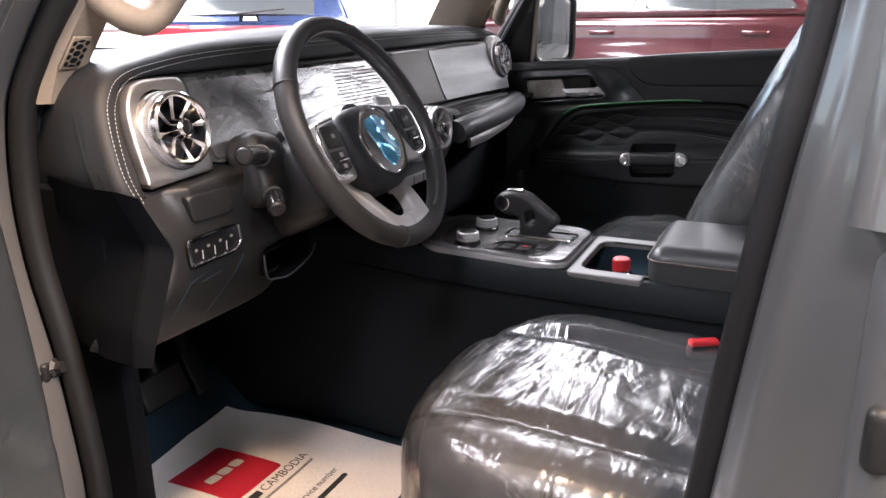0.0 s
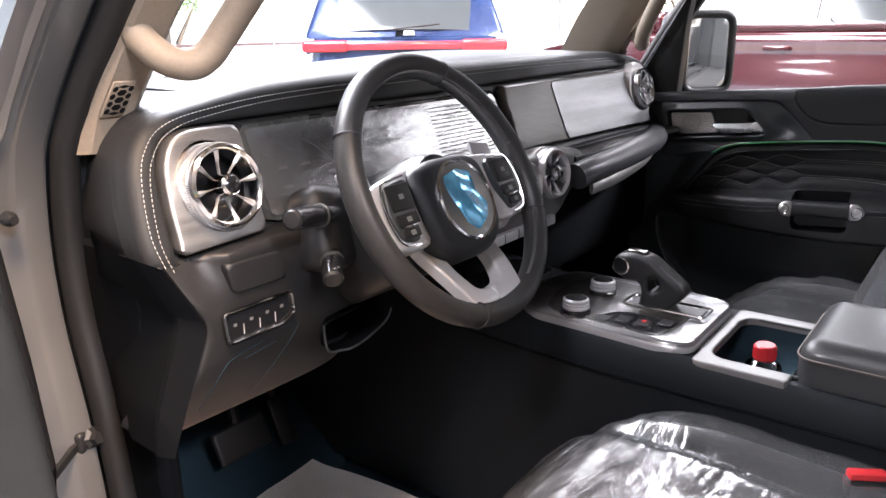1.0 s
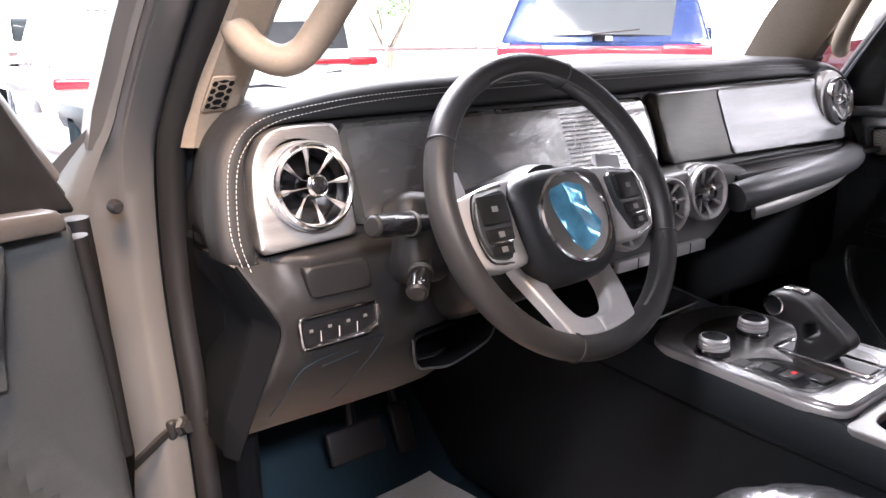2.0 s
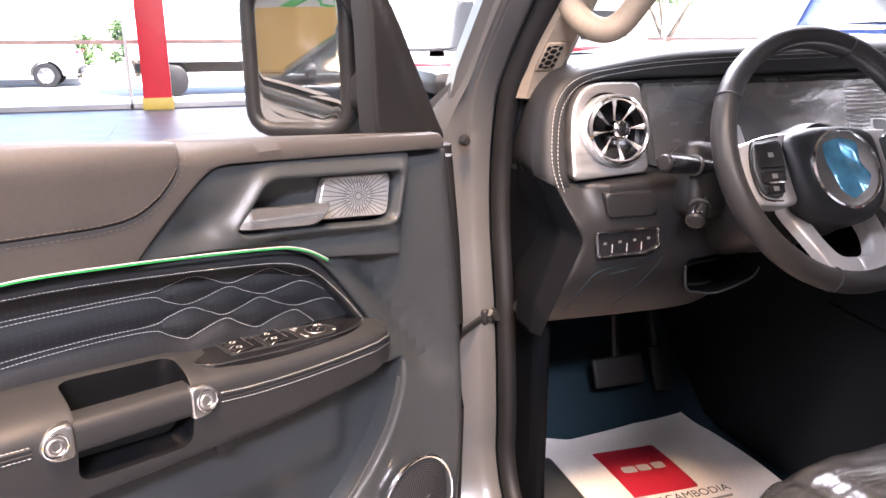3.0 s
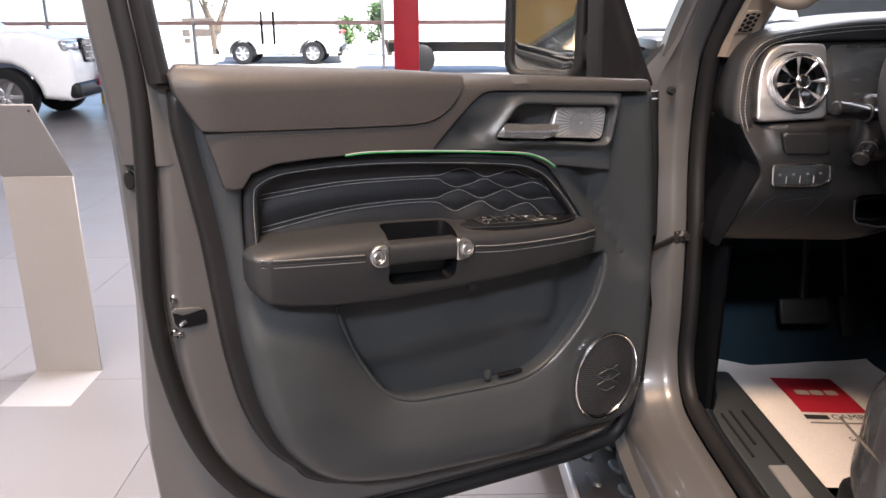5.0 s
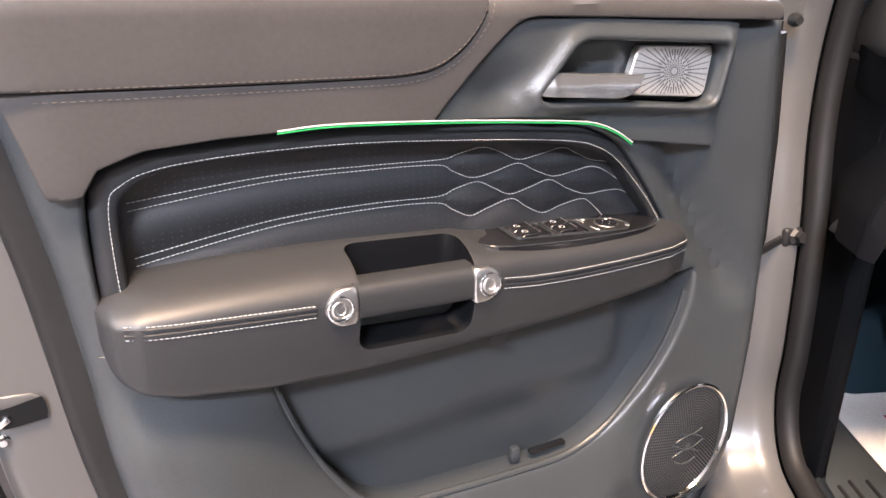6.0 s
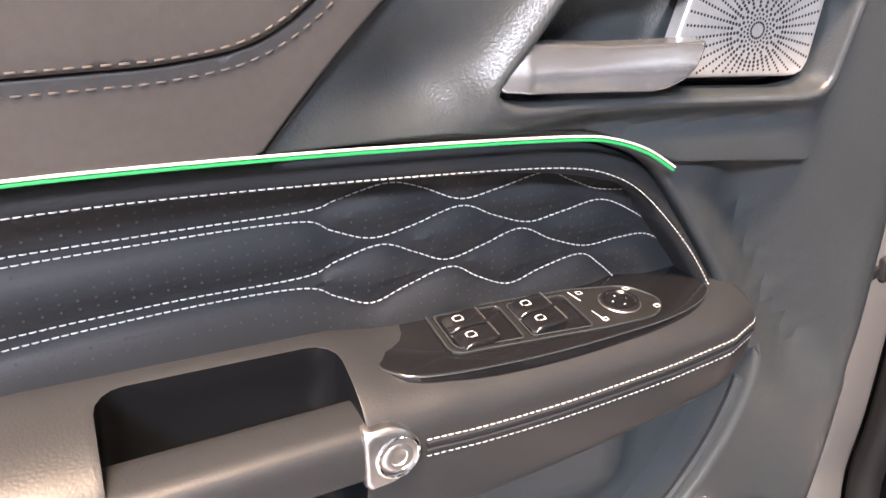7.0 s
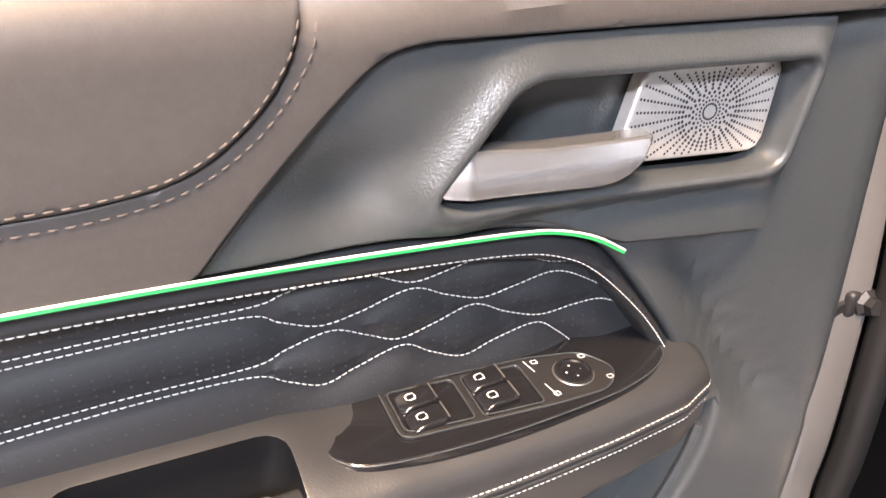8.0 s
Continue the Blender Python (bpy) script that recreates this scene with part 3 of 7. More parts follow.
        part("door_mirror", moved(rbox(0.2, 0.12, 0.16, 0.05, 3), pose(f * (wide / 2 + 0.1), c1 - 0.35, belt + 0.07)), paint, car)
        part("mirror_arm", rbox(0.14, 0.05, 0.04, 0.012, 2, (f * (wide / 2 - 0.03), c1 - 0.35, belt + 0.01)), TRIM, car)
        part("tail_light", moved(rbox(0.40, 0.1, 0.10, 0.03, 3), pose(x * 0.86, -h + 0.02, bar_z)), RED_LENS, car, "red tail light")
        for y in ((c0 + mid) / 2 - 0.25, mid - 0.25 + 0.55):
            part("door_handle", rbox(0.04, 0.2, 0.035, 0.012, 2, (f * (wide / 2 - 0.03), y, belt - 0.14)), CHROME if not pale_glass else paint, car)
    part("light_bar", rbox(wide - 0.5, 0.07, 0.07, 0.02, 2, (0, -h + 0.02, bar_z)), RED_LENS, car, "slim red tail light bar")
    part("bumper", rbox(wide - 0.2, 0.18, 0.2, 0.06, 3, (0, h - 0.04, 0.44)), TRIM, car, "dark front bumper insert")
    part("rear_bumper", rbox(wide - 0.2, 0.16, 0.22, 0.06, 3, (0, -h + 0.04, 0.5)), TRIM, car)
    part("wiper", tube([(-0.1, -h - 0.01 + rake[0] * 0.15, belt + 0.06), (0.3, -h + rake[0] * 0.2, belt + 0.1)], 0.012, 6), TRIM, car)
    gr = part("grille", pad(fillet([(-0.5, -0.18, 0.05), (0.5, -0.18, 0.05), (0.56, 0.14, 0.05), (-0.56, 0.14, 0.05)]), 0.03, 0.08, 0.015, 0.05).copy(), GLOSS, car, "black grille with chrome bars")
    gr.matrix_basis = pose(0, h + 0.0, hood - 0.24)
    for k in range(4):
        part("grille_bar", rbox(0.98, 0.03, 0.028, 0.008, 1, (0, h + 0.04, hood - 0.37 + k * 0.085)), CHROME, car)
    part("number_plate", rbox(0.44, 0.02, 0.13, 0.004, 1, (0, h + 0.07, 0.53)), RED_PRINT if bed else WHITE, car, "blank plate")
    if bed:
        part("cargo_rim", rbox(wide - 0.1, -c0 * 0 + (c0 + h) - 0.15, 0.05, 0.02, 2, (0, (c0 - h) / 2, belt + 0.02)), TRIM, car)
    return car


CAR_WHITE = surface("white_car_paint", (0.78, 0.78, 0.77), 0.25, stain=0.03, coat=0.7)
CAR_BLUE = surface("blue_car_paint", (0.008, 0.024, 0.09), 0.25, metal=0.3, stain=0.05, coat=0.8)
CAR_RED = surface("dark_red_car_paint", (0.05, 0.006, 0.010), 0.22, metal=0.4, stain=0.05, coat=0.8)
CAR_BLACK = surface("black_car_paint", (0.012, 0.012, 0.014), 0.15, stain=0.05, coat=0.8)

road_car("pickup_truck", "white pickup truck with a chrome barred grille", CAR_WHITE, pose(-8.5, 9.65, 0, 0, 0, -87), 5.3, 1.95, 1.9, 1.2, 1.2, (-0.6, 1.15), (0.1, 0.7), bed=True, bar_z=1.0)
road_car("parked_suv", "bright blue sport utility car with a red tail light bar", CAR_BLUE, pose(5.95, 5.05, 0, 0, 0, -52), 4.7, 1.88, 1.98, 1.15, 1.42, (-2.25, 0.9), (0.4, 0.75), bar_z=1.34, pale_glass=True)
road_car("parked_saloon", "dark red car with chrome door handles", CAR_RED, pose(6.1, 1.0, 0, 0, 0, -6), 4.8, 1.9, 1.95, 1.3, 1.44, (-1.9, 0.95), (0.5, 0.8), pale_glass=True)
road_car("parked_estate", "white car with red tail lights", CAR_WHITE, pose(4.1, 10.2, 0, 0, 0, -8), 4.6, 1.85, 1.70, 1.05, 1.30, (-2.15, 0.9), (0.3, 0.75), bar_z=1.18, pale_glass=True)
road_car("parked_van", "white tall car with glass paled for reflections", CAR_WHITE, pose(1.6, 9.2, 0, 0, 0, -4), 4.4, 1.8, 1.8, 1.05, 1.15, (-2.1, 0.9), (0.2, 0.75), bar_z=1.05, pale_glass=True)
road_car("parked_coupe", "black car with a chrome window line", CAR_BLACK, pose(-5.5, -5.9, 0, 0, 0, 50), 4.6, 1.85, 1.5, 0.98, 0.98, (-1.9, 0.9), (0.5, 0.8))
road_car("street_car", "white four-wheel-drive car parked across the road", CAR_WHITE, pose(-6.2, 26.2, -0.25, 0, 0, 90), 4.2, 1.8, 1.85, 1.1, 1.1, (-1.9, 0.7), (0.05, 0.2), pale_glass=2)

lorry = thing("box_lorry", "white box lorry with a dark chassis parked across the road", "lorry", (0.2, 21.5, -0.25))
part("box", rbox(4.4, 2.1, 2.3, 0.03, 2, (-0.4, 0, 2.1)), WHITE, lorry)
part("box_door", rbox(0.9, 0.05, 1.8, 0.02, 2, (-0.2, -1.06, 2.1)), WALL, lorry, "framed side door")
part("cab", rbox(1.5, 2.0, 1.9, 0.15, 3, (2.75, 0, 1.5)), CAR_WHITE, lorry)
part("cab_window", rbox(0.8, 2.06, 0.6, 0.1, 3, (2.8, 0, 1.95)), TINTED, lorry)
part("chassis", rbox(5.6, 1.0, 0.25, 0.02, 1, (0.3, 0, 0.72)), TRIM, lorry)
for k, (x, col) in enumerate(((-1.9, RED_PRINT), (1.0, CAR_BLUE))):
    part("poster", rbox(0.45, 0.02, 0.4, 0.004, 1, (x, -1.06, 2.2)), col, lorry, "small coloured panel")
for x in (-1.6, 2.6):
    for s in (-1, 1):
        part("wheel", lathe([(0, -0.13), (0.36, -0.13), (0.42, -0.09), (0.42, 0.09), (0.36, 0.13), (0, 0.13)], 28, (x, s * 0.85, 0.42), (0, 1, 0)), RUBBER, lorry)


def bush(x, y, size, count, seed, tall=1.0):
    """A shrub or small tree: stems with a crown of separate leaf blades."""
    rnd = random.Random(seed)
    ob = thing("bush" if tall < 1.5 else "tree", "sunlit green shrub with loose small leaves" if tall < 1.5 else "sunlit street tree with a loose leafy crown", "plant", (x, y, -0.15))
    stems = []
    for k in range(5):
        a = rnd.uniform(0, 6.28)
        stems.append(tube([(0, 0, 0), (0.15 * math.cos(a), 0.15 * math.sin(a), 0.5 * tall), (size * 0.5 * math.cos(a), size * 0.5 * math.sin(a), size * 0.7 + tall * 0.6)], [0.07 * tall, 0.05 * tall, 0.015], 6))
    part("trunk", joined(*stems), BARK, ob)
    bm = bmesh.new()
    clumps = [(rnd.gauss(0, size * 0.42), rnd.gauss(0, size * 0.42), abs(rnd.gauss(size * 0.55, size * 0.3)) + (tall - 0.6) * 1.3, rnd.uniform(0.2, 0.42) * size) for _ in range(16)]
    for _ in range(count):
        cx, cy, cz, cr = rnd.choice(clumps)
        p = Vector((rnd.gauss(cx, cr * 0.5), rnd.gauss(cy, cr * 0.5), max(0.05, rnd.gauss(cz, cr * 0.45))))
        m = Matrix.Translation(p) @ Euler((rnd.uniform(0, 6.28), rnd.uniform(0, 6.28), rnd.uniform(0, 6.28))).to_matrix().to_4x4()
        s = rnd.uniform(0.05, 0.11)
        v = [bm.verts.new(m @ Vector(q)) for q in ((0, -s, 0), (s * 0.45, 0, 0.02), (0, s, 0), (-s * 0.45, 0, 0.02))]
        bm.faces.new((v[0], v[1], v[2]))
        bm.faces.new((v[0], v[2], v[3]))
    part("crown", bm, LEAF, ob, kind="stuff", smooth=False)


for k, (x, y, s, c, tall) in enumerate(((-4.4, 27.8, 0.9, 1500, 1.0), (-2.6, 28.6, 1.1, 1800, 1.1), (-6.4, 29.5, 0.9, 1300, 1.0), (-9.5, 30, 1.3, 1800, 2.2), (3.0, 31, 1.8, 2400, 2.6), (10, 30, 1.9, 2400, 2.6), (18, 27, 2.0, 2400, 2.6), (24, 20, 2.0, 2400, 2.4), (-20, 29, 1.8, 2000, 2.5), (24, 8, 1.9, 2000, 2.4))):
    bush(x, y, s, c, 40 + k, tall)


# ---- the car: body shell round the door opening ----
body = thing("car_body", "grey metallic car body with the driver's door open", "car body", (0, 0, 0))
RING = [(-0.20, 1.78), (-0.03, 1.60), (0.085, 1.46), (0.155, 1.35), (0.185, 1.24), (0.185, 1.12), (0.158, 0.98), (0.142, 0.82), (0.140, 0.73), (0.105, 0.66), (0.03, 0.632), (-0.2, 0.628), (-0.5, 0.628), (-0.60, 0.65), (-0.645, 0.75), (-0.665, 0.92), (-0.69, 1.15), (-0.708, 1.30), (-0.728, 1.45), (-0.74, 1.70), (-0.70, 1.78), (-0.45, 1.80)]
ring = spaced(spline([(y, z, 0) for y, z in RING], 10, True), 0.02, True)[:, :2]
tang = np.roll(ring, -1, 0) - np.roll(ring, 1, 0)
tang /= np.linalg.norm(tang, axis=1, keepdims=True)
inward = np.stack([-tang[:, 1], tang[:, 0]], 1)
if (inward[0] @ (ring.mean(0) - ring[0])) < 0:
    inward = -inward


def lean_in(z):
    """How far the side leans inwards above the belt."""
    return 0.17 * max(0.0, z - 1.33)


def round_opening(profile, flip_x=False):
    """A strip round the door opening: profile rows of x and the way into the opening."""
    bm = bmesh.new()
    slim = [1 - 0.75 * min(1.0, max(0.0, (p[1] - 1.24) / 0.10)) * min(1.0, max(0.0, (p[0] + 0.45) / 0.15)) for p in ring]
    rows = [[bm.verts.new((max(x, -0.775) + min(x + 0.775, 0.0) * f + lean_in(p[1]), *(p + k * (f if k < -0.01 else 1) * q))) for x, k in profile] for p, q, f in zip(ring, inward, slim)]
    n, m = len(rows), len(profile)
    for i in range(n):
        a, b = rows[i], rows[(i + 1) % n]
        for k in range(m - 1):
            bm.faces.new((a[k], a[k + 1], b[k + 1], b[k]))
    bmesh.ops.recalc_face_normals(bm, faces=bm.faces)
    return bm


def arc(cx, ck, r, n=10):
    return [(cx + r * math.cos(a), ck + r * math.sin(a)) for a in np.linspace(0, 2 * math.pi, n)]


part("opening_frame", round_opening([(-0.735, -0.03), (-0.742, 0.0), (-0.748, 0.003), (-0.775, 0.0), (-0.782, -0.006), (-0.81, -0.008), (-0.822, -0.014), (-0.838, -0.04), (-0.85, -0.075), (-0.87, -0.088)]), PAINT, body, "grey painted door opening")
part("door_seal", round_opening(arc(-0.724, 0.008, 0.0165, 12)), RUBBER, body, "soft black rubber door seal")
part("seal_flange", round_opening([(-0.745, -0.034), (-0.722, -0.020), (-0.684, -0.030)]), SOFT_BLACK, body)
part("seal_lip", round_opening([(-0.712, 0.004), (-0.70, 0.012), (-0.69, 0.006), (-0.685, -0.03)]), SOFT_BLACK, body, "black trim lip inside the seal")
part("inner_trim", round_opening([(-0.69, 0.004), (-0.675, -0.004), (-0.655, -0.03), (-0.645, -0.08)]), SOFT_BLACK, body, "black inner pillar trim")

# outer skin: front wing, rear door, sills, roof
wing = [(0.24, 0.62), (0.9, 0.62), (1.0, 0.75), (1.45, 0.85), (1.75, 0.6), (1.8, 0.9), (1.75, 1.15), (1.4, 1.2), (0.55, 1.235), (0.24, 1.24)]
for sx, nm in ((-1, "front_wing"), (1, "front_wing")):
    bm = moved(pad(fillet([(-y, z, 0.04) for y, z in wing][::-1]), 0.875, 0.05, 0.05, 0.2), pose(0, 0, 0, 0, 0, -90))
    if sx < 0:
        bm.transform(Matrix.Diagonal((-1, 1, 1, 1)))
        bmesh.ops.reverse_faces(bm, faces=bm.faces)
    bm.transform(Matrix.Translation((-0.025, 0, 0)))
    part(nm, bm, PAINT, body)
part("bonnet", moved(rbox(1.5, 1.35, 0.05, 0.02, 3), pose(-0.025, 1.05, 1.235, -2)), PAINT, body)
rear_side = fillet([(-0.757, 0.60, 0.05), (-0.757, 1.30, 0.04), (-1.85, 1.33, 0.05), (-1.85, 0.6, 0.05)])
for s in (-1, 1):
    bm = moved(pad([(-p[0], p[1]) for p in rear_side], lambda a, z: 0.915 - 0.06 * np.clip((z - 1.0) / 0.35, 0, 1) ** 2 - 0.05 * np.clip((0.95 - a) / 0.19, 0, 1) ** 2, 0.035, 0.02, 0.05), pose(0, 0, 0, 0, 0, -90))
    if s < 0:
        bm.transform(Matrix.Diagonal((-1, 1, 1, 1)))
        bmesh.ops.reverse_faces(bm, faces=bm.faces)
    bm.transform(Matrix.Translation((-0.025 + 0.005 * s, 0, 0)))
    part("rear_door", bm, PAINT, body, "grey closed rear door")
    part("rear_door_frame", tube([(s * 0.84 - 0.025, -0.775, 1.29), (s * 0.79 - 0.025, -0.79, 1.55), (s * 0.72 - 0.025, -0.80, 1.78)], 0.03, 10, squash=(1.3, 1)), PAINT, body)
    part("roof_rail", rbox(0.10, 2.6, 0.08, 0.03, 3, (s * 0.69 - 0.025, -1.35, 1.83)), PAINT, body)
    part("pillar_d", rbox(0.2, 0.5, 0.6, 0.04, 2, (s * 0.74 - 0.025, -2.35, 1.5)), PAINT, body)
part("door_check_box", rbox(0.016, 0.022, 0.045, 0.008, 3, (-0.885, -0.772, 1.165)), TRIM, body, "black rubber buffer on the rear door edge")
part("roof_panel", rbox(1.42, 2.9, 0.04, 0.015, 2, (-0.025, -1.2, 1.87)), PAINT, body)
part("headlining", rbox(1.36, 2.7, 0.03, 0.01, 2, (-0.025, -1.25, 1.825)), BEIGE, body, "beige fabric headlining")
part("sill", moved(rbox(0.10, 1.0, 0.16, 0.03, 3), pose(-0.80, -0.32, 0.535)), PAINT, body, "grey painted door sill")
part("floor_pan", rbox(1.40, 3.2, 0.04, 0.008, 1, (-0.025, -0.75, 0.56)), CARPET, body, "black carpeted floor")
part("firewall", rbox(1.40, 0.06, 0.75, 0.01, 1, (-0.025, 0.62, 0.95)), CARPET, body)
part("toe_board", moved(rbox(1.38, 0.55, 0.04, 0.01, 1), pose(-0.025, 0.52, 0.72, 40)), CARPET, body)
part("rear_wall", rbox(1.5, 0.1, 0.9, 0.02, 1, (-0.025, -2.45, 0.95)), PAINT, body)
part("rear_bench", rbox(1.3, 0.5, 0.4, 0.08, 3, (-0.025, -1.55, 0.78)), LEATHER, body, "black leather rear bench")
part("rear_bench_back", moved(rbox(1.3, 0.16, 0.65, 0.06, 3), pose(-0.025, -1.9, 1.15, -12)), LEATHER, body)
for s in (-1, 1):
    part("kick_panel", rbox(0.03, 0.6, 0.66, 0.01, 1, (s * 0.675 - 0.025, 0.36, 0.89)), SHADE_BLACK, body)
scuff = part("sill_trim", rbox(0.115, 1.05, 0.035, 0.012, 3, (-0.642, -0.28, 0.622)), PANEL, body, "dark plastic sill trim with pressed lines")
for x, y0, y1 in ((-0.675, 0.05, -0.10), (-0.655, 0.06, -0.06), (-0.63, 0.06, -0.12)):
    part("scuff_line", tube([(x, y0, 0.6405), (x, y1, 0.6405)], 0.003, 6), TRIM, scuff)
part("scuff_plate", rbox(0.035, 0.30, 0.005, 0.002, 1, (-0.645, -0.28, 0.641)), SATIN, scuff, "pale metal scuff plate")
check = part("check_strap", tube([(-0.742, 0.170, 0.972), (-0.770, 0.155, 0.968), (-0.815, 0.128, 0.958), (-0.866, 0.098, 0.950)], 0.0055, 8, squash=(0.7, 1.3)), TRIM, body, "black door check strap")
part("check_block", rbox(0.030, 0.016, 0.028, 0.006, 3, (-0.752, 0.163, 0.972), (0, 0, 28)), TRIM, check, "black strap end block")
part("check_bolt", lathe([(0, 0.012), (0.008, 0.012), (0.009, 0.004), (0.014, 0.0), (0.014, -0.01)], 6, (-0.744, 0.154, 0.974), (0.2, -1, 0.2)), TRIM, check, "black bolt head")
for z in (1.255, 0.70):
    part("hinge", rbox(0.05, 0.035, 0.06, 0.01, 2, (-0.85, 0.135, z - 0.13)), PAINT, body, "grey door hinge")
    part("buffer", lathe([(0, 0.010), (0.005, 0.010), (0.0085, 0.0), (0.0085, -0.006)], 14, (-0.79, 0.168, z), (0, -1, 0)), RUBBER, body, "round black rubber buffer")

# A-pillars with beige trim, vent and grab handle; windscreen
for s in (-1, 1):
    X = lambda x: s * x - 0.025
    secs, gsecs = [], []
    for z in np.linspace(1.318, 1.79, 12):
        yr = float(np.interp(z, [1.24, 1.35, 1.46, 1.60, 1.78], [0.185, 0.155, 0.085, -0.03, -0.20]))
        secs.append([(X(x - lean_in(z) * 1.1), yr + b, z + c * (z > 1.33)) for x, b, c in ((0.697, 0.005, 0), (0.695, -0.022, 0), (0.685, -0.034, 0.002), (0.644, -0.038, 0.004), (0.632, -0.030, 0.008), (0.618, 0.0, 0.02), (0.612, 0.09, 0.03), (0.685, 0.09, 0.03))])
        gsecs.append([(X(x - lean_in(z)), yr + b, z) for x, b in ((0.70, 0.03), (0.72, 0.012), (0.76, 0.012), (0.782, 0.024), (0.784, 0.05), (0.75, 0.085), (0.70, 0.085))])
    pill = part("pillar_trim", loft(secs), BEIGE, body, "beige plastic windscreen pillar trim")
    part("windscreen_pillar", loft(gsecs), PAINT, body, "grey painted windscreen pillar")
    up_ = Vector((-s * 0.19, -0.64, 1)).normalized()
    out_ = up_.cross(Vector((1, 0, 0))).normalized()
    vm = Matrix.Translation((X(0.6625), 0.1000, 1.3785)) @ Matrix((Vector((1, 0, 0)), out_, up_)).transposed().to_4x4()
    vent = part("pillar_vent", moved(rbox(0.027, 0.004, 0.046, 0.0018, 2), vm), BEIGE, pill, "small beige vent with hexagon slots")
    slots = [(0, 0, 6, 1.05, 0.78), (0, 0.0096, 6, 1.05, 0.78), (0, -0.0096, 6, 1.05, 0.78), (0, 0.0175, 4, 1.35, 0.40), (0, -0.0175, 4, 1.35, 0.40)] + [(sx * 0.0092, sz, 6, 0.62, 0.70) for sx in (-1, 1) for sz in (-0.0144, -0.0048, 0.0048, 0.0144)]
    for sx, sz, seg, kx, kz in slots:
        hx = moved(lathe([(0, 0.0003), (0.0055, 0.0003), (0.0055, 0)], seg), Matrix.Rotation(radians(90), 4, "X") @ Matrix.Diagonal((kx, kz, 1, 1)))
        part("slot", moved(hx, vm @ Matrix.Translation((sx, -0.0020, sz))), HOLE_BLACK, vent)
    bsecs = []
    for z in np.linspace(1.245, 1.80, 8):
        yb = float(np.interp(z, [0.92, 1.15, 1.30, 1.45, 1.70], [-0.665, -0.69, -0.708, -0.728, -0.74]))
        bsecs.append([(X(x), yb + b, z) for x, b in ((0.668, -0.004), (0.655, 0.010), (0.630, 0.012), (0.612, -0.004), (0.605, -0.07), (0.66, -0.09))])
    part("belt_pillar_trim", loft(bsecs), BEIGE, body, "beige plastic pillar trim behind the seat")
    grip = [(X(0.655), 0.075, 1.455), (X(0.643), 0.045, 1.425), (X(0.621), 0.03, 1.414), (X(0.600), 0.022, 1.422), (X(0.583), 0.010, 1.447), (X(0.562), -0.02, 1.495), (X(0.525), -0.08, 1.58), (X(0.505), -0.14, 1.66), (X(0.53), -0.15, 1.72), (X(0.575), -0.14, 1.75)]
    part("grab_handle", tube(spline(grip, 6), 0.0170, 14), BEIGE, body, "beige grab handle on the pillar")
    part("sun_visor", rbox(0.42, 0.2, 0.02, 0.008, 2, (X(0.36), -0.16, 1.76), (35, 0, 0)), BEIGE, body)
ws = [[(-0.66, 0.50, 1.30), (0.61, 0.50, 1.30)], [(-0.58, -0.05, 1.84), (0.53, -0.05, 1.84)]]
bm = bmesh.new()
vs = [bm.verts.new(q) for q in (*ws[0], *ws[1][::-1])]
bm.faces.new(vs)
wscr = part("windscreen", bm, GLASS, body, "clear windscreen")
wscr.visible_shadow = False
for x0, x1 in ((-0.52, -0.12), (0.0, 0.42)):
    wp = part("wiper", tube([(x0, 0.575, 1.345), ((x0 + x1) / 2, 0.56, 1.36), (x1, 0.555, 1.352)], 0.009, 6), TRIM, body, "black windscreen wiper")
    part("wiper_joint", rbox(0.11, 0.05, 0.022, 0.008, 2, (x0 + 0.2, 0.555, 1.368), (0, -6, 6)), TRIM, wp)
part("cowl", rbox(1.4, 0.2, 0.05, 0.02, 2, (-0.025, 0.62, 1.315)), TRIM, body, "black cowl panel below the windscreen")

# running board below the opening
step_board = thing("running_board", "black metal side step with raised oval grips", "side step", (-0.85, -0.4, 0.44))
part("tread", rbox(0.20, 1.35, 0.03, 0.01, 2, (0, 0, 0)), TRIM, step_board)
part("edge", rbox(0.012, 1.36, 0.05, 0.004, 2, (-0.104, 0, 0)), SATIN, step_board, "bright metal edge strip")
for i in range(14):
    for j in range(2):
        g = moved(lathe([(0, 0.006), (0.014, 0.006), (0.018, 0.0)], 16), pose(-0.055 + 0.06 * j, 0.60 - 0.09 * i + 0.045 * j, 0.015, 0, 0, 15) @ Matrix.Diagonal((0.8, 1.6, 1, 1)))
        part("grip_stud", g, PANEL, step_board)
for y in (-0.4, 0.4):
    part("bracket", rbox(0.06, 0.05, 0.14, 0.01, 1, (0.08, y, 0.06)), TRIM, step_board)
wh = thing("front_wheel", "black off-road tyre on an alloy rim under the front wing", "wheel", (-0.78, 1.05, 0))
wheel_parts(wh, 0, 0, 0.385, 0.26, -1)
wh2 = thing("front_wheel", "black off-road tyre on an alloy rim under the front wing", "wheel", (0.73, 1.05, 0))
wheel_parts(wh2, 0, 0, 0.385, 0.26, 1)
for x in (-0.78, 0.73):
    rw = thing("rear_wheel", "black off-road tyre on an alloy rim under the rear body", "wheel", (x, -1.7, 0))
    wheel_parts(rw, 0, 0, 0.385, 0.26, math.copysign(1, x))


# ---- doors: x runs from the hinge to the latch, y to the cabin, z up ----
def poly(pts, n=6):
    return [(p[0], p[1]) for p in spline([(a, b, 0) for a, b in pts], n)]


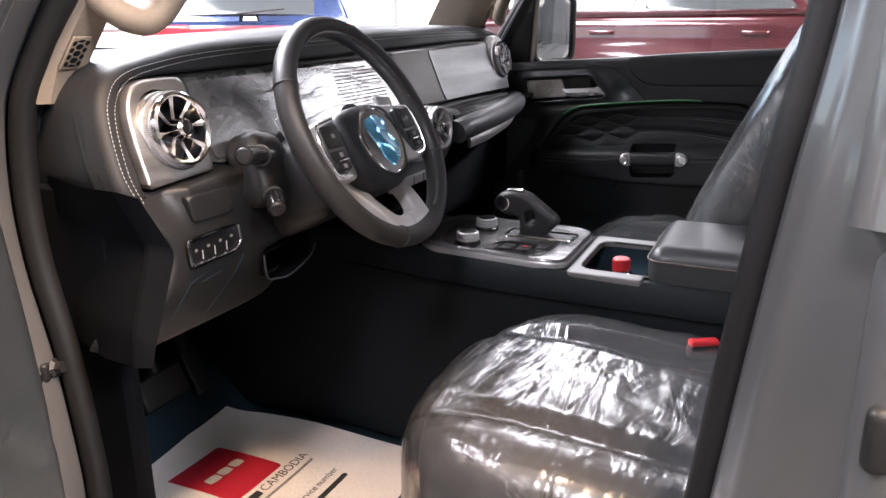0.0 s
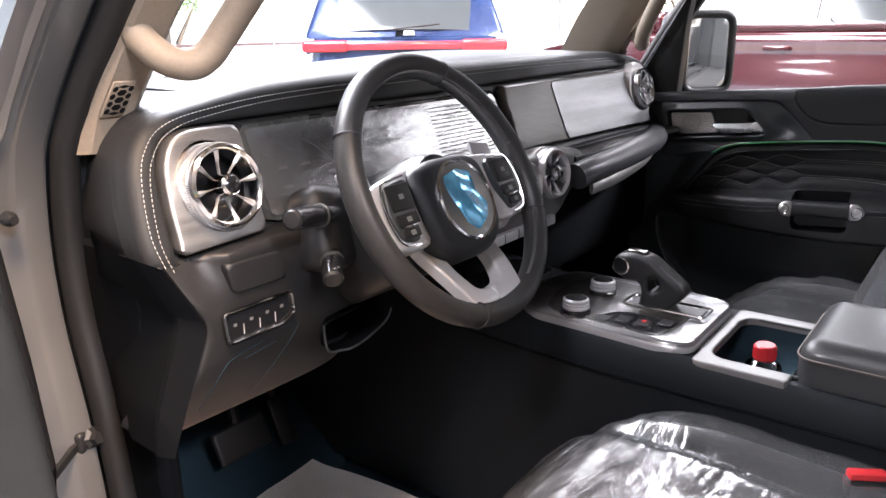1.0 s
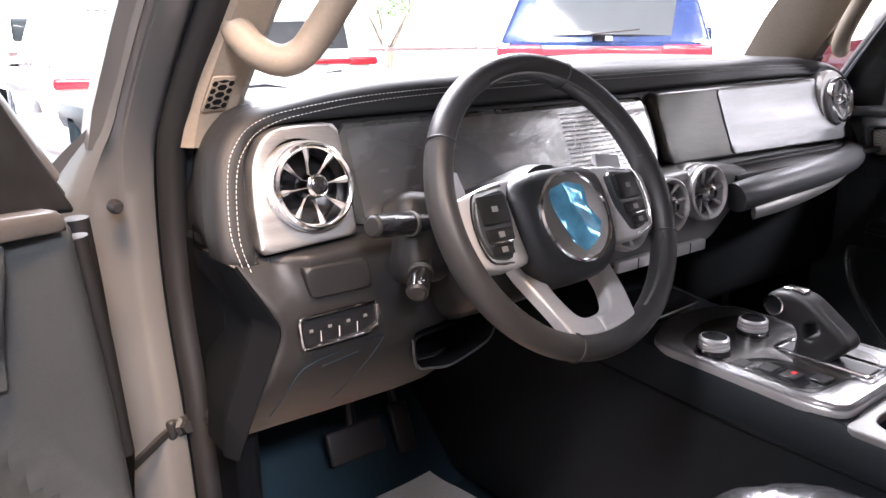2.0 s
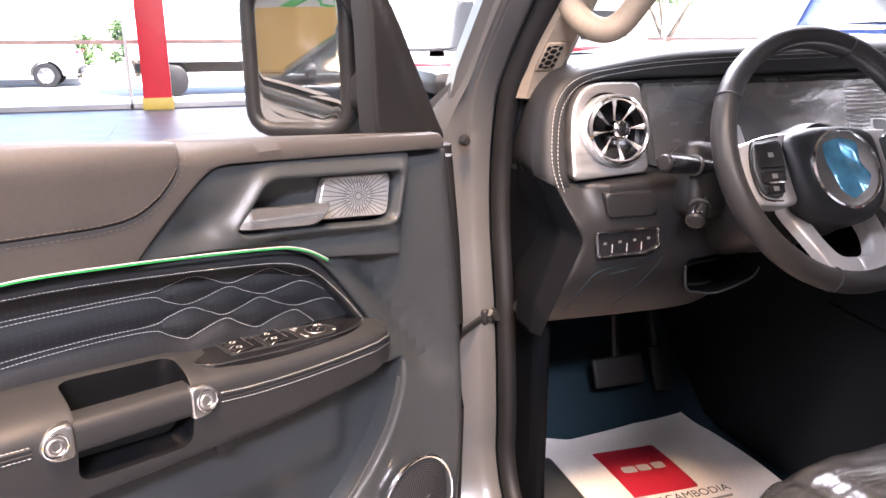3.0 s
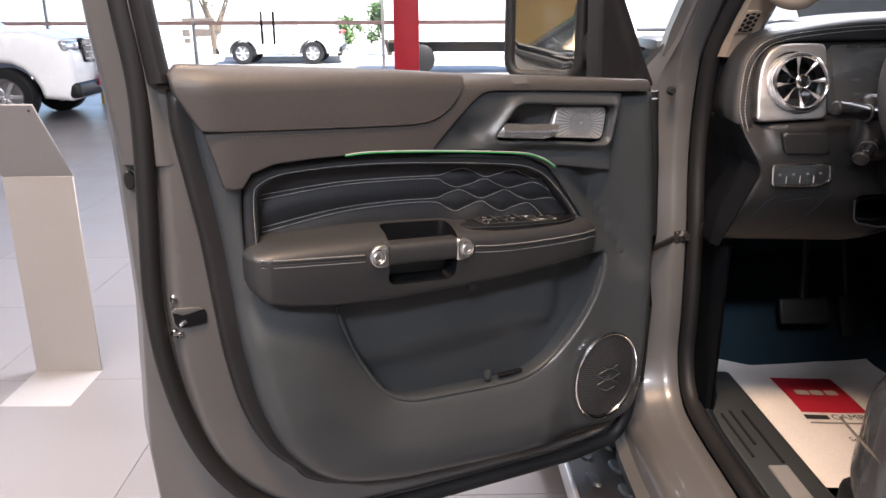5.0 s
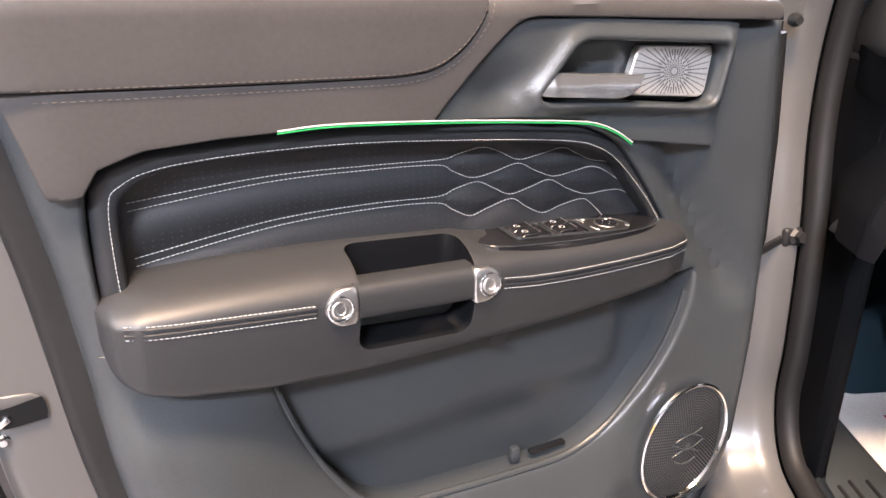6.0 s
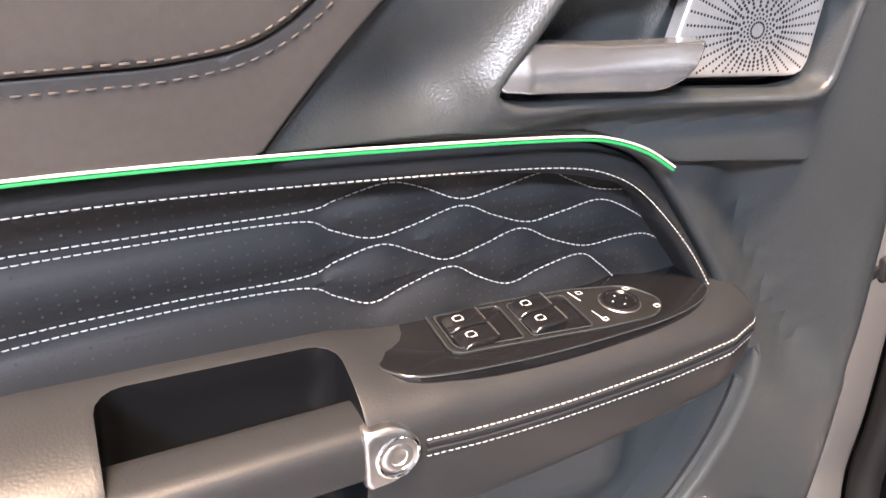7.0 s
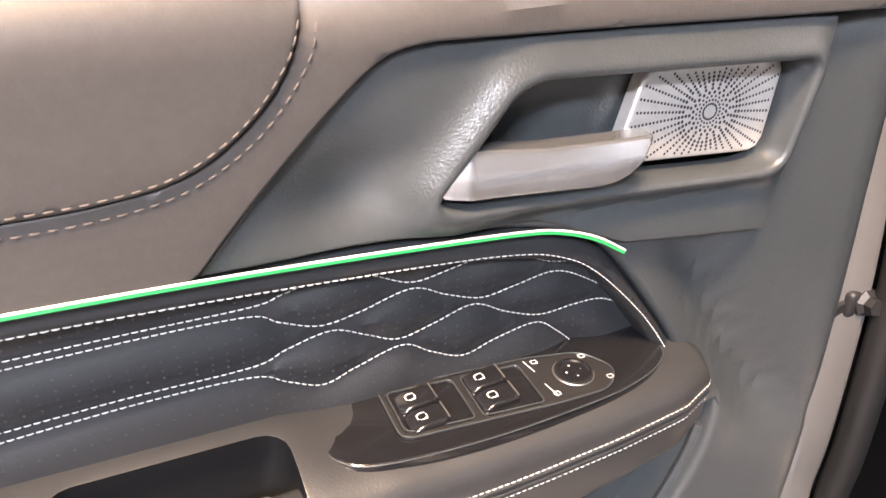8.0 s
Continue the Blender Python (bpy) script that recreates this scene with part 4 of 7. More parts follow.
QUILT_OUT = poly([(0.499, 1.035), (0.502, 1.10), (0.499, 1.165), (0.486, 1.187), (0.455, 1.197), (0.40, 1.200), (0.31, 1.201), (0.218, 1.196), (0.13, 1.187), (0.067, 1.179), (0.030, 1.168), (0.0, 1.150), (-0.035, 1.108), (-0.072, 1.056), (-0.078, 1.035)])
QUILT_IN = poly([(0.477, 1.03), (0.479, 1.10), (0.477, 1.150), (0.468, 1.166), (0.44, 1.175), (0.39, 1.178), (0.31, 1.177), (0.229, 1.172), (0.117, 1.161), (0.062, 1.152), (0.028, 1.141), (-0.003, 1.120), (-0.036, 1.082), (-0.060, 1.045), (-0.064, 1.03)])
POCKET = poly([(0.378, 0.99), (0.372, 0.965), (0.350, 0.90), (0.322, 0.845), (0.290, 0.803), (0.25, 0.784), (0.20, 0.779), (0.095, 0.774), (0.030, 0.776), (-0.02, 0.797), (-0.06, 0.835), (-0.098, 0.885), (-0.121, 0.94), (-0.126, 0.99)])
QUILT_IN = [(a - 0.004 * (a < 0.03), b + 0.005 * min(1.0, max(0.0, (0.47 - a) / 0.03)) * (b > 1.12)) for a, b in QUILT_IN]
LINES = [
    [(0.480, 1.150), (0.36, 1.158), (0.262, 1.156), (0.193, 1.153), (0.176, 1.156), (0.149, 1.160), (0.130, 1.154), (0.107, 1.143), (0.083, 1.145), (0.054, 1.149), (0.036, 1.141), (0.017, 1.132), (-0.007, 1.127)],
    [(0.480, 1.143), (0.36, 1.153), (0.263, 1.152), (0.196, 1.148), (0.180, 1.140), (0.159, 1.131), (0.137, 1.133), (0.107, 1.139), (0.086, 1.129), (0.063, 1.120), (0.040, 1.122), (0.012, 1.124), (-0.016, 1.109), (-0.044, 1.088)],
    [(0.480, 1.102), (0.36, 1.118), (0.268, 1.120), (0.197, 1.117), (0.178, 1.122), (0.153, 1.126), (0.134, 1.117), (0.115, 1.108), (0.092, 1.112), (0.068, 1.117), (0.046, 1.105), (0.021, 1.095), (-0.005, 1.095), (-0.028, 1.092), (-0.055, 1.074)],
    [(0.480, 1.095), (0.36, 1.112), (0.269, 1.115), (0.199, 1.111), (0.179, 1.101), (0.160, 1.092), (0.141, 1.097), (0.113, 1.103), (0.095, 1.092), (0.074, 1.082), (0.052, 1.087), (0.024, 1.090), (0.008, 1.079), (-0.009, 1.062)],
]
LINES = [np.array([(p[0], p[1]) for p in spline([(a, b, 0) for a, b in q], 8)]) for q in LINES]


def quilt_height(a, b):
    p = np.stack([a, b], 1)
    d = np.min([gap(p, q, False) for q in LINES], 0)
    return -0.034 + 0.0064 * (1 - np.exp(-((d / 0.009) ** 1.4)))


SEAM = poly([(0.515, 1.0725), (0.503, 1.072), (0.343, 1.060), (0.25, 1.0525), (0.1675, 1.0475), (0.12, 1.0425), (0.05, 1.0395), (-0.051, 1.039), (-0.078, 1.038), (-0.11, 1.036)], 8)
SEAM_U, SEAM_Z = [q[0] for q in SEAM][::-1], [q[1] for q in SEAM][::-1]


def arm_front(a, b=None):
    return np.interp(a, [-0.098, -0.092, -0.08, -0.05, 0.0, 0.08, 0.18, 0.33, 0.45, 0.480, 0.497, 0.505, 0.509], [-0.03, 0.004, 0.020, 0.031, 0.0345, 0.036, 0.036, 0.041, 0.041, 0.039, 0.031, 0.015, -0.02])


def arm_shape(a):
    """Height of the seam and the crest, and how square the roll is."""
    zs = np.interp(a, SEAM_U, SEAM_Z)
    zt = np.interp(a, [-0.10, -0.08, -0.05, 0.0, 0.12, 0.165, 0.19, 0.25, 0.33, 0.42, 0.47, 0.495, 0.51], [1.046, 1.0595, 1.0635, 1.0665, 1.0735, 1.079, 1.086, 1.090, 1.095, 1.096, 1.094, 1.088, 1.078])
    return zs, zt, np.interp(a, [-0.06, 0.0, 0.14, 0.20, 0.5], [0.6, 0.5, 0.5, 0.8, 0.85])


def arm_skin(a, b):
    """How far out the armrest's face lies at a height."""
    zs, zt, p = arm_shape(a)
    k = np.arccos(np.clip((np.maximum(b - zs, 0) / (zt - zs)) ** (1 / p), 0, 1))
    return -0.05 + (arm_front(a) + 0.05) * np.sin(k) ** p - 0.006 * np.clip((zs - b) / 0.05, 0, 1) ** 2


def arm_section(a):
    zs, zt, p = (float(q) for q in arm_shape(a))
    wf = float(arm_front(a))
    zb = float(np.interp(a, [-0.10, -0.085, -0.05, 0.077, 0.167, 0.302, 0.388, 0.455, 0.485, 0.502, 0.51], [1.012, 1.003, 0.998, 0.988, 0.983, 0.983, 0.988, 0.999, 1.009, 1.026, 1.050]))
    up = [(-0.05 + (wf + 0.05) * math.sin(k) ** p, zs + (zt - zs) * math.cos(k) ** p) for k in np.linspace(0, math.pi / 2, 22)]
    r = min(0.014, (zs - zb) * 0.4, (wf + 0.05) * 0.6)
    down = [(wf - 0.006 * ((zs - z) / 0.05) ** 2, z) for z in np.linspace(zs, zb + r, 6)[1:]]
    w0 = down[-1][0]
    low = [(w0 - r * (1 - math.cos(k)), zb + r - r * math.sin(k)) for k in np.linspace(0, math.pi / 2, 6)[1:]]
    return [(a, w, z) for w, z in up + down + low + [(-0.05, zb)]]


def on(surface_height, line, lift=0.0004):
    """A flat line laid on a relief."""
    q = np.array([(p[0], p[1]) for p in line])
    h = surface_height(q[:, 0], q[:, 1])
    return [(a, w + lift, b) for (a, b), w in zip(q, h)]


def cut(bm, tool_bm, mats, soft=0.0, lined=None):
    """The first body less the second, its rim rounded by soft, lined inside with the second material."""
    obs = []
    for k, b in enumerate((bm, tool_bm)):
        me = bpy.data.meshes.new("tmp")
        b.to_mesh(me)
        b.free()
        me.materials.append(mats[k])
        obs.append(new("tmp", me))
    mod = obs[0].modifiers.new("cut", "BOOLEAN")
    mod.object, mod.operation, mod.solver, mod.material_mode = obs[1], "DIFFERENCE", "EXACT", "TRANSFER"
    bpy.context.view_layer.update()
    out = bmesh.new()
    me = bpy.data.meshes.new_from_object(obs[0].evaluated_get(bpy.context.evaluated_depsgraph_get()))
    out.from_mesh(me)
    if soft:
        rim = [e for e in out.edges if len(e.link_faces) == 2 and e.link_faces[0].material_index != e.link_faces[1].material_index]
        bmesh.ops.bevel(out, geom=rim, offset=soft, segments=3, profile=0.5, affect="EDGES", clamp_overlap=True)
        for f in out.faces:
            f.material_index = int(lined(f.calc_center_median()))
    for o in obs:
        bpy.data.objects.remove(o)
    bpy.data.meshes.remove(me)
    return out


def car_door(name, label, m, flip):
    door = thing(name, label, "car door", m=m)
    P = lambda nm, bm, mat, parent=door, lab="", kind="", **k: part(nm, bm, mat, parent, lab, kind, flip=flip, **k)
    flat = lambda h: (lambda a, b: np.full(len(a), h))

    # metal shell with its window frame
    shell = fillet([(0.640, 0.552, 0.03), (0.652, 0.75), (0.640, 0.97), (0.644, 1.20), (0.648, 1.315, 0.01), (-0.235, 1.258, 0.01), (-0.255, 1.0), (-0.255, 0.58, 0.04), (-0.22, 0.552, 0.03)])
    P("shell", pad(shell[::-1], lambda a, b: -0.072 - 0.03 * np.clip((a - 0.57) / 0.07, 0, 1), 0.03, 0.012, 0.085, back=True), PAINT, lab="grey painted door shell")
    inner = poly([(0.612, 1.318), (0.600, 1.20), (0.605, 1.02), (0.598, 0.88), (0.565, 0.745), (0.50, 0.655), (0.42, 0.60), (0.30, 0.583), (0.10, 0.575), (-0.10, 0.572), (-0.20, 0.585), (-0.24, 0.65), (-0.246, 0.9), (-0.235, 1.258)])
    P("inner_panel", pad(inner + [(0.1, 1.282)], -0.052, 0.03, 0.016, 0.03), PAINT, lab="grey painted inner door pressing")
    seal_line = spline([(0.640, -0.06, 1.72), (0.625, -0.06, 1.45), (0.612, -0.058, 1.30), (0.618, -0.056, 1.15), (0.625, -0.056, 1.0), (0.612, -0.056, 0.87), (0.575, -0.056, 0.745), (0.51, -0.054, 0.65), (0.42, -0.052, 0.592), (0.30, -0.052, 0.570), (0.10, -0.052, 0.562), (-0.15, -0.052, 0.562), (-0.235, -0.054, 0.60), (-0.257, -0.056, 0.75), (-0.258, -0.058, 1.1), (-0.25, -0.06, 1.26)], 8)
    P("door_seal", tube(seal_line, 0.0135, 12, up=(0, 1, 0)), RUBBER, lab="black rubber seal round the door edge")
    post = [(0.630, -0.09, 1.30), (0.645, -0.095, 1.50), (0.660, -0.10, 1.74)]
    secs = [[(a + s_, w, z) for a, w in ((0.594, -0.052), (0.606, -0.050), (0.622, -0.056), (0.634, -0.074), (0.650, -0.082), (0.656, -0.090), (0.656, -0.135), (0.645, -0.142), (0.594, -0.125))] for s_, z in ((-0.016, 1.20), (-0.006, 1.29), (0.004, 1.38), (0.012, 1.50), (0.026, 1.75))]
    P("window_post", loft(secs), PAINT, lab="grey painted window frame")
    P("post_trim", tube(spline([(0.585, -0.05, 1.31), (0.600, -0.055, 1.45), (0.618, -0.06, 1.72)], 6), 0.017, 12, squash=(0.9, 1.4), up=(0, 1, 0)), TRIM, lab="black window post trim")
    front = [(-0.238, -0.085, 1.275), (-0.135, -0.09, 1.45), (0.02, -0.095, 1.68), (0.10, -0.1, 1.74), (0.3, -0.105, 1.76), (0.660, -0.10, 1.74)]
    P("window_frame", tube(spline(front, 6), 0.021, 12, up=(0, 1, 0)), TRIM, lab="black sloping front window frame")
    P("frame_outer", tube(spline([(a - 0.02, w - 0.03, z + 0.015) for a, w, z in front], 6), 0.02, 10, up=(0, 1, 0)), PAINT)
    corner = fillet([(-0.109, 1.285, 0.006), (-0.240, 1.270, 0.004), (-0.092, 1.522, 0.004), (-0.086, 1.522, 0.004)])
    P("mirror_corner", pad(corner[::-1], lambda a, b: -0.028 + 0.010 * np.clip((b - 1.3) / 0.12, 0, 1) - 0.010 * np.clip((-a - 0.10 - (1.45 - b) * 0.55) / 0.02, 0, 1), 0.010, 0.006, 0.03), TRIM, lab="black plastic corner cover behind the mirror")
    bm = bmesh.new()
    vs = [bm.verts.new(q) for q in ((0.60, -0.075, 1.28), (-0.235, -0.075, 1.25), (-0.13, -0.08, 1.45), (0.03, -0.085, 1.70), (0.64, -0.09, 1.74))]
    bm.faces.new(vs[::-1])
    pane = P("window_pane", bm, GLASS, lab="clear door window glass")
    pane.visible_shadow = False
    for k, (a, z, w, h) in enumerate(((0.525, 1.388, 0.042, 0.004), (0.542, 1.371, 0.010, 0.009), (0.520, 1.371, 0.022, 0.010), (0.502, 1.372, 0.006, 0.006), (0.541, 1.361, 0.008, 0.006))):
        P("glass_marking", rbox(w, 0.0006, h, 0, 1, (a, -0.0742, z)), GREY_INK, pane)
    P("belt_weatherstrip", tube([(0.585, -0.045, 1.318), (0.2, -0.045, 1.300), (-0.20, -0.045, 1.274)], 0.009, 8, up=(0, 1, 0)), RUBBER)

    # lower trim with map pocket
    outline = poly([(0.552, 1.30), (0.552, 1.25), (0.541, 1.174), (0.530, 1.10), (0.522, 1.017), (0.510, 0.901), (0.487, 0.800), (0.445, 0.722), (0.384, 0.670), (0.30, 0.645), (0.208, 0.634), (0.035, 0.622), (-0.101, 0.621), (-0.185, 0.628), (-0.222, 0.665), (-0.234, 0.76), (-0.238, 0.86), (-0.235, 0.98), (-0.225, 1.12), (-0.210, 1.262), (-0.207, 1.275)])
    low_h = lambda a, b: -0.004 + 0.016 * np.clip((-0.125 - a) / 0.11, 0, 1) ** 1.6 - 0.012 * np.clip((0.72 - b) / 0.1, 0, 1) ** 2 + 0.012 * np.exp(-(((a - 0.43) / 0.08) ** 2)) * np.clip((0.98 - b) / 0.1, 0, 1) * np.clip((b - 0.72) / 0.1, 0, 1) - 0.019 * np.exp(-(((a - 0.045 - np.interp(b, [0.93, 1.02, 1.09, 1.14], [-0.25, -0.187, -0.141, -0.119])) / 0.026) ** 2)) * np.clip((1.17 - b) / 0.04, 0, 1) * np.clip((b - 0.93) / 0.05, 0, 1)
    pock = np.array(POCKET)
    swell = lambda a, b: (0.026 * np.clip(gap(np.stack([a, b], 1), pock) / 0.075, 0, 1) ** 0.8 - 0.011) * np.clip((a + 0.07) / 0.06, 0, 1) * np.clip((1.0 - b) / 0.06, 0, 1)
    low_all = lambda a, b: low_h(a, b) + swell(a, b)
    border = [(a + 0.026 * min(1.0, max(0.0, (a - 0.30) / 0.15)), b - 0.012 * (b < 0.70)) for a, b in outline]
    P("hinge_seal", tube([(a, w, b) for b, a, w in ((0.70, -0.246, -0.030), (0.86, -0.252, -0.030), (1.0, -0.249, -0.030), (1.13, -0.240, -0.030), (1.25, -0.226, -0.030))], 0.011, 10), RUBBER, lab="black rubber seal along the hinge edge")
    # dark strip added for the shade on the trim's side face
    P("trim_border", pad(border, -0.030, 0.016, 0.010, 0.02, [[(0.21 + 1.02 * (a - 0.21), 1.1 + 1.05 * (b - 1.1)) for a, b in QUILT_OUT], [(a + (0.014 if a > 0.13 else -0.014), b - 0.014 * (b < 0.85)) for a, b in POCKET]], hole_r=0.0), TRIM, lab="dark strip for the shaded side of the door trim")
    lower = P("lower_trim", pad(outline, low_all, 0.014, 0.03, 0.03, [QUILT_OUT, POCKET, [(0.185, 1.212), (0.12, 1.268), (-0.115, 1.258), (-0.105, 1.178), (-0.02, 1.178), (0.05, 1.197)]], hole_r=0.006), PANEL, lab="charcoal plastic lower door trim")
    pk = [(a * 1.0, b) for a, b in POCKET]
    P("map_pocket", pad([(a + (0.006 if a > 0.13 else -0.006), b - 0.006 * (b < 0.85)) for a, b in pk], lambda a, b: -0.048 + 0.018 * np.clip((b - 0.838 + 0.04 * (a - 0.15)) / 0.04, 0, 1) * np.clip((a + 0.06) / 0.03, 0, 1), 0.014, 0.004, 0.004), PANEL, lower, "deep dark map pocket")
    P("pocket_lip", tube([(a, -0.016, b) for a, b in POCKET[4:-4]], 0.004, 8, up=(0, 1, 0)), PANEL, lower)
    P("pocket_clip", rbox(0.012, 0.010, 0.020, 0.003, 2, (0.098, -0.030, 0.788)), PANEL, lower)
    P("pocket_latch", rbox(0.05, 0.010, 0.006, 0.003, 2, (0.052, -0.030, 0.783)), GLOSS, lower)
    P("trim_screw", lathe([(0, 0.004), (0.007, 0.004), (0.008, 0)], 12, (0.158, 0.02, 0.981), (0, 1, 0)), TRIM, lower)

    # belt panel, mid panel, bezel
    belt = [(0.578, 1.322), (0.575, 1.300), (0.548, 1.251), (0.545, 1.2495)] + poly([(0.545, 1.2495), (0.399, 1.244), (0.285, 1.241), (0.245, 1.241), (0.215, 1.246), (0.190, 1.262), (0.174, 1.282), (0.166, 1.309)], 5)[1:] + [(0.27, 1.318), (0.446, 1.328), (0.565, 1.334)]
    belt_h = lambda a, b: 0.012 - 0.055 * np.clip((b - 1.295 - 0.03 * (a - 0.2)) / 0.04, 0, 1) ** 2 - 0.02 * np.clip((a - 0.52) / 0.06, 0, 1) ** 2
    P("belt_panel", pad(belt, belt_h, 0.010, 0.0024, 0.02), BROWN, lab="brown-black stitched leather upper panel")
    mid_line = poly([(0.544, 1.2488), (0.399, 1.2433), (0.285, 1.2403), (0.246, 1.2403), (0.2153, 1.2453), (0.1893, 1.2615), (0.1732, 1.2818), (0.1653, 1.309)], 5)
    mid = [(0.5005, 1.171), (0.524, 1.170), (0.534, 1.212), (0.544, 1.2488)] + mid_line[1:] + [(-0.05, 1.296), (-0.185, 1.287), (-0.190, 1.268), (-0.106, 1.2717), (0.014, 1.2782), (0.112, 1.2827)] + poly([(0.112, 1.2827), (0.1342, 1.2797), (0.1566, 1.2633), (0.1924, 1.2294), (0.2203, 1.1992)], 4)[1:] + [(0.31, 1.2045), (0.40, 1.2035), (0.456, 1.2005), (0.488, 1.190)]
    mid_h = lambda a, b: 0.009 - 0.05 * np.clip((b - 1.288 + 0.03 * np.clip(0.1 - a, 0, 1)) / 0.03, 0, 1) ** 2 - 0.016 * np.clip((a - 0.50) / 0.06, 0, 1) ** 2
    P("mid_panel", pad(mid[::-1], mid_h, 0.009, 0.0018, 0.02), BROWN, lab="brown-black leather middle panel")
    for off, mat in ((0.0038, TAN_THREAD), (-0.0048, TAN_THREAD)):
        src = np.array(poly([(0.52, 1.246), (0.399, 1.2425), (0.285, 1.2395), (0.245, 1.2395), (0.216, 1.2445), (0.190, 1.260), (0.172, 1.2815), (0.166, 1.297)], 6))
        tt = np.gradient(src, axis=0)
        nn = np.stack([tt[:, 1], -tt[:, 0]], 1) / np.linalg.norm(tt, axis=1, keepdims=True)
        P("seam_stitching", stitches(on(belt_h if off > 0 else mid_h, src + nn * off, 0.0002), (0, 1, 0), 0.0036, 0.0058, 0.00075), mat, lab="grey double stitching", kind="stuff")
    cup = fillet([(0.113, 1.211, 0.008), (0.104, 1.206, 0.006), (0.02, 1.199), (-0.085, 1.187, 0.012), (-0.103, 1.190, 0.01), (-0.115, 1.248, 0.010), (0.062, 1.2605, 0.02), (0.075, 1.2565, 0.008)])
    bez = [(0.2185, 1.1985)] + poly([(0.2185, 1.1985), (0.191, 1.2285), (0.155, 1.2625), (0.133, 1.2785), (0.112, 1.2815)], 4)[1:] + [(0.014, 1.277), (-0.106, 1.2705), (-0.132, 1.2675), (-0.128, 1.250), (-0.118, 1.212), (-0.115, 1.140), (-0.065, 1.148), (-0.004, 1.158)] + poly([(-0.004, 1.158), (0.024, 1.1715), (0.046, 1.181), (0.067, 1.186), (0.13, 1.1935)], 4)[1:]
    c_poly = np.array([tuple(q) for q in cup])
    GROOVE = (1.1825, 0.09)
    bez_h = lambda a, b: 0.004 + 0.011 * np.exp(-((gap(np.stack([a, b], 1), c_poly) / 0.013) ** 2)) - 0.012 * np.exp(-(((b - 1.222) / 0.02) ** 2) - (((a - 0.15) / 0.025) ** 2)) - 0.007 * np.exp(-(((b - GROOVE[0] - GROOVE[1] * a) / 0.0085) ** 2)) * np.clip((0.10 - a) / 0.05, 0, 1) * np.clip((a + 0.105) / 0.02, 0, 1)
    bezel = P("handle_bezel", pad(bez[::-1], bez_h, 0.004, 0.0018, 0.02, [cup], hole_r=0.006), PANEL, lab="charcoal plastic surround of the inner handle")
    P("handle_cup", pad([(p[0], p[1]) for p in cup], lambda a, b: -0.018 - 0.014 * np.clip((a - 0.02) / 0.05, 0, 1) + 0.012 * np.clip((a - 0.075) / 0.03, 0, 1), 0.008, 0.004, 0.004), PANEL, bezel, "dark recess behind the handle")
    plate = fillet([(-0.012, 1.2500, 0.006), (-0.1115, 1.2445, 0.006), (-0.1005, 1.1925, 0.010), (0.006, 1.2030, 0.006)])
    speaker = P("tweeter_grille", pad(plate, lambda a, b: -0.005 - 0.10 * (b - 1.22), 0.008, 0.0025, 0.006), GRILLE, bezel, "silver perforated tweeter grille")
    bm = bmesh.new()
    pl = np.array([tuple(q) for q in plate])
    for ring_ in range(2, 32):
        rr, cnt = 0.0021 * ring_, 20 if ring_ < 8 else 40
        for k in range(cnt):
            an = 2 * math.pi * (k + 0.5 * (ring_ % 2) * (ring_ < 7)) / cnt
            q = np.array([[-0.058 + rr * math.cos(an) * 1.15, 1.222 + rr * math.sin(an)]])
            if inside(q, pl)[0] and gap(q, pl)[0] > 0.003:
                size = 0.00085 if ring_ > 9 else (0.00105 if ring_ > 4 else 0.0008)
                vv = [bm.verts.new((q[0][0] + size * math.cos(t_), -0.0047 - 0.10 * (q[0][1] + size * math.sin(t_) - 1.22), q[0][1] + size * math.sin(t_))) for t_ in np.linspace(0, 2 * math.pi, 7)[:-1]]
                bm.faces.new(vv[::-1])
    P("perforation", bm, INK, speaker, kind="stuff", smooth=False)
    prof = lambda s, k: [(0, 0.010 * s + k), (0, 0.0)]
    lever = pad(fillet([(0.1145, 1.2185, 0.003), (0.1105, 1.2125, 0.002), (0.025, 1.2045, 0.01), (0.010, 1.2085, 0.008), (-0.004, 1.2255, 0.002), (0.055, 1.2285), (0.100, 1.2335, 0.003)]), lambda a, b: 0.016 - np.where(b > 1.2175 + 0.05 * (a - 0.05), 0.40, 0.10) * np.abs(b - 1.2175 - 0.05 * (a - 0.05)) + 0.003 * np.clip((0.08 - a) / 0.06, 0, 1) - 0.35 * np.clip(a - 0.098, 0, 1), 0.003, 0.0012, 0.010)
    P("inner_handle", lever, LEVER, bezel, "satin silver pull lever")

    # green light strip, rolled rim and quilted insert
    strip = poly([(0.356, 1.2035), (0.31, 1.2045), (0.218, 1.1985), (0.13, 1.1905), (0.067, 1.1835), (0.043, 1.1785), (0.020, 1.1690), (0.0, 1.1560)], 6)
    P("light_strip", tube([(a, 0.0088, b) for a, b in strip], 0.0009, 8, up=(0, 1, 0)), GREEN_LIGHT, lab="thin green ambient light strip")
    P("strip_edge", tube([(a, 0.0098, b + 0.0020) for a, b in strip], 0.0007, 6, up=(0, 1, 0)), PALE_EDGE, lab="fine chrome edge")
    rim_h = lambda a, b: np.full(len(a), -0.006)
    P("quilt_rim", pad(QUILT_OUT, rim_h, 0.008, 0.0115, 0.03, [QUILT_IN], hole_r=0.008), LEATHER, lab="rolled black leather rim")
    P("quilted_insert", pad(QUILT_OUT, quilt_height, 0.0042, 0.0, 0.0), LEATHER, lab="black quilted leather insert with wavy seams")
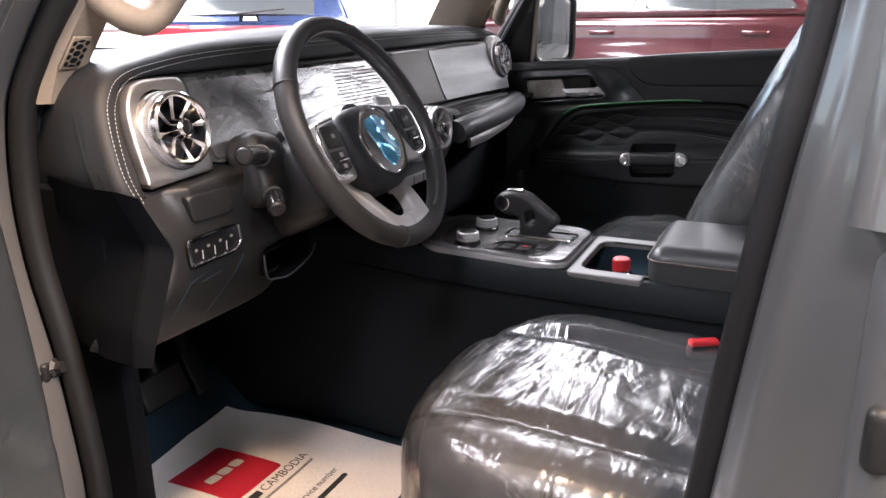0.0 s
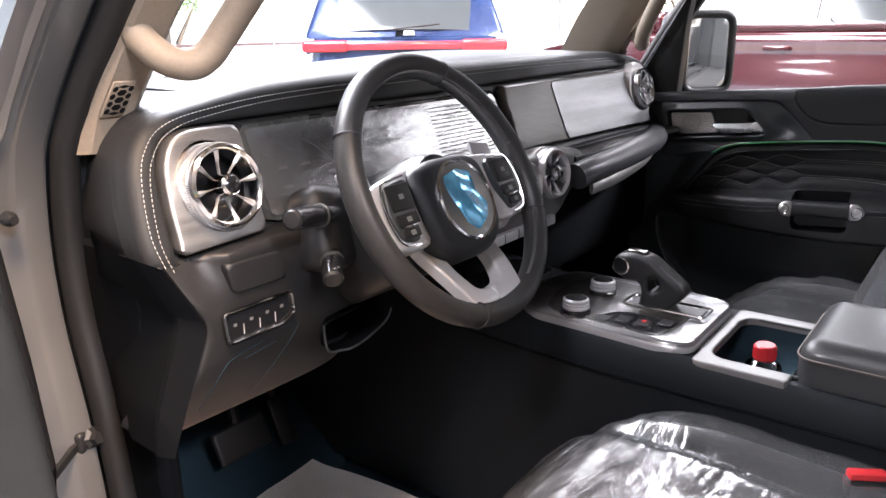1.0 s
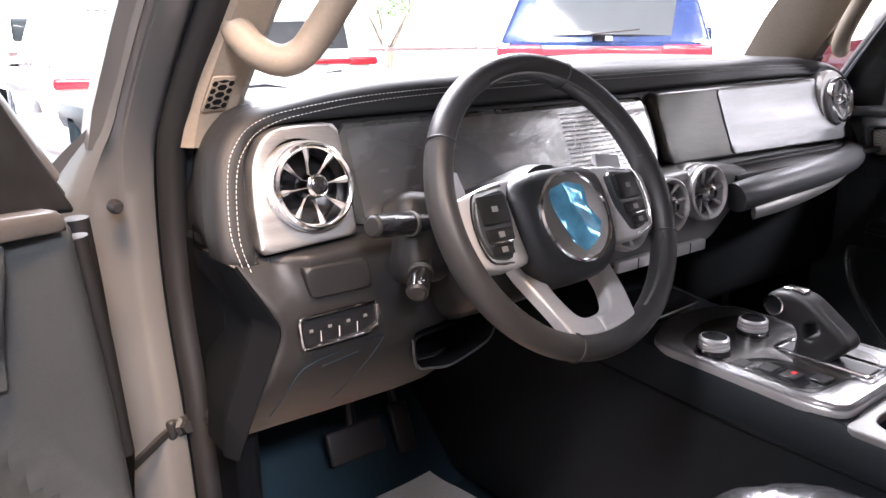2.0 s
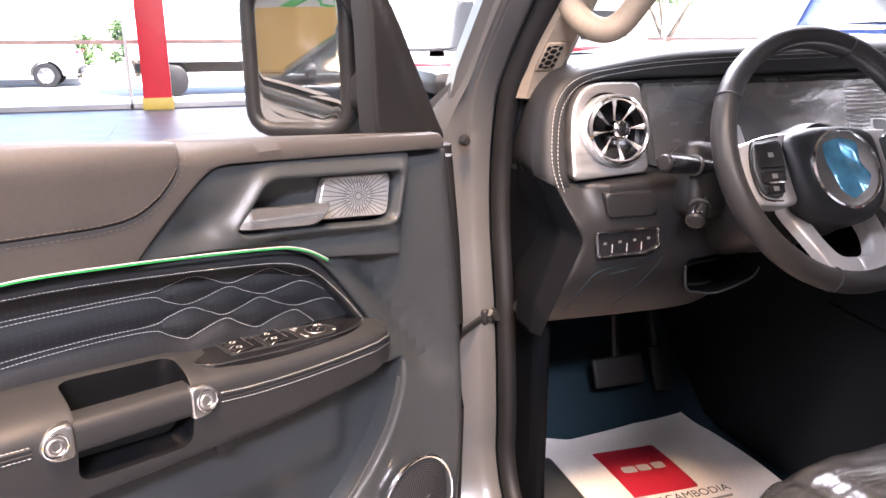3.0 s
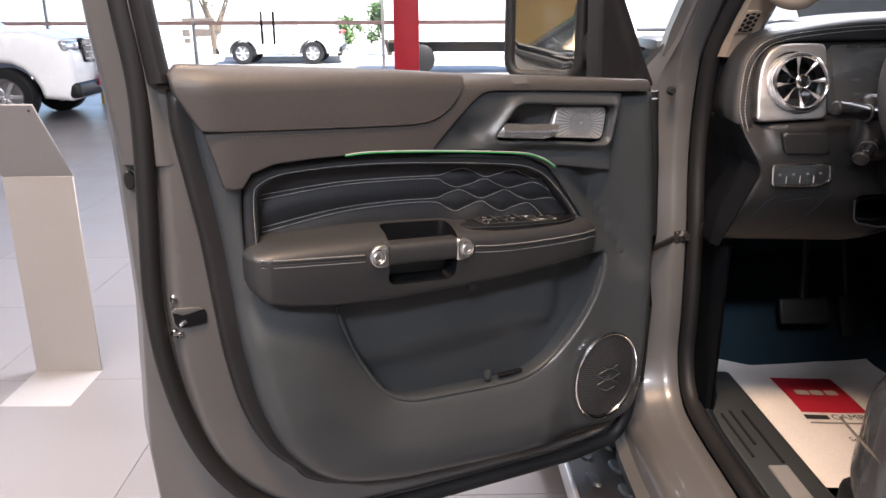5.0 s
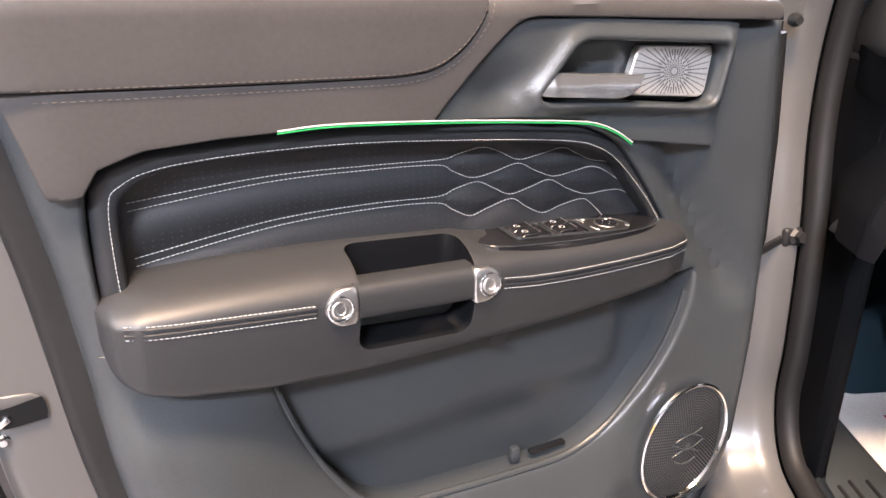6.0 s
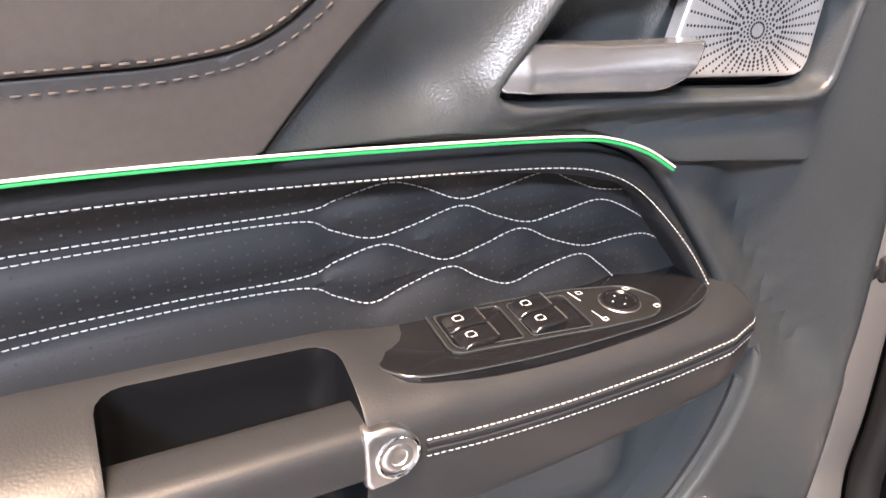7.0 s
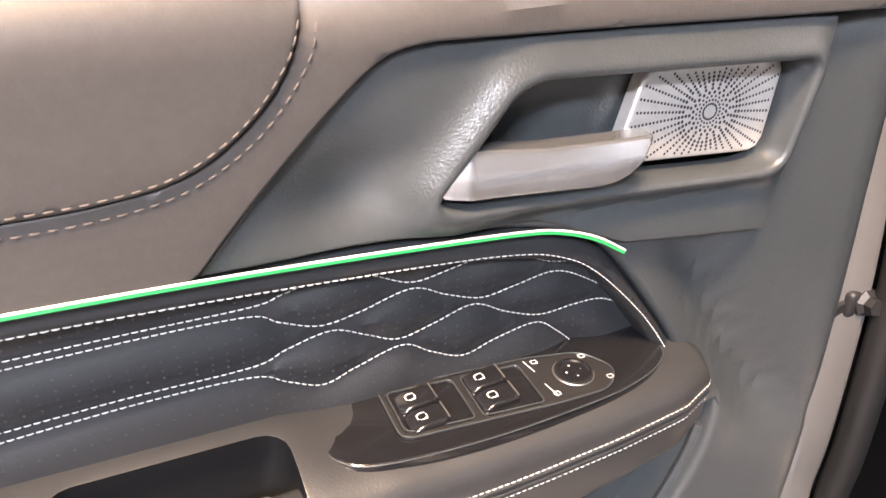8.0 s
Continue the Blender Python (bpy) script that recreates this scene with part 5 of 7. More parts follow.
    rim_line = poly([(0.4835, 1.035), (0.4865, 1.10), (0.4845, 1.158), (0.474, 1.173), (0.447, 1.1825), (0.39, 1.1865), (0.31, 1.186), (0.231, 1.181), (0.123, 1.1705), (0.062, 1.1625), (0.030, 1.1530), (0.002, 1.1345), (-0.038, 1.092), (-0.068, 1.050)], 6)
    P("rim_stitching", stitches(on(rim_h, rim_line, 0.0), (0, 1, 0)), THREAD, lab="white stitching along the rim", kind="stuff")
    q_in = np.array(QUILT_IN)
    for q in LINES:
        P("quilt_stitching", stitches(on(quilt_height, [p for p in q if p[0] < 0.474], 0.0011), (0, 1, 0)), THREAD, lab="white wavy stitching", kind="stuff")
    bm = bmesh.new()
    ga, gb = np.meshgrid(0.47 - 0.0075 * np.arange(66), 1.05 + 0.0052 * np.arange(24))
    dots = np.stack([ga.ravel(), gb.ravel()], 1)
    away = np.min([gap(dots, z, False) for z in LINES], 0)
    dots = dots[(away > 0.0045) & (away < 0.016) & inside(dots, q_in) & (gap(dots, q_in) > 0.006)]
    for (a, b), w in zip(dots, quilt_height(dots[:, 0], dots[:, 1]) + 0.0003):
        vv = [bm.verts.new((a + 0.0008 * math.cos(t_), w, b + 0.0008 * math.sin(t_))) for t_ in np.linspace(0, 2 * math.pi, 6)[:-1]]
        bm.faces.new(vv[::-1])
    P("leather_pore", bm, INK, door, kind="stuff", smooth=False)

    # armrest with its grip and window switches
    arm_bm = loft([arm_section(a) for a in np.concatenate([np.linspace(-0.098, -0.06, 12), np.linspace(-0.05, 0.46, 44), np.linspace(0.468, 0.509, 14)])])
    at_recess = pose(0.2455, 0.077, 1.076, -7, -4, 0)
    to_recess = at_recess.inverted()
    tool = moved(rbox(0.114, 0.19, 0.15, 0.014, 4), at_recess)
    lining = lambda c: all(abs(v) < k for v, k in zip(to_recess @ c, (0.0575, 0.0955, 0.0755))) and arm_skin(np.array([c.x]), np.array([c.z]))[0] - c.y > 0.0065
    # recess walls near-black, in place of the shade of a deeper hollow
    arm_ob = P("armrest", cut(arm_bm, tool, (ARM_LEATHER, HOLE_BLACK), 0.005, lining), ARM_LEATHER, lab="padded black leather armrest with a pull recess", second=HOLE_BLACK)
    for dz in (0.0050, -0.0055):
        for lo_a, hi_a in ((0.336, 0.500), (-0.088, 0.164)):
            ln = [(a, b + dz) for a, b in SEAM if lo_a <= a <= hi_a]
            P("armrest_stitching", stitches(on(arm_skin, ln, 0.0003), (0, 1, 0.1)), THREAD, arm_ob, "white double stitching", kind="stuff")
    for dz in (0.0024, -0.0024):
        for lo_a, hi_a in ((0.338, 0.502), (-0.090, 0.163)):
            P("piping", tube(on(arm_skin, [(a, b + dz) for a, b in SEAM if lo_a <= a <= hi_a], -0.0004), 0.0019, 6, up=(0, 1, 0)), LEATHER, arm_ob)
    bar = loft([[(a, float(arm_front(a)) - 0.0165 + 0.0175 * math.copysign(abs(math.cos(t_)) ** 0.6, math.cos(t_)), 1.0540 + 0.06 * (a - 0.25) + 0.0170 * math.copysign(abs(math.sin(t_)) ** 0.6, math.sin(t_))) for t_ in np.linspace(0, 2 * math.pi, 29)[:-1]] for a in np.linspace(0.186, 0.305, 8)])
    P("grip", bar, ARM_LEATHER, arm_ob, "leather-wrapped pull grip")
    for a, z, s in ((0.3225, 1.0585, 1), (0.1775, 1.0500, -1)):
        tab = fillet([(a - s * 0.0155, z - 0.0170, 0.002), (a + s * 0.004, z - 0.0170, 0.016), (a + s * 0.0170, z, 0.020), (a + s * 0.004, z + 0.0170, 0.016), (a - s * 0.0155, z + 0.0170, 0.002)])
        w_at = float(arm_front(a))
        mount = P("grip_mount", pad([tuple(q) for q in tab], lambda p, q: arm_skin(p, q) * 0.4 + 0.6 * w_at + 0.0030, 0.005, 0.0025, 0.010), MOUNT, arm_ob, "rounded satin metal grip mount")
        turn_ = (-0.05, 1, 0.12)
        P("mount_ring", lathe([(0.0120, -0.002), (0.0120, 0.0006), (0.0108, 0.0012), (0.0100, 0.0008), (0.0094, -0.001)], 32, (a + s * 0.001, w_at + 0.0028, z), turn_), CHROME, mount)
        P("mount_cap", lathe([(0, 0.0004), (0.0040, 0.0004), (0.0046, 0.0012), (0.0062, 0.0014), (0.0076, 0.0008), (0.0092, -0.0006)], 28, (a + s * 0.001, w_at + 0.0028, z), turn_), MOUNT, mount, "round metal cap")
    if not flip:
        plane = lambda a: 1.0705 + 0.06 * (a - 0.06)
        top = lambda a: plane(a) - 0.0045
        lay0 = lambda bm: moved(bm, Matrix(((1, 0, 0, 0), (0, 0, 1, 0), (0.06, 1, 0, 1.0705 - 0.06 * 0.06 - 0.0055), (0, 0, 0, 1))))
        shift = Matrix(((1.0076, 0, 0.0379, -0.0087), (0, 1, 0, 0), (0.0167, 0, 0.982, -0.0077), (0, 0, 0, 1)))
        lay = lambda bm: lay0(moved(bm, shift))
        sw_out = poly([(0.1725, -0.050), (0.1735, -0.0136), (0.1713, 0.0029), (0.165, 0.0130), (0.1574, 0.0182), (0.1394, 0.0222), (0.1076, 0.0249), (0.0727, 0.0257), (0.0333, 0.0242), (-0.001, 0.0214), (-0.0295, 0.0149), (-0.047, 0.006), (-0.055, -0.004), (-0.052, -0.024), (-0.042, -0.045), (0.06, -0.05)], 4)
        sw = P("switch_panel", lay0(pad(sw_out, 0.0065, 0.008, 0.0012, 0.012)), GLOSS, arm_ob, "gloss black window switch panel")
        P("panel_edge", lay0(tube([(a, 0.0058, b) for a, b in sw_out[4:-12]], 0.0004, 6)), PANEL, sw, "fine dark edge")
        bezel_o = fillet([(0.139, -0.026, 0.006), (0.140, 0.016, 0.008), (0.045, 0.0255, 0.004), (0.010, 0.0265, 0.012), (-0.004, 0.012, 0.012), (0.008, -0.010, 0.010), (0.045, -0.0185, 0.004)])
        P("switch_frame", lay(pad(bezel_o, 0.0078, 0.006, 0.0012, 0.004, [fillet([(0.135, -0.022, 0.004), (0.136, 0.012, 0.006), (0.096, 0.0165, 0.003), (0.095, -0.0185, 0.003)]), fillet([(0.090, -0.018, 0.003), (0.091, 0.017, 0.003), (0.053, 0.021, 0.003), (0.052, -0.0145, 0.003)])])), TRIM, sw)
        for line in (bezel_o, fillet([(0.135, -0.022, 0.004), (0.136, 0.012, 0.006), (0.096, 0.0165, 0.003), (0.095, -0.0185, 0.003)]), fillet([(0.090, -0.018, 0.003), (0.091, 0.017, 0.003), (0.053, 0.021, 0.003), (0.052, -0.0145, 0.003)])):
            P("frame_edge", lay(tube([(q[0], 0.0080, q[1]) for q in line], 0.00045, 5, closed=True, up=(0, 1, 0))), PANEL, sw, "fine dark edge")
        P("dial_edge", tube([(0.0157 + 0.0122 * math.cos(t_), -0.0014 + 0.0122 * math.sin(t_), top(0.0157 + 0.0122 * math.cos(t_)) + 0.0076) for t_ in np.linspace(0, 2 * math.pi, 33)[:-1]], 0.0006, 5, closed=True), SILVER, sw)
        for a in (0.1155, 0.0715):
            for b in (-0.010, 0.007):
                k = P("window_switch", lay(pad(fillet([(a - 0.005, b - 0.0078, 0.0015), (a - 0.005, b + 0.0078, 0.0015), (a + 0.018, b + 0.0078, 0.003), (a + 0.018, b - 0.0078, 0.003)]), lambda p, q, a=a: 0.0112 - 0.0040 * np.clip((p - a - 0.010) / 0.010, 0, 1) + 0.0010 * np.clip((a + 0.004 - p) / 0.008, 0, 1), 0.004, 0.002, 0.004)), GLOSS, sw, "black rocker window switch")
                P("switch_lip", lay(tube([(a - 0.0046, 0.0118, b - 0.0066), (a - 0.0046, 0.0118, b + 0.0066)], 0.0005, 6)), SILVER, k, "bright lip")
                P("switch_mark", lay(pad(fillet([(a + 0.006, b - 0.003, 0.001), (a + 0.006, b + 0.0028, 0.001), (a + 0.0125, b + 0.0028, 0.001), (a + 0.0125, b - 0.003, 0.001)]), 0.0115, 0.004, 0.0, 0.0, [fillet([(a + 0.0068, b - 0.0022), (a + 0.0068, b + 0.002), (a + 0.0117, b + 0.002), (a + 0.0117, b - 0.0022)])])), WHITE_MARK, k)
        dial = P("mirror_dial", lathe([(0, 0.0016), (0.006, 0.0015), (0.0085, 0.0014), (0.0095, 0.0024), (0.0110, 0.0022), (0.0118, 0.0)], 32, (0.0157, -0.0014, top(0.0157) + 0.0072), (0, 0, 1)), GLOSS, sw, "round black mirror adjuster")
        P("dial_ring", lathe([(0.0108, 0.0022), (0.0116, 0.0022), (0.0122, 0.0)], 32, (0.0157, -0.0014, top(0.0157) + 0.0072), (0, 0, 1)), TRIM, dial)
        for da, db in ((0.005, 0), (-0.005, 0), (0, 0.005), (0, -0.005)):
            P("dial_mark", lathe([(0, 0.0003), (0.0009, 0)], 3, (0.0157 + da, -0.0014 + db, top(0.0157 + da) + 0.0089), (0, 0, 1)), WHITE_MARK, dial)
        for a, b in ((0.040, -0.012), (0.043, 0.018), (0.004, 0.017), (0.009, -0.006)):
            ic = fillet([(a - 0.0095, b - 0.0088, 0.0006), (a - 0.0058, b - 0.0088, 0.0006), (a - 0.0058, b - 0.0058, 0.0012), (a - 0.0095, b - 0.0058, 0.0006)])
            P("switch_mark", tube([(q[0], q[1], top(q[0]) + 0.0072) for q in ic], 0.00028, 4, closed=True), WHITE_MARK, sw)
        for a0, b0, a1, b1 in ((0.047, -0.015, 0.0455, -0.004), (0.046, 0.008, 0.0445, 0.020)):
            P("switch_mark", tube([(a0 - 0.0085, b0 - 0.007, top(a0) + 0.0068), (a1 - 0.0085, b1 - 0.007, top(a1) + 0.0068)], 0.0003, 5), WHITE_MARK, sw)

    # loudspeaker in the lower front corner
    sp = P("loudspeaker", lathe([(0.0690, 0.0), (0.0690, 0.004), (0.0675, 0.0055), (0.0655, 0.0045), (0.0640, 0.001)], 56), CHROME, lab="round loudspeaker with a chrome ring")
    face = Matrix.Translation((-0.138, 0.002, 0.748)) @ Matrix.Rotation(radians(-90), 4, "X") @ Matrix.Rotation(radians(-6), 4, "Z") @ Matrix.Diagonal((1.02, 1.26, 1, 1))
    flipper = Matrix.Diagonal((-1, 1, 1, 1))
    sp.data.transform((flipper @ face) if flip else face)
    if flip:
        sp.data.flip_normals()
    cone = P("speaker_grille", moved(lathe([(0, 0.0075), (0.015, 0.0070), (0.03, 0.0056), (0.045, 0.0036), (0.0635, 0.0005)], 48), face), SPEAKER, sp, "dark perforated grille")
    ridge = []
    for k in range(2, 24):
        rr = 0.0027 * k
        n_ = max(10, int(rr * 2 * math.pi / 0.0034))
        bm2 = bmesh.new()
        for j in range(n_):
            an = 2 * math.pi * j / n_
            c = (rr * math.cos(an), rr * math.sin(an))
            vv = [bm2.verts.new((c[0] + 0.00128 * math.cos(t_), c[1] + 0.00128 * math.sin(t_), np.interp(rr, (0, 0.015, 0.03, 0.045, 0.0635), (0.0086, 0.0081, 0.0067, 0.0047, 0.0016)))) for t_ in np.linspace(0, 2 * math.pi, 6)[:-1]]
            bm2.faces.new(vv)
        ridge.append(bm2)
    P("grille_hole", moved(joined(*ridge), face), HOLE_BLACK, sp, kind="stuff", smooth=False)
    for k in range(-2, 3):
        wave = [(x, 0.0085 * k + 0.0045 * math.cos(x * 95 + (k % 2) * math.pi), 0.0088 - 2.2 * x * x - 0.05 * abs(0.0085 * k) ** 1.2) for x in np.linspace(-0.026 + 0.004 * abs(k), 0.026 - 0.004 * abs(k), 17)]
        P("grille_wave", moved(tube(wave, 0.0011, 6), face), PANEL, sp, "raised wavy bar")

    # edge details: latch, plugs, mirror
    if not flip:
        P("latch_pocket", pad(fillet([(0.604, 0.962, 0.008), (0.604, 0.996, 0.008), (0.560, 0.992, 0.008), (0.556, 0.968, 0.008)]), -0.0505, 0.01, 0.002, 0.004), PAINT)
        P("latch", pad(fillet([(0.600, 0.969, 0.003), (0.603, 0.993, 0.003), (0.590, 0.984, 0.003), (0.557, 0.990, 0.002), (0.556, 0.968, 0.002), (0.588, 0.965, 0.003)]), -0.0478, 0.01, 0.0, 0.0), HOLE_BLACK, lab="dark door latch slot")
        P("latch_pawl", rbox(0.012, 0.004, 0.006, 0.002, 2, (0.590, -0.0465, 0.973), (0, 30, 0)), CHROME)
        for a, z in ((0.598, 1.009), (0.602, 0.958), (0.594, 0.953)):
            P("latch_screw", lathe([(0, 0.005), (0.0032, 0.005), (0.0036, 0.002), (0.0055, 0.0), (0.0055, -0.002)], 14, (a, -0.052, z), (0, 1, 0)), CHROME, lab="bright latch screw")
        for a, z, sq in ((0.636, 1.316, 1.0), (0.634, 1.178, 1.9)):
            P("plug", moved(lathe([(0, 0.003), (0.006, 0.0025), (0.0075, 0.0)], 18, (0, 0, 0), (0, 1, 0)), pose(a, -0.090, z) @ Matrix.Diagonal((1, 1, sq, 1))), RUBBER, lab="black rubber plug")
    mm = Matrix.Translation((-0.088, -0.155, 1.378)) @ Matrix.Rotation(radians(-50 if not flip else -62), 4, "Z")
    hous = P("mirror_housing", moved(rbox(0.172, 0.10, 0.222, 0.04, 5, (0.0, -0.05, 0)), mm), PANEL, lab="black door mirror housing")
    gl_ = fillet([(-0.056, -0.086, 0.03), (0.066, -0.086, 0.03), (0.066, 0.088, 0.03), (-0.056, 0.088, 0.03)])
    P("mirror_glass", moved(pad(gl_, 0.0035, 0.02, 0.002, 0.004), mm), MIRROR, hous, "clear mirror glass")
    P("mirror_rim", moved(tube([(q[0] * 1.07, 0.001, q[1] * 1.07) for q in gl_], 0.011, 10, closed=True, up=(0, 1, 0)), mm), TRIM, hous, "gloss black rim")
    P("mirror_arm", rbox(0.06, 0.09, 0.06, 0.02, 3, (-0.15, -0.10, 1.335)), TRIM, hous)
    return door


A = radians(25)
DOOR_M = Matrix(((-math.cos(A), math.sin(A), 0, -1.046), (-math.sin(A), -math.cos(A), 0, -0.046), (0, 0, 1, 0), (0, 0, 0, 1)))
driver_door = car_door("front_door", "open grey car door with dark leather trim and white stitching", DOOR_M, False)
PASS_M = Matrix(((0, -1, 0, 0.66), (1, 0, 0, -0.135), (0, 0, 1, 0.008), (0, 0, 0, 1)))


def mirrored_door(src, name, label, m, leave):
    """The same door for the other side, without the named parts, its brown leather darkened for shade."""
    door = thing(name, label, "car door", m=m)
    made = {src: door}
    for o in src.children_recursive:
        if o.parent not in made or o.name.split(".")[0] in leave:
            continue
        me = o.data.copy()
        me.transform(Matrix.Diagonal((-1, 1, 1, 1)))
        me.flip_normals()
        # cabin shade on this door is put in by swapping brown leather for black
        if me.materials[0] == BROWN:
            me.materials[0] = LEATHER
        n = new(o.name.split(".")[0], me)
        n.parent, n.visible_shadow = made[o.parent], o.visible_shadow
        tagged(n, o.get("label", ""), kind=o.get("kind", ""))
        made[o] = n
    return door


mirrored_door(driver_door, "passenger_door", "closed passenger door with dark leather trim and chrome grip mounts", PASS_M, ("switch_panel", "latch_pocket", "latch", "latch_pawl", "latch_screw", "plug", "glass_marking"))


# ---- dashboard ----
LEAN, Z0 = 0.41, 1.22
dash = thing("dashboard", "black leather dashboard with wide dark screens and round vents", "dashboard", (0, 0, 0))
face = lambda bm: leaned(bm, LEAN, Z0)
outer = poly([(-0.733, 1.205), (-0.735, 1.24), (-0.723, 1.30), (-0.706, 1.333), (-0.678, 1.355), (-0.62, 1.369), (-0.48, 1.386), (-0.2, 1.393), (0.2, 1.397), (0.5, 1.395), (0.62, 1.388), (0.685, 1.370), (0.712, 1.335), (0.720, 1.28), (0.718, 1.205)], 6)
hole = poly([(-0.701, 1.214), (-0.700, 1.25), (-0.6965, 1.283), (-0.688, 1.314), (-0.669, 1.339), (-0.63, 1.346), (-0.55, 1.348), (-0.2, 1.351), (0.2, 1.358), (0.50, 1.363), (0.60, 1.360), (0.645, 1.345), (0.66, 1.30), (0.655, 1.235), (0.60, 1.225), (0.3, 1.224), (0.0, 1.22), (-0.4, 1.214)], 5)
pad_bm = face(pad(outer, 0.0, 0.016, 0.014, 0.03, [hole], facing=-1, hole_r=0.008))
body_d = part("dash_pad", pad_bm, DASH_LEATHER, dash, "padded black leather dash with white double stitching")
secs = []
for a, b in outer:
    y0 = LEAN * (b - Z0) + 0.02
    secs.append([(a, y0 + 0.006, b - 0.001), (a * 0.999, y0 + 0.02, b + 0.004), (a * (0.998 if abs(a) < 0.6 else 0.965), y0 + 0.12, b + 0.006 * (b > 1.35)), (a * 0.97, 0.46, b + float(np.interp(a, [-0.5, -0.2, 0.3], [-0.014, -0.010, 0.006])) * (b > 1.35)), (a * 0.965, 0.50, b - 0.05)])
top_bm = loft(secs, closed_ring=False, caps=False)
# grey top stands for windscreen light on the black dash, ends left black
for f in top_bm.faces:
    f.material_index = int(abs(f.calc_center_median().x) > 0.655)
part("dash_top", top_bm, GREY_LIT_LEATHER, dash, "soft dash top, greyed for windscreen light", second=DASH_LEATHER)
for off in (0.013, 0.023):
    src = np.array(poly([(-0.720, 1.211), (-0.724, 1.245), (-0.713, 1.300), (-0.697, 1.329), (-0.668, 1.350), (-0.61, 1.362), (-0.48, 1.373), (-0.2, 1.380), (0.2, 1.385), (0.52, 1.384)], 8)) * [1, 1] + [(off - 0.013) * 0.8, -(off - 0.013) * 0.6]
    part("dash_stitching", stitches([(a, LEAN * (b - Z0) - 0.0006, b) for a, b in src], (0, -1, 0), 0.0036, 0.0056, 0.0007), THREAD, dash, "white stitching along the dash edge", kind="stuff")

# driver's vent panel
bez = fillet([(-0.6995, 1.219, 0.006), (-0.581, 1.224, 0.006), (-0.574, 1.344, 0.010), (-0.640, 1.344, 0.02), (-0.668, 1.337, 0.02), (-0.686, 1.312, 0.03), (-0.6945, 1.275, 0.03)])
vp = part("vent_panel", face(pad(bez, 0.008, 0.010, 0.004, 0.02, [oval(-0.631, 1.285, 0.046, 0.046)], facing=-1, hole_r=0.002)), SILVER, dash, "brushed silver vent panel")


def air_vent(c, r, parent, axis, ring=None):
    """A round vent with a knurled ring, eight blades and a turning knob."""
    fr = Matrix.Translation(c) @ Vector((0, 0, 1)).rotation_difference(Vector(axis)).to_matrix().to_4x4()
    L = lambda prof, seg=40: moved(lathe(prof, seg), fr)
    v = part("air_vent", L([(r * 0.84, -0.022), (r * 0.83, 0.0), (r * 0.86, 0.005), (r * 0.92, 0.0075), (r * 0.985, 0.005), (r, -0.002), (r * 1.01, -0.034)], 56), ring or CHROME, parent, "round chrome air vent")
    part("vent_throat", L([(0, -0.034), (r * 0.85, -0.034), (r * 0.85, -0.002)], 40), HOLE_BLACK, v, "black vent throat")
    part("vent_collar", L([(r * 1.08, -0.036), (r * 1.08, -0.022), (r * 1.06, -0.019), (r * 1.01, -0.019)], 56), SILVER, v)
    part("knurling", moved(joined(*[rbox(0.0012, 0.0016, 0.010, 0, 1, (r * 1.025 * math.cos(a), r * 1.025 * math.sin(a), -0.008), (0, 0, math.degrees(a))) for a in np.linspace(0, 2 * math.pi, 120)[:-1]]), fr), SATIN, v, kind="stuff", smooth=False)
    for k in range(8):
        a = 2 * math.pi * (k + 0.12) / 8
        dirv, side = Vector((math.cos(a), math.sin(a), 0)), Vector((-math.sin(a), math.cos(a), 0))
        secs = []
        for f, w, h in ((0.30, 0.0006, -0.007), (0.5, 0.0011, -0.005), (0.66, 0.0026, -0.002), (0.86, 0.0040, 0.001)):
            c_ = dirv * r * f + Vector((0, 0, h))
            secs.append([c_ + side * w, c_ + Vector((0, 0, 0.003)), c_ - side * w, c_ - Vector((0, 0, 0.003))])
        part("blade", moved(loft(secs), fr), SATIN, v)
    kn = part("vent_knob", L([(0.0, 0.012), (0.0095, 0.0115), (0.0110, 0.009), (0.0125, 0.008), (0.0138, 0.0), (0.0138, -0.018)], 28), CHROME, v, "chrome centre knob")
    part("knob_cap", L([(0.0, 0.0132), (0.0075, 0.0130), (0.0094, 0.0116)], 24), GLOSS, kn, "black knob cap")
    return v


AX = Vector((0.0, -1, 0.22)).normalized()
air_vent((-0.631, 0.000, 1.284), 0.0475, dash, AX)

# screens
part("instrument_screen", face(pad(fillet([(-0.572, 1.226, 0.006), (0.002, 1.240, 0.006), (0.004, 1.3455, 0.006), (-0.570, 1.3405, 0.006)]), -0.006, 0.03, 0.002, 0.004, facing=-1)), SCREEN, dash, "wide dark instrument screen with dust marks")
part("centre_screen_film", face(pad(fillet([(-0.562, 1.234, 0.004), (-0.010, 1.242, 0.004), (-0.010, 1.340, 0.004), (-0.562, 1.336, 0.004)]), -0.002, 0.012, 0.0, 0.0, facing=-1)), FLAT_FILM, dash, "clear protective film on the screen")
rnd = random.Random(5)
rows_ = []
for k in range(15):
    at = -0.205
    while at < -0.205 + 0.15 - 0.05 * (k in (0, 6, 14)):
        w = rnd.uniform(0.006, 0.026)
        rows_.append(face(rbox(w, 0.0005, 0.0019, 0, 1, (at + w / 2, 0.0022, 1.330 - 0.0060 * k))))
        at += w + 0.003
part("screen_text_bar", joined(*rows_), PALE_INK, dash, "lines of small pale text", kind="stuff", smooth=False)
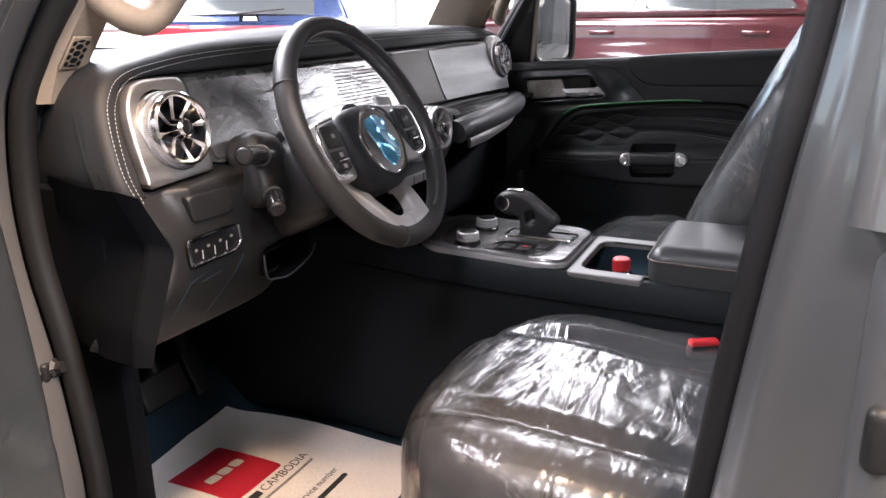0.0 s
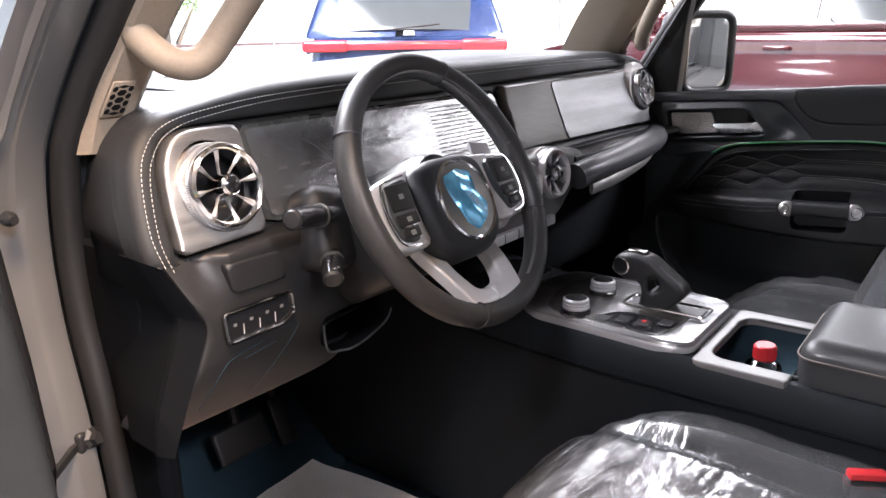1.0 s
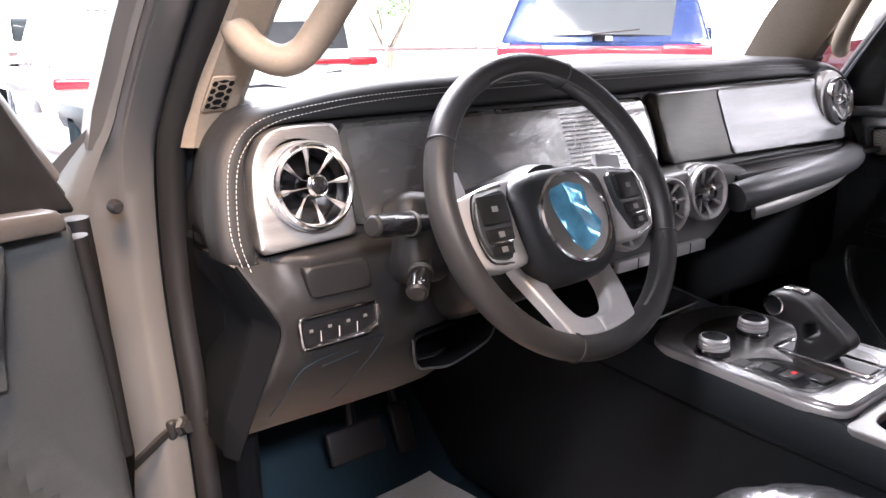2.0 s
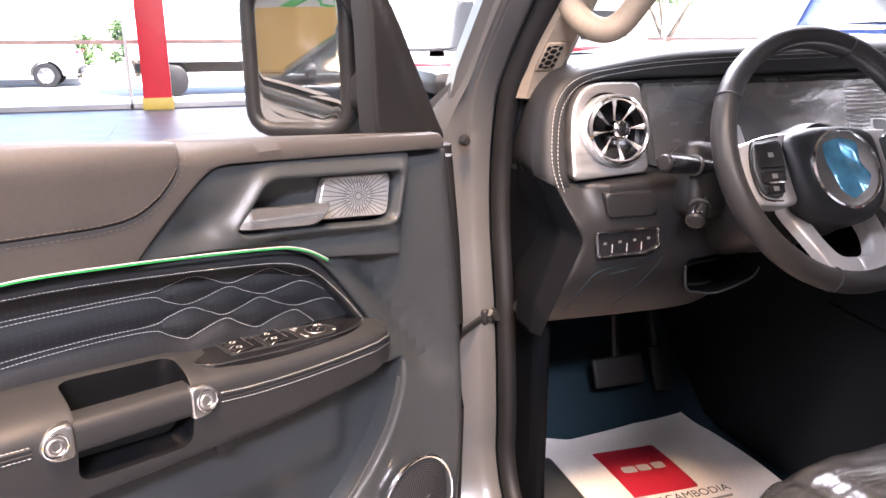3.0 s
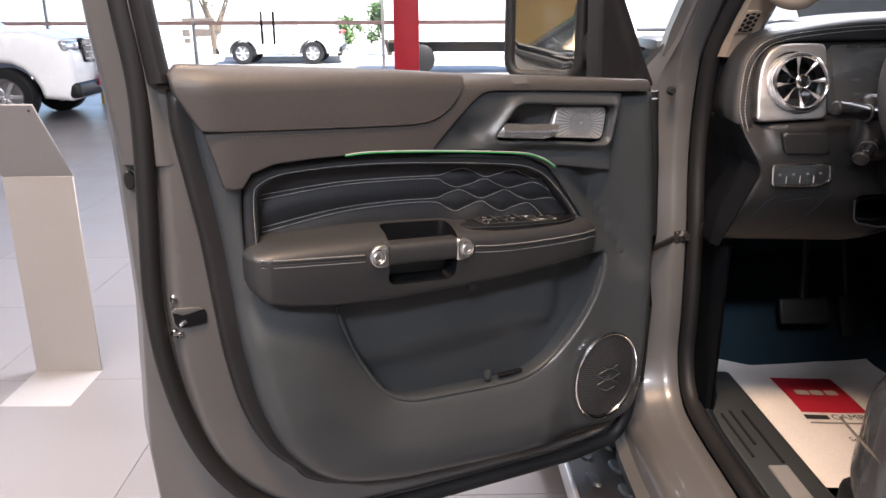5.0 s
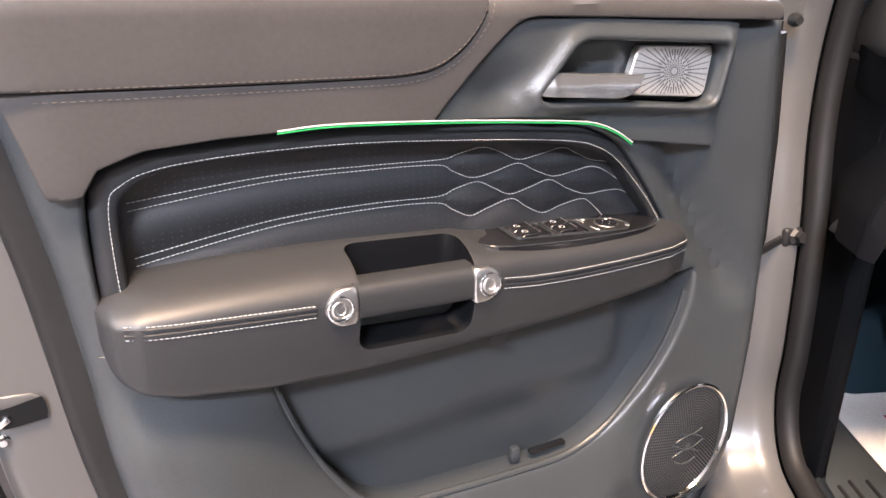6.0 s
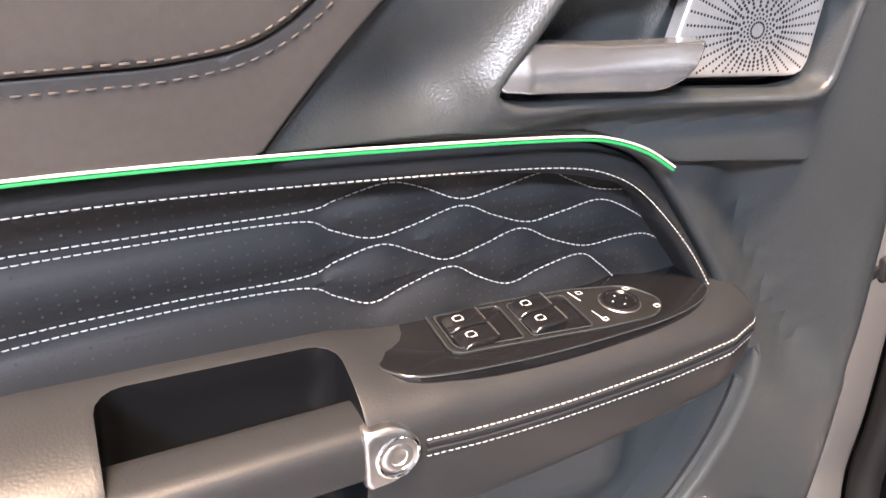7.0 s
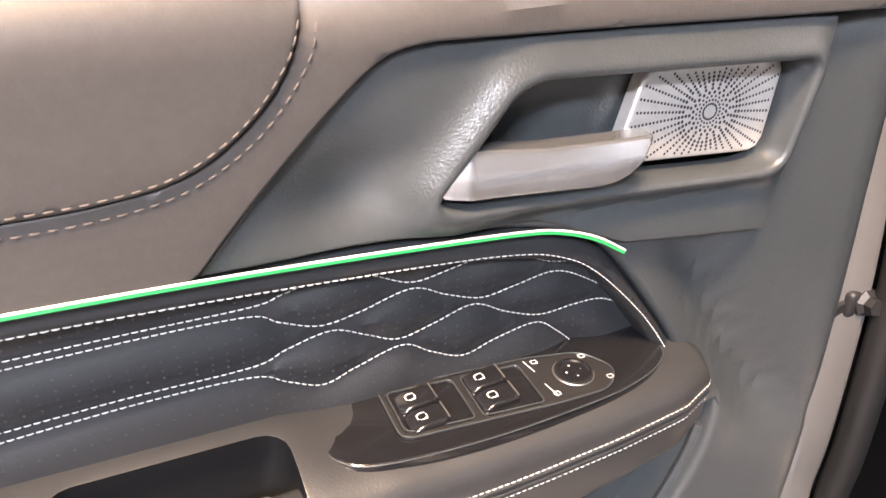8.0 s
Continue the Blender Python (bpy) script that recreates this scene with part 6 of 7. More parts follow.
for k, (a, b) in enumerate(((-0.52, 1.262), (-0.52, 1.285), (-0.48, 1.262), (-0.48, 1.285), (-0.44, 1.27), (-0.30, 1.31), (-0.40, 1.325))):
    part("screen_icon_bar", face(rbox(0.014, 0.0006, 0.004, 0, 1, (a, 0.0052, b))), DIM_INK, dash)
arcb = [(-0.505 + 0.085 * math.cos(t_), LEAN * (1.235 + 0.085 * math.sin(t_) - Z0) + 0.0050, 1.235 + 0.085 * math.sin(t_)) for t_ in np.linspace(0.25, 2.0, 16)]
part("screen_arc", tube(arcb, 0.0006, 5), DIM_INK, dash)
part("screen_backing", face(pad(hole, -0.014, 0.04, 0.0, 0.0, facing=-1)), TRIM, dash, "black backing behind the screens")
part("passenger_panel", face(pad(fillet([(0.012, 1.240, 0.006), (0.600, 1.236, 0.006), (0.640, 1.30, 0.03), (0.615, 1.357, 0.02), (0.014, 1.350, 0.006)]), 0.004, 0.02, 0.004, 0.012, facing=-1)), FILM_PANEL, dash, "dark brushed panel under wrinkled clear film")
part("passenger_film", face(pad(fillet([(0.19, 1.242, 0.004), (0.60, 1.238, 0.006), (0.63, 1.30, 0.03), (0.61, 1.353, 0.02), (0.19, 1.348, 0.004)]), 0.0065, 0.012, 0.001, 0.002, facing=-1)), STREAKED, dash, "wrinkled clear film")
pvc = part("vent_end", lathe([(0.0, 0.0), (0.060, 0.0), (0.064, -0.01), (0.062, -0.05)], 40, (0.590, 0.025, 1.312), AX), SILVER, dash, "silver round vent mount")
air_vent((0.590, 0.016, 1.314), 0.046, dash, AX)
# passenger tray and grab rail
part("tray", rbox(0.54, 0.10, 0.012, 0.004, 2, (0.39, 0.0, 1.214)), TRIM, dash, "shallow black tray above the lip")
lip = spline([(0.10, -0.060, 1.186), (0.16, -0.074, 1.196), (0.32, -0.070, 1.201), (0.48, -0.050, 1.203), (0.60, -0.016, 1.204), (0.655, 0.03, 1.204), (0.68, 0.09, 1.204)], 7)
part("tray_rail", tube(lip, 0.0255, 18, squash=(1.05, 0.95)), GREY_LIT_LEATHER, dash, "thick padded lip along the tray")
part("tray_strip", tube(spline([(0.13, -0.078, 1.160), (0.24, -0.083, 1.166), (0.42, -0.064, 1.174), (0.58, -0.022, 1.178)], 6), 0.0075, 10, squash=(0.6, 1.5)), SILVER, dash, "silver strip below the lip")
part("glove_box", rbox(0.58, 0.30, 0.24, 0.05, 4, (0.41, 0.175, 1.065)), SHADE_BLACK, dash, "black glove box")
# centre vents and switch row
pod = [(-0.215, 1.205), (-0.215, 1.16), (-0.19, 1.118), (-0.13, 1.108), (0.02, 1.106), (0.075, 1.118), (0.115, 1.15), (0.155, 1.175), (0.20, 1.205), (0.15, 1.232), (0.08, 1.24), (-0.10, 1.236)]
pod_bm = pad(fillet([(a, b, 0.02) for a, b in pod]), 0.045, 0.014, 0.016, 0.10, facing=-1)
part("centre_pod", pod_bm, surface("charcoal_pod_plastic", (0.068, 0.067, 0.066), 0.42, bump=0.25, bump_scale=700, stain=0.06), dash, "charcoal centre console pod")
for cx, cz, r in ((0.026, 1.204, 0.0435), (-0.072, 1.196, 0.0415), (-0.165, 1.182, 0.038)):
    air_vent((cx, -0.056, cz), r, dash, Vector((-0.08, -1, 0.14)).normalized(), SATIN)
part("switch_bar", rbox(0.215, 0.012, 0.018, 0.003, 2, (-0.072, -0.05, 1.119)), SATIN, dash, "silver bar of switches")
for k in range(1, 5):
    part("button_gap", rbox(0.001, 0.002, 0.016, 0, 1, (-0.18 + 0.043 * k, -0.0562, 1.119)), INK, dash)
part("stub_cap", lathe([(0, 0.006), (0.008, 0.005), (0.010, 0)], 20, (0.17, -0.045, 1.195), (0, -1, 0.1)), CHROME, dash)

# lower dash: knee panel, drawer, switches
knee = fillet([(-0.737, 1.218, 0.004), (-0.690, 1.140, 0.012), (-0.738, 1.035, 0.012), (-0.748, 1.010, 0.006), (-0.60, 1.004), (-0.50, 1.002, 0.02), (-0.40, 1.020, 0.02), (-0.385, 1.10, 0.03), (-0.40, 1.205, 0.01), (-0.55, 1.222, 0.01), (-0.70, 1.214, 0.01)])
knee_h = lambda a, b: 0.026 - 0.10 * np.clip((1.10 - b) / 0.1, 0, 1) ** 1.5 * 0.5 - 0.03 * np.clip((a + 0.47) / 0.08, 0, 1) - 0.024 * np.clip((b - 1.158) / 0.05, 0, 1) * np.clip((-0.655 - a) / 0.02, 0, 1)
CUBBY = fillet([(-0.522, 1.096, 0.012), (-0.405, 1.104, 0.02), (-0.408, 1.062, 0.02), (-0.47, 1.048, 0.02), (-0.514, 1.054, 0.012)])
knee_ob = part("knee_panel", pad(knee, knee_h, 0.014, 0.01, 0.06, [CUBBY], facing=-1, hole_r=0.003), TRIM, dash, "black plastic knee panel")
EDGE_O = fillet([(-0.753, 1.228), (-0.714, 1.150, 0.012), (-0.752, 1.056, 0.012), (-0.756, 1.010)], 4)
EDGE_I = fillet([(-0.737, 1.219), (-0.690, 1.140, 0.012), (-0.738, 1.035, 0.012), (-0.748, 1.010)], 4)
part("dash_end", loft([[(a + 0.001, -0.006, b), (a + 0.004, 0.05, b), (-0.704, 0.172, b), (-0.66, 0.19, b)] for a, b in EDGE_O], closed_ring=False, caps=False), SHADE_BLACK, dash, "black dash end cap")
part("end_bevel", loft([[(o[0] - 0.001, -0.003, o[1]), (o[0], -0.010, o[1]), (i[0] - 0.001, -0.026, i[1]), (i[0] + 0.004, -0.020, i[1])] for o, i in zip(EDGE_O, EDGE_I)], closed_ring=False, caps=False), SHADE_BLACK, dash, "black angled edge strip")
part("drawer", pad(fillet([(-0.656, 1.169, 0.005), (-0.578, 1.168, 0.005), (-0.586, 1.204, 0.005), (-0.664, 1.205, 0.005)]), 0.030, 0.01, 0.003, 0.01, facing=-1), TRIM, knee_ob, "small black lidded drawer")
swp = fillet([(-0.671, 1.1165, 0.006), (-0.592, 1.1165, 0.006), (-0.574, 1.1245, 0.006), (-0.5775, 1.1525, 0.006), (-0.6745, 1.151, 0.006)])
sw = part("switch_frame", tube([(q[0], -0.0325, q[1]) for q in swp], 0.0022, 8, closed=True, up=(0, 1, 0)), CHROME, knee_ob, "chrome frame round the light switches")
part("switch_face", pad(swp, 0.0305, 0.02, 0.0, 0.0, facing=-1), GLOSS, sw, "black switch face")
for k, a in enumerate((-0.660, -0.637, -0.614, -0.592)):
    part("switch_icon", rbox(0.0045, 0.0006, 0.0035, 0, 1, (a, -0.0310, 1.135 + 0.0008 * k)), DIM_INK, sw)
    if k < 3:
        part("switch_line", rbox(0.0007, 0.0006, 0.012, 0, 1, (a + 0.0115, -0.0310, 1.127)), WHITE_MARK, sw)
for line in ([(-0.70, 1.035), (-0.675, 1.085), (-0.655, 1.096), (-0.62, 1.101)], [(-0.59, 1.106), (-0.565, 1.106), (-0.575, 1.09), (-0.61, 1.045), (-0.622, 1.03)], [(-0.645, 1.088), (-0.60, 1.094)]):
    part("panel_joint", tube([(a, -float(knee_h(np.array([a]), np.array([b]))[0]) - 0.0002, b) for a, b in poly(line, 5)], 0.0006, 5), CARPET, knee_ob)
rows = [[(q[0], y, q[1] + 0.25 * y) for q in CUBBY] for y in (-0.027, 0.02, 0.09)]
part("cubby", loft(rows, caps=False), SHADE_BLACK, knee_ob, "dark open cubby")
part("cubby_back", pad([(q[0], q[1] + 0.0225) for q in CUBBY], -0.088, 0.02, 0.0, 0.0, facing=-1), SHADE_BLACK, knee_ob)
part("cubby_lip", tube([(a, -0.030, b) for a, b in poly([(-0.526, 1.090), (-0.521, 1.055), (-0.50, 1.047), (-0.465, 1.043), (-0.41, 1.058), (-0.395, 1.075)], 6)], 0.0016, 6), PANEL, knee_ob)
# pedals
ped = thing("brake_pedal", "black rubber brake pedal in the dark footwell", "pedal", (-0.375, 0.36, 0.73))
part("pad", moved(rbox(0.115, 0.012, 0.062, 0.012, 3), pose(0, 0, 0, -25)), RUBBER, ped)
part("arm", tube([(0, 0.01, 0.0), (0.01, 0.05, 0.12), (0.01, 0.10, 0.25)], 0.01, 8), TRIM, ped)
ped = thing("accelerator_pedal", "tall narrow black accelerator pedal", "pedal", (-0.245, 0.40, 0.70))
part("pad", moved(rbox(0.042, 0.012, 0.10, 0.01, 3), pose(0, 0, 0, -25)), RUBBER, ped)
part("arm", tube([(0, 0.01, 0.0), (0, 0.06, 0.14), (0, 0.12, 0.26)], 0.009, 8), TRIM, ped)

# ---- steering wheel, own axes: x right, z up in the rim's plane, -y to the driver ----
WM = pose(-0.388, -0.132, 1.256, -27.7, 0, 0)
wheel = thing("steering_wheel", "black leather steering wheel, silver spokes, blue film on hub", "steering wheel", m=WM)
R, RT = 0.1675, 0.0158
circle = [(R * math.cos(a), 0, R * math.sin(a)) for a in np.linspace(0, 2 * math.pi, 97)[:-1]]
part("rim", tube(circle, RT, 18, closed=True, squash=(0.92, 1.12), up=(0, 1, 0)), WHEEL_LEATHER, wheel, "round black leather rim")
for a in (150, 66, -22, -108):
    t_ = radians(a)
    part("rim_seam", moved(tube([(RT * 1.0 * 0.96 * math.cos(k), RT * 1.12 * math.sin(k), 0) for k in np.linspace(0, 2 * math.pi, 25)[:-1]], 0.0013, 5, closed=True, up=(0, 0, 1)), Matrix.Translation((R * math.cos(t_), 0, R * math.sin(t_))) @ Matrix.Rotation(-t_, 4, "Y")), INK, wheel)
for a0, a1 in ((14, 112), (-64, -24)):
    for k_ in (-1, 1):
        turns = np.linspace(a0, a1, int((a1 - a0) * 1.0) + 1)
        lace = []
        for k, a in enumerate(turns):
            off_ = 0.9 * k_ * (1 if k % 2 else -1)
            rr_, dy = R - RT * 0.93 * math.cos(off_ * 0.55), -RT * 1.13 * math.sin(off_ * 0.55) - 0.004
            lace.append((rr_ * math.cos(radians(a)), dy, rr_ * math.sin(radians(a))))
        part("rim_lacing", tube(lace, 0.0006, 4), GREY_INK, wheel, "grey cross lacing round the rim's inside")
HZ = -0.0215
hub_o = poly([(1.06 * a_, 1.07 * b_ + HZ) for a_, b_ in [(-0.072, 0.035), (-0.060, 0.052), (-0.03, 0.058), (0.0, 0.0585), (0.03, 0.058), (0.060, 0.052), (0.070, 0.035), (0.068, -0.01), (0.060, -0.040), (0.037, -0.060), (0.0, -0.066), (-0.037, -0.060), (-0.060, -0.040), (-0.068, -0.01)]], 5)
hub = part("hub", pad(hub_o, lambda a, b: 0.0155 - 1.3 * (a * a + (b - HZ) ** 2), 0.010, 0.016, 0.03, facing=-1), LEATHER, wheel, "black horn pad")
HUB_AT = (0, -0.0140, HZ)
part("hub_ring", lathe([(0.0535, -0.006), (0.0535, 0.002), (0.0512, 0.0038), (0.0488, 0.002)], 56, HUB_AT, (0, -1, 0)), CHROME, hub, "thin bright ring")
part("hub_disc", lathe([(0, 0.0026), (0.0440, 0.0024), (0.0455, 0.0014), (0.0495, 0.0014)], 48, HUB_AT, (0, -1, 0)), SILVER, hub, "silver disc")
bf = pad(fillet([(-0.033, 0.034 + HZ, 0.003), (-0.006, 0.040 + HZ, 0.004), (0.019, 0.034 + HZ, 0.004), (0.020, 0.008 + HZ, 0.004), (0.034, -0.012 + HZ, 0.005), (0.018, -0.030 + HZ, 0.003), (-0.004, -0.042 + HZ, 0.004), (-0.018, -0.030 + HZ, 0.003), (-0.036, 0.006 + HZ, 0.004)][::-1]), lambda a, b: 0.0180 + 0.0062 * np.abs(((a * 21 + b * 7 + 0.2) % 1.0) - 0.5) + 0.0012 * np.sin(b * 130 + a * 60), 0.004, 0.0, 0.0, facing=-1)
part("blue_film", bf, BLUE_FILM, hub, "crumpled blue protective film")
# side spokes with switch pods, dished lower spokes
for s in (-1, 1):
    turned = lambda q: q if s < 0 else q[::-1]
    sp = fillet([(s * 0.050, 0.040, 0.006), (s * 0.100, 0.034, 0.02), (s * 0.154, 0.020, 0.006), (s * 0.155, -0.020, 0.01), (s * 0.142, -0.054, 0.008), (s * 0.105, -0.062, 0.012), (s * 0.066, -0.058, 0.01)])
    spoke = part("side_spoke", pad(turned(sp), lambda a, b: 0.001 - 0.010 * np.clip((0.10 - np.abs(a)) / 0.04, 0, 1), 0.010, 0.005, 0.018, facing=-1), SPOKE_METAL, wheel, "silver side spoke")
    pd = fillet([(s * 0.084, 0.026, 0.008), (s * 0.128, 0.020, 0.010), (s * 0.136, -0.012, 0.010), (s * 0.128, -0.046, 0.010), (s * 0.100, -0.052, 0.008), (s * 0.086, -0.015, 0.01)])
    pod_s = part("switch_pod", pad(turned(pd), 0.0065, 0.008, 0.003, 0.010, facing=-1), PANEL, spoke, "black switch pod")
    for a, b, w, h in ((s * 0.109, 0.004, 0.038, 0.032), (s * 0.110, -0.0235, 0.036, 0.015), (s * 0.112, -0.0395, 0.028, 0.012)):
        bt = part("button", rbox(w, 0.005, h, 0.003, 2, (a, -0.0072, b)), TRIM, pod_s)
        part("button_mark", rbox(0.008, 0.0006, 0.006, 0, 1, (a, -0.0099, b)), GREY_INK, bt)
    part("toggle_lip", rbox(0.024, 0.003, 0.003, 0.001, 2, (s * 0.110, -0.0100, -0.0315)), CHROME, pod_s, "bright toggle lip")
    part("chrome_edge", tube([(s * x, -0.0052, z) for x, z in poly([(0.088, 0.029), (0.112, 0.026), (0.131, 0.021), (0.1395, -0.012), (0.131, -0.048), (0.102, -0.055)], 5)], 0.0014, 6, up=(0, 1, 0)), CHROME, spoke)
    leg_o = fillet([(s * 0.040, -0.070, 0.006), (s * 0.074, -0.052, 0.008), (s * 0.064, -0.105, 0.03), (s * 0.052, -0.152, 0.010), (0.0, -0.156), (0.0, -0.134), (s * 0.026, -0.132, 0.012), (s * 0.038, -0.104, 0.012)])
    leg_h = lambda a, b: 0.004 - 0.036 * np.clip((b + 0.150) / 0.085, 0, 1) ** 1.2 + 0.004 * np.clip((np.abs(a) - 0.03) / 0.03, 0, 1)
    part("lower_spoke", pad(leg_o if s > 0 else leg_o[::-1], leg_h, 0.006, 0.004, 0.014, facing=-1), SPOKE_METAL, wheel, "silver lower spoke")
    part("shift_paddle", rbox(0.045, 0.006, 0.09, 0.003, 2, (s * 0.128, 0.030, 0.012), (0, s * 8, 0)), SATIN, wheel, "thin metal shift paddle")
part("column_cover", lathe([(0.0, 0.0), (0.05, 0.0), (0.058, 0.02), (0.066, 0.13)], 28, (0, 0.012, 0), (0, 1, 0)), TRIM, wheel, "black steering column cover")
part("column_shroud", moved(rbox(0.19, 0.18, 0.13, 0.045, 4), pose(-0.012, 0.135, -0.025)), TRIM, wheel)
HOME = WM.inverted()
part("stalk_housing", moved(rbox(0.075, 0.065, 0.105, 0.024, 4), HOME @ pose(-0.512, -0.022, 1.212, -20, 12, 0)), TRIM, wheel, "black housing of the stalks")
for pts, rr, nm in (([(-0.455, -0.020, 1.228), (-0.505, -0.040, 1.234), (-0.545, -0.054, 1.240), (-0.580, -0.066, 1.246), (-0.606, -0.075, 1.250)], (0.009, 0.009, 0.0125, 0.0135, 0.0125), "indicator_stalk"), ([(-0.475, -0.015, 1.212), (-0.515, -0.045, 1.195), (-0.538, -0.064, 1.184), (-0.553, -0.078, 1.176), (-0.560, -0.086, 1.172)], (0.010, 0.0105, 0.0125, 0.0135, 0.0125), "cruise_stalk")):
    line = [HOME @ Vector(q) for q in pts]
    st = part(nm, tube(line, list(rr), 16), GLOSS, wheel, "black control stalk")
    way = (line[-1] - line[-2]).normalized()
    part("stalk_ring", lathe([(0.0128, -0.003), (0.0142, -0.002), (0.0142, 0.002), (0.0128, 0.003)], 24, line[2], way), PANEL, st, "grey stalk ring")
    part("stalk_end", lathe([(0, 0.004), (0.009, 0.003), (0.0118, 0.0), (0.0122, -0.003)], 20, line[-1], way), TRIM, st)
    mid_ = line[3] + (HOME.to_3x3() @ Vector((-0.2, -0.8, 0.55))).normalized() * 0.0133
    part("stalk_mark", moved(rbox(0.009, 0.0008, 0.004, 0, 1), Matrix.Translation(mid_)), GREY_INK, st)

# ---- centre console ----
con = thing("centre_console", "black centre console with silver shifter plate and armrest", "centre console", (0, 0, 0))
CX = -0.035
prof = lambda y: [(CX - 0.135, 0.60), (CX - 0.13, 0.95), (CX - 0.128, 0.985), (CX - 0.118, 0.997), (CX + 0.118, 0.997), (CX + 0.128, 0.985), (CX + 0.13, 0.95), (CX + 0.135, 0.60)]
rows = []
for y, dz, ww in ((0.58, 0.03, 0.9), (0.06, 0.03, 0.9), (-0.05, 0.012, 0.96), (-0.20, 0.004, 1.0), (-0.36, 0, 1.0), (-0.55, -0.004, 1.0), (-0.95, -0.004, 1.0)):
    rows.append([(CX + (x - CX) * ww, y, z + (dz if z > 0.7 else 0)) for x, z in prof(y)])
tool = rbox(0.19, 0.16, 0.12, 0.03, 4, (CX - 0.002, -0.455, 1.0))
part("tunnel", cut(loft(rows), tool, (SOFT_BLACK, CARPET)), SOFT_BLACK, con, "charcoal console body with an open bin", second=CARPET)
part("tunnel_rail", tube(spline([(CX - 0.133, 0.05, 0.965), (CX - 0.137, -0.2, 0.951), (CX - 0.137, -0.6, 0.947), (CX - 0.137, -0.95, 0.947)], 5), 0.0025, 8), SHADE_BLACK, con)
part("bin_rim", tube([(CX - 0.002 + q[0], -0.455 + q[1], 0.996) for q in fillet([(-0.095, -0.08, 0.03), (0.095, -0.08, 0.03), (0.095, 0.08, 0.03), (-0.095, 0.08, 0.03)])], 0.0022, 6, closed=True), TRIM, con, "black rim of the open bin")
bezel = fillet([(CX - 0.1235, -0.505, 0.004), (CX + 0.1215, -0.505, 0.004), (CX + 0.1215, -0.376, 0.012), (CX - 0.1235, -0.376, 0.012)])
mouth = fillet([(CX - 0.094, -0.5045, 0.002), (CX + 0.092, -0.5045, 0.002), (CX + 0.092, -0.392, 0.03), (CX - 0.094, -0.392, 0.03)])
lay2 = lambda bm, z, tilt=0.0: moved(bm, Matrix(((1, 0, 0, 0), (0, 0, 1, 0), (0, 1, tilt, z), (0, 0, 0, 1))))
part("bin_bezel", lay2(pad(bezel, 0.0, 0.008, 0.003, 0.008, [mouth]), 0.9985), surface("warm_grey_satin_plastic", (0.115, 0.112, 0.11), 0.4, stain=0.06, spec=0.6), con, "grey satin bezel round the bin")
pl = fillet([(CX - 0.118, -0.10, 0.03), (CX - 0.120, -0.335, 0.02), (CX - 0.105, -0.372, 0.025), (CX + 0.10, -0.372, 0.025), (CX + 0.118, -0.335, 0.02), (CX + 0.105, -0.09, 0.03), (CX + 0.02, -0.06, 0.03), (CX - 0.06, -0.07, 0.03)][::-1])
plate = part("shifter_plate", lay2(pad(pl, 0.0, 0.014, 0.008, 0.01), 1.020, 0.03), SATIN, con, "silver shifter plate under clear film")
part("plate_film", lay2(pad(pl, 0.0035, 0.014, 0.006, 0.0), 1.020, 0.03), PLATE_FILM, plate, "clear film on the plate")
inn = fillet([(CX - 0.10, -0.13, 0.03), (CX - 0.102, -0.325, 0.02), (CX + 0.085, -0.34, 0.03), (CX + 0.095, -0.13, 0.03), (CX + 0.0, -0.105, 0.03)][::-1])
part("plate_inlay", lay2(pad(inn, 0.003, 0.02, 0.002, 0.004), 1.020, 0.03), surface("smoked_bronze_metal", (0.15, 0.135, 0.12), 0.34, metal=0.6, stain=0.15, stain_scale=14), plate, "smoked metallic inlay")
part("button_glass", lay2(pad(fillet([(CX - 0.100, -0.212, 0.02), (CX - 0.102, -0.318, 0.02), (CX - 0.042, -0.330, 0.02), (CX - 0.040, -0.235, 0.025)][::-1]), 0.0042, 0.02, 0.001, 0.003), 1.020, 0.03), GLOSS, plate, "gloss black button field")
for a, b in ((-0.075, -0.255), (-0.075, -0.285), (-0.055, -0.315), (-0.09, -0.225)):
    part("console_button", rbox(0.026, 0.022, 0.003, 0.0015, 1, (CX + a, b, 1.0165)), TRIM, plate)
part("red_mark", rbox(0.008, 0.006, 0.0006, 0, 1, (CX - 0.07, -0.286, 1.0185)), RED_PLASTIC, plate)
part("shift_gate", rbox(0.035, 0.12, 0.004, 0.0015, 1, (CX + 0.015, -0.29, 1.0155)), INK, plate)
part("gate_frame", tube([(CX + 0.015 + q[0], -0.29 + q[1], 1.018) for q in fillet([(-0.024, -0.066, 0.008), (0.024, -0.066, 0.008), (0.024, 0.066, 0.008), (-0.024, 0.066, 0.008)])], 0.0022, 6, closed=True), CHROME, plate)
part("front_tray", lay2(pad(fillet([(CX - 0.09, 0.04, 0.02), (CX - 0.10, -0.055, 0.02), (CX + 0.09, -0.05, 0.02), (CX + 0.085, 0.04, 0.02)][::-1]), 0.0, 0.02, 0.003, 0.01), 1.024, 0.1), GLOSS, con, "gloss black front tray")
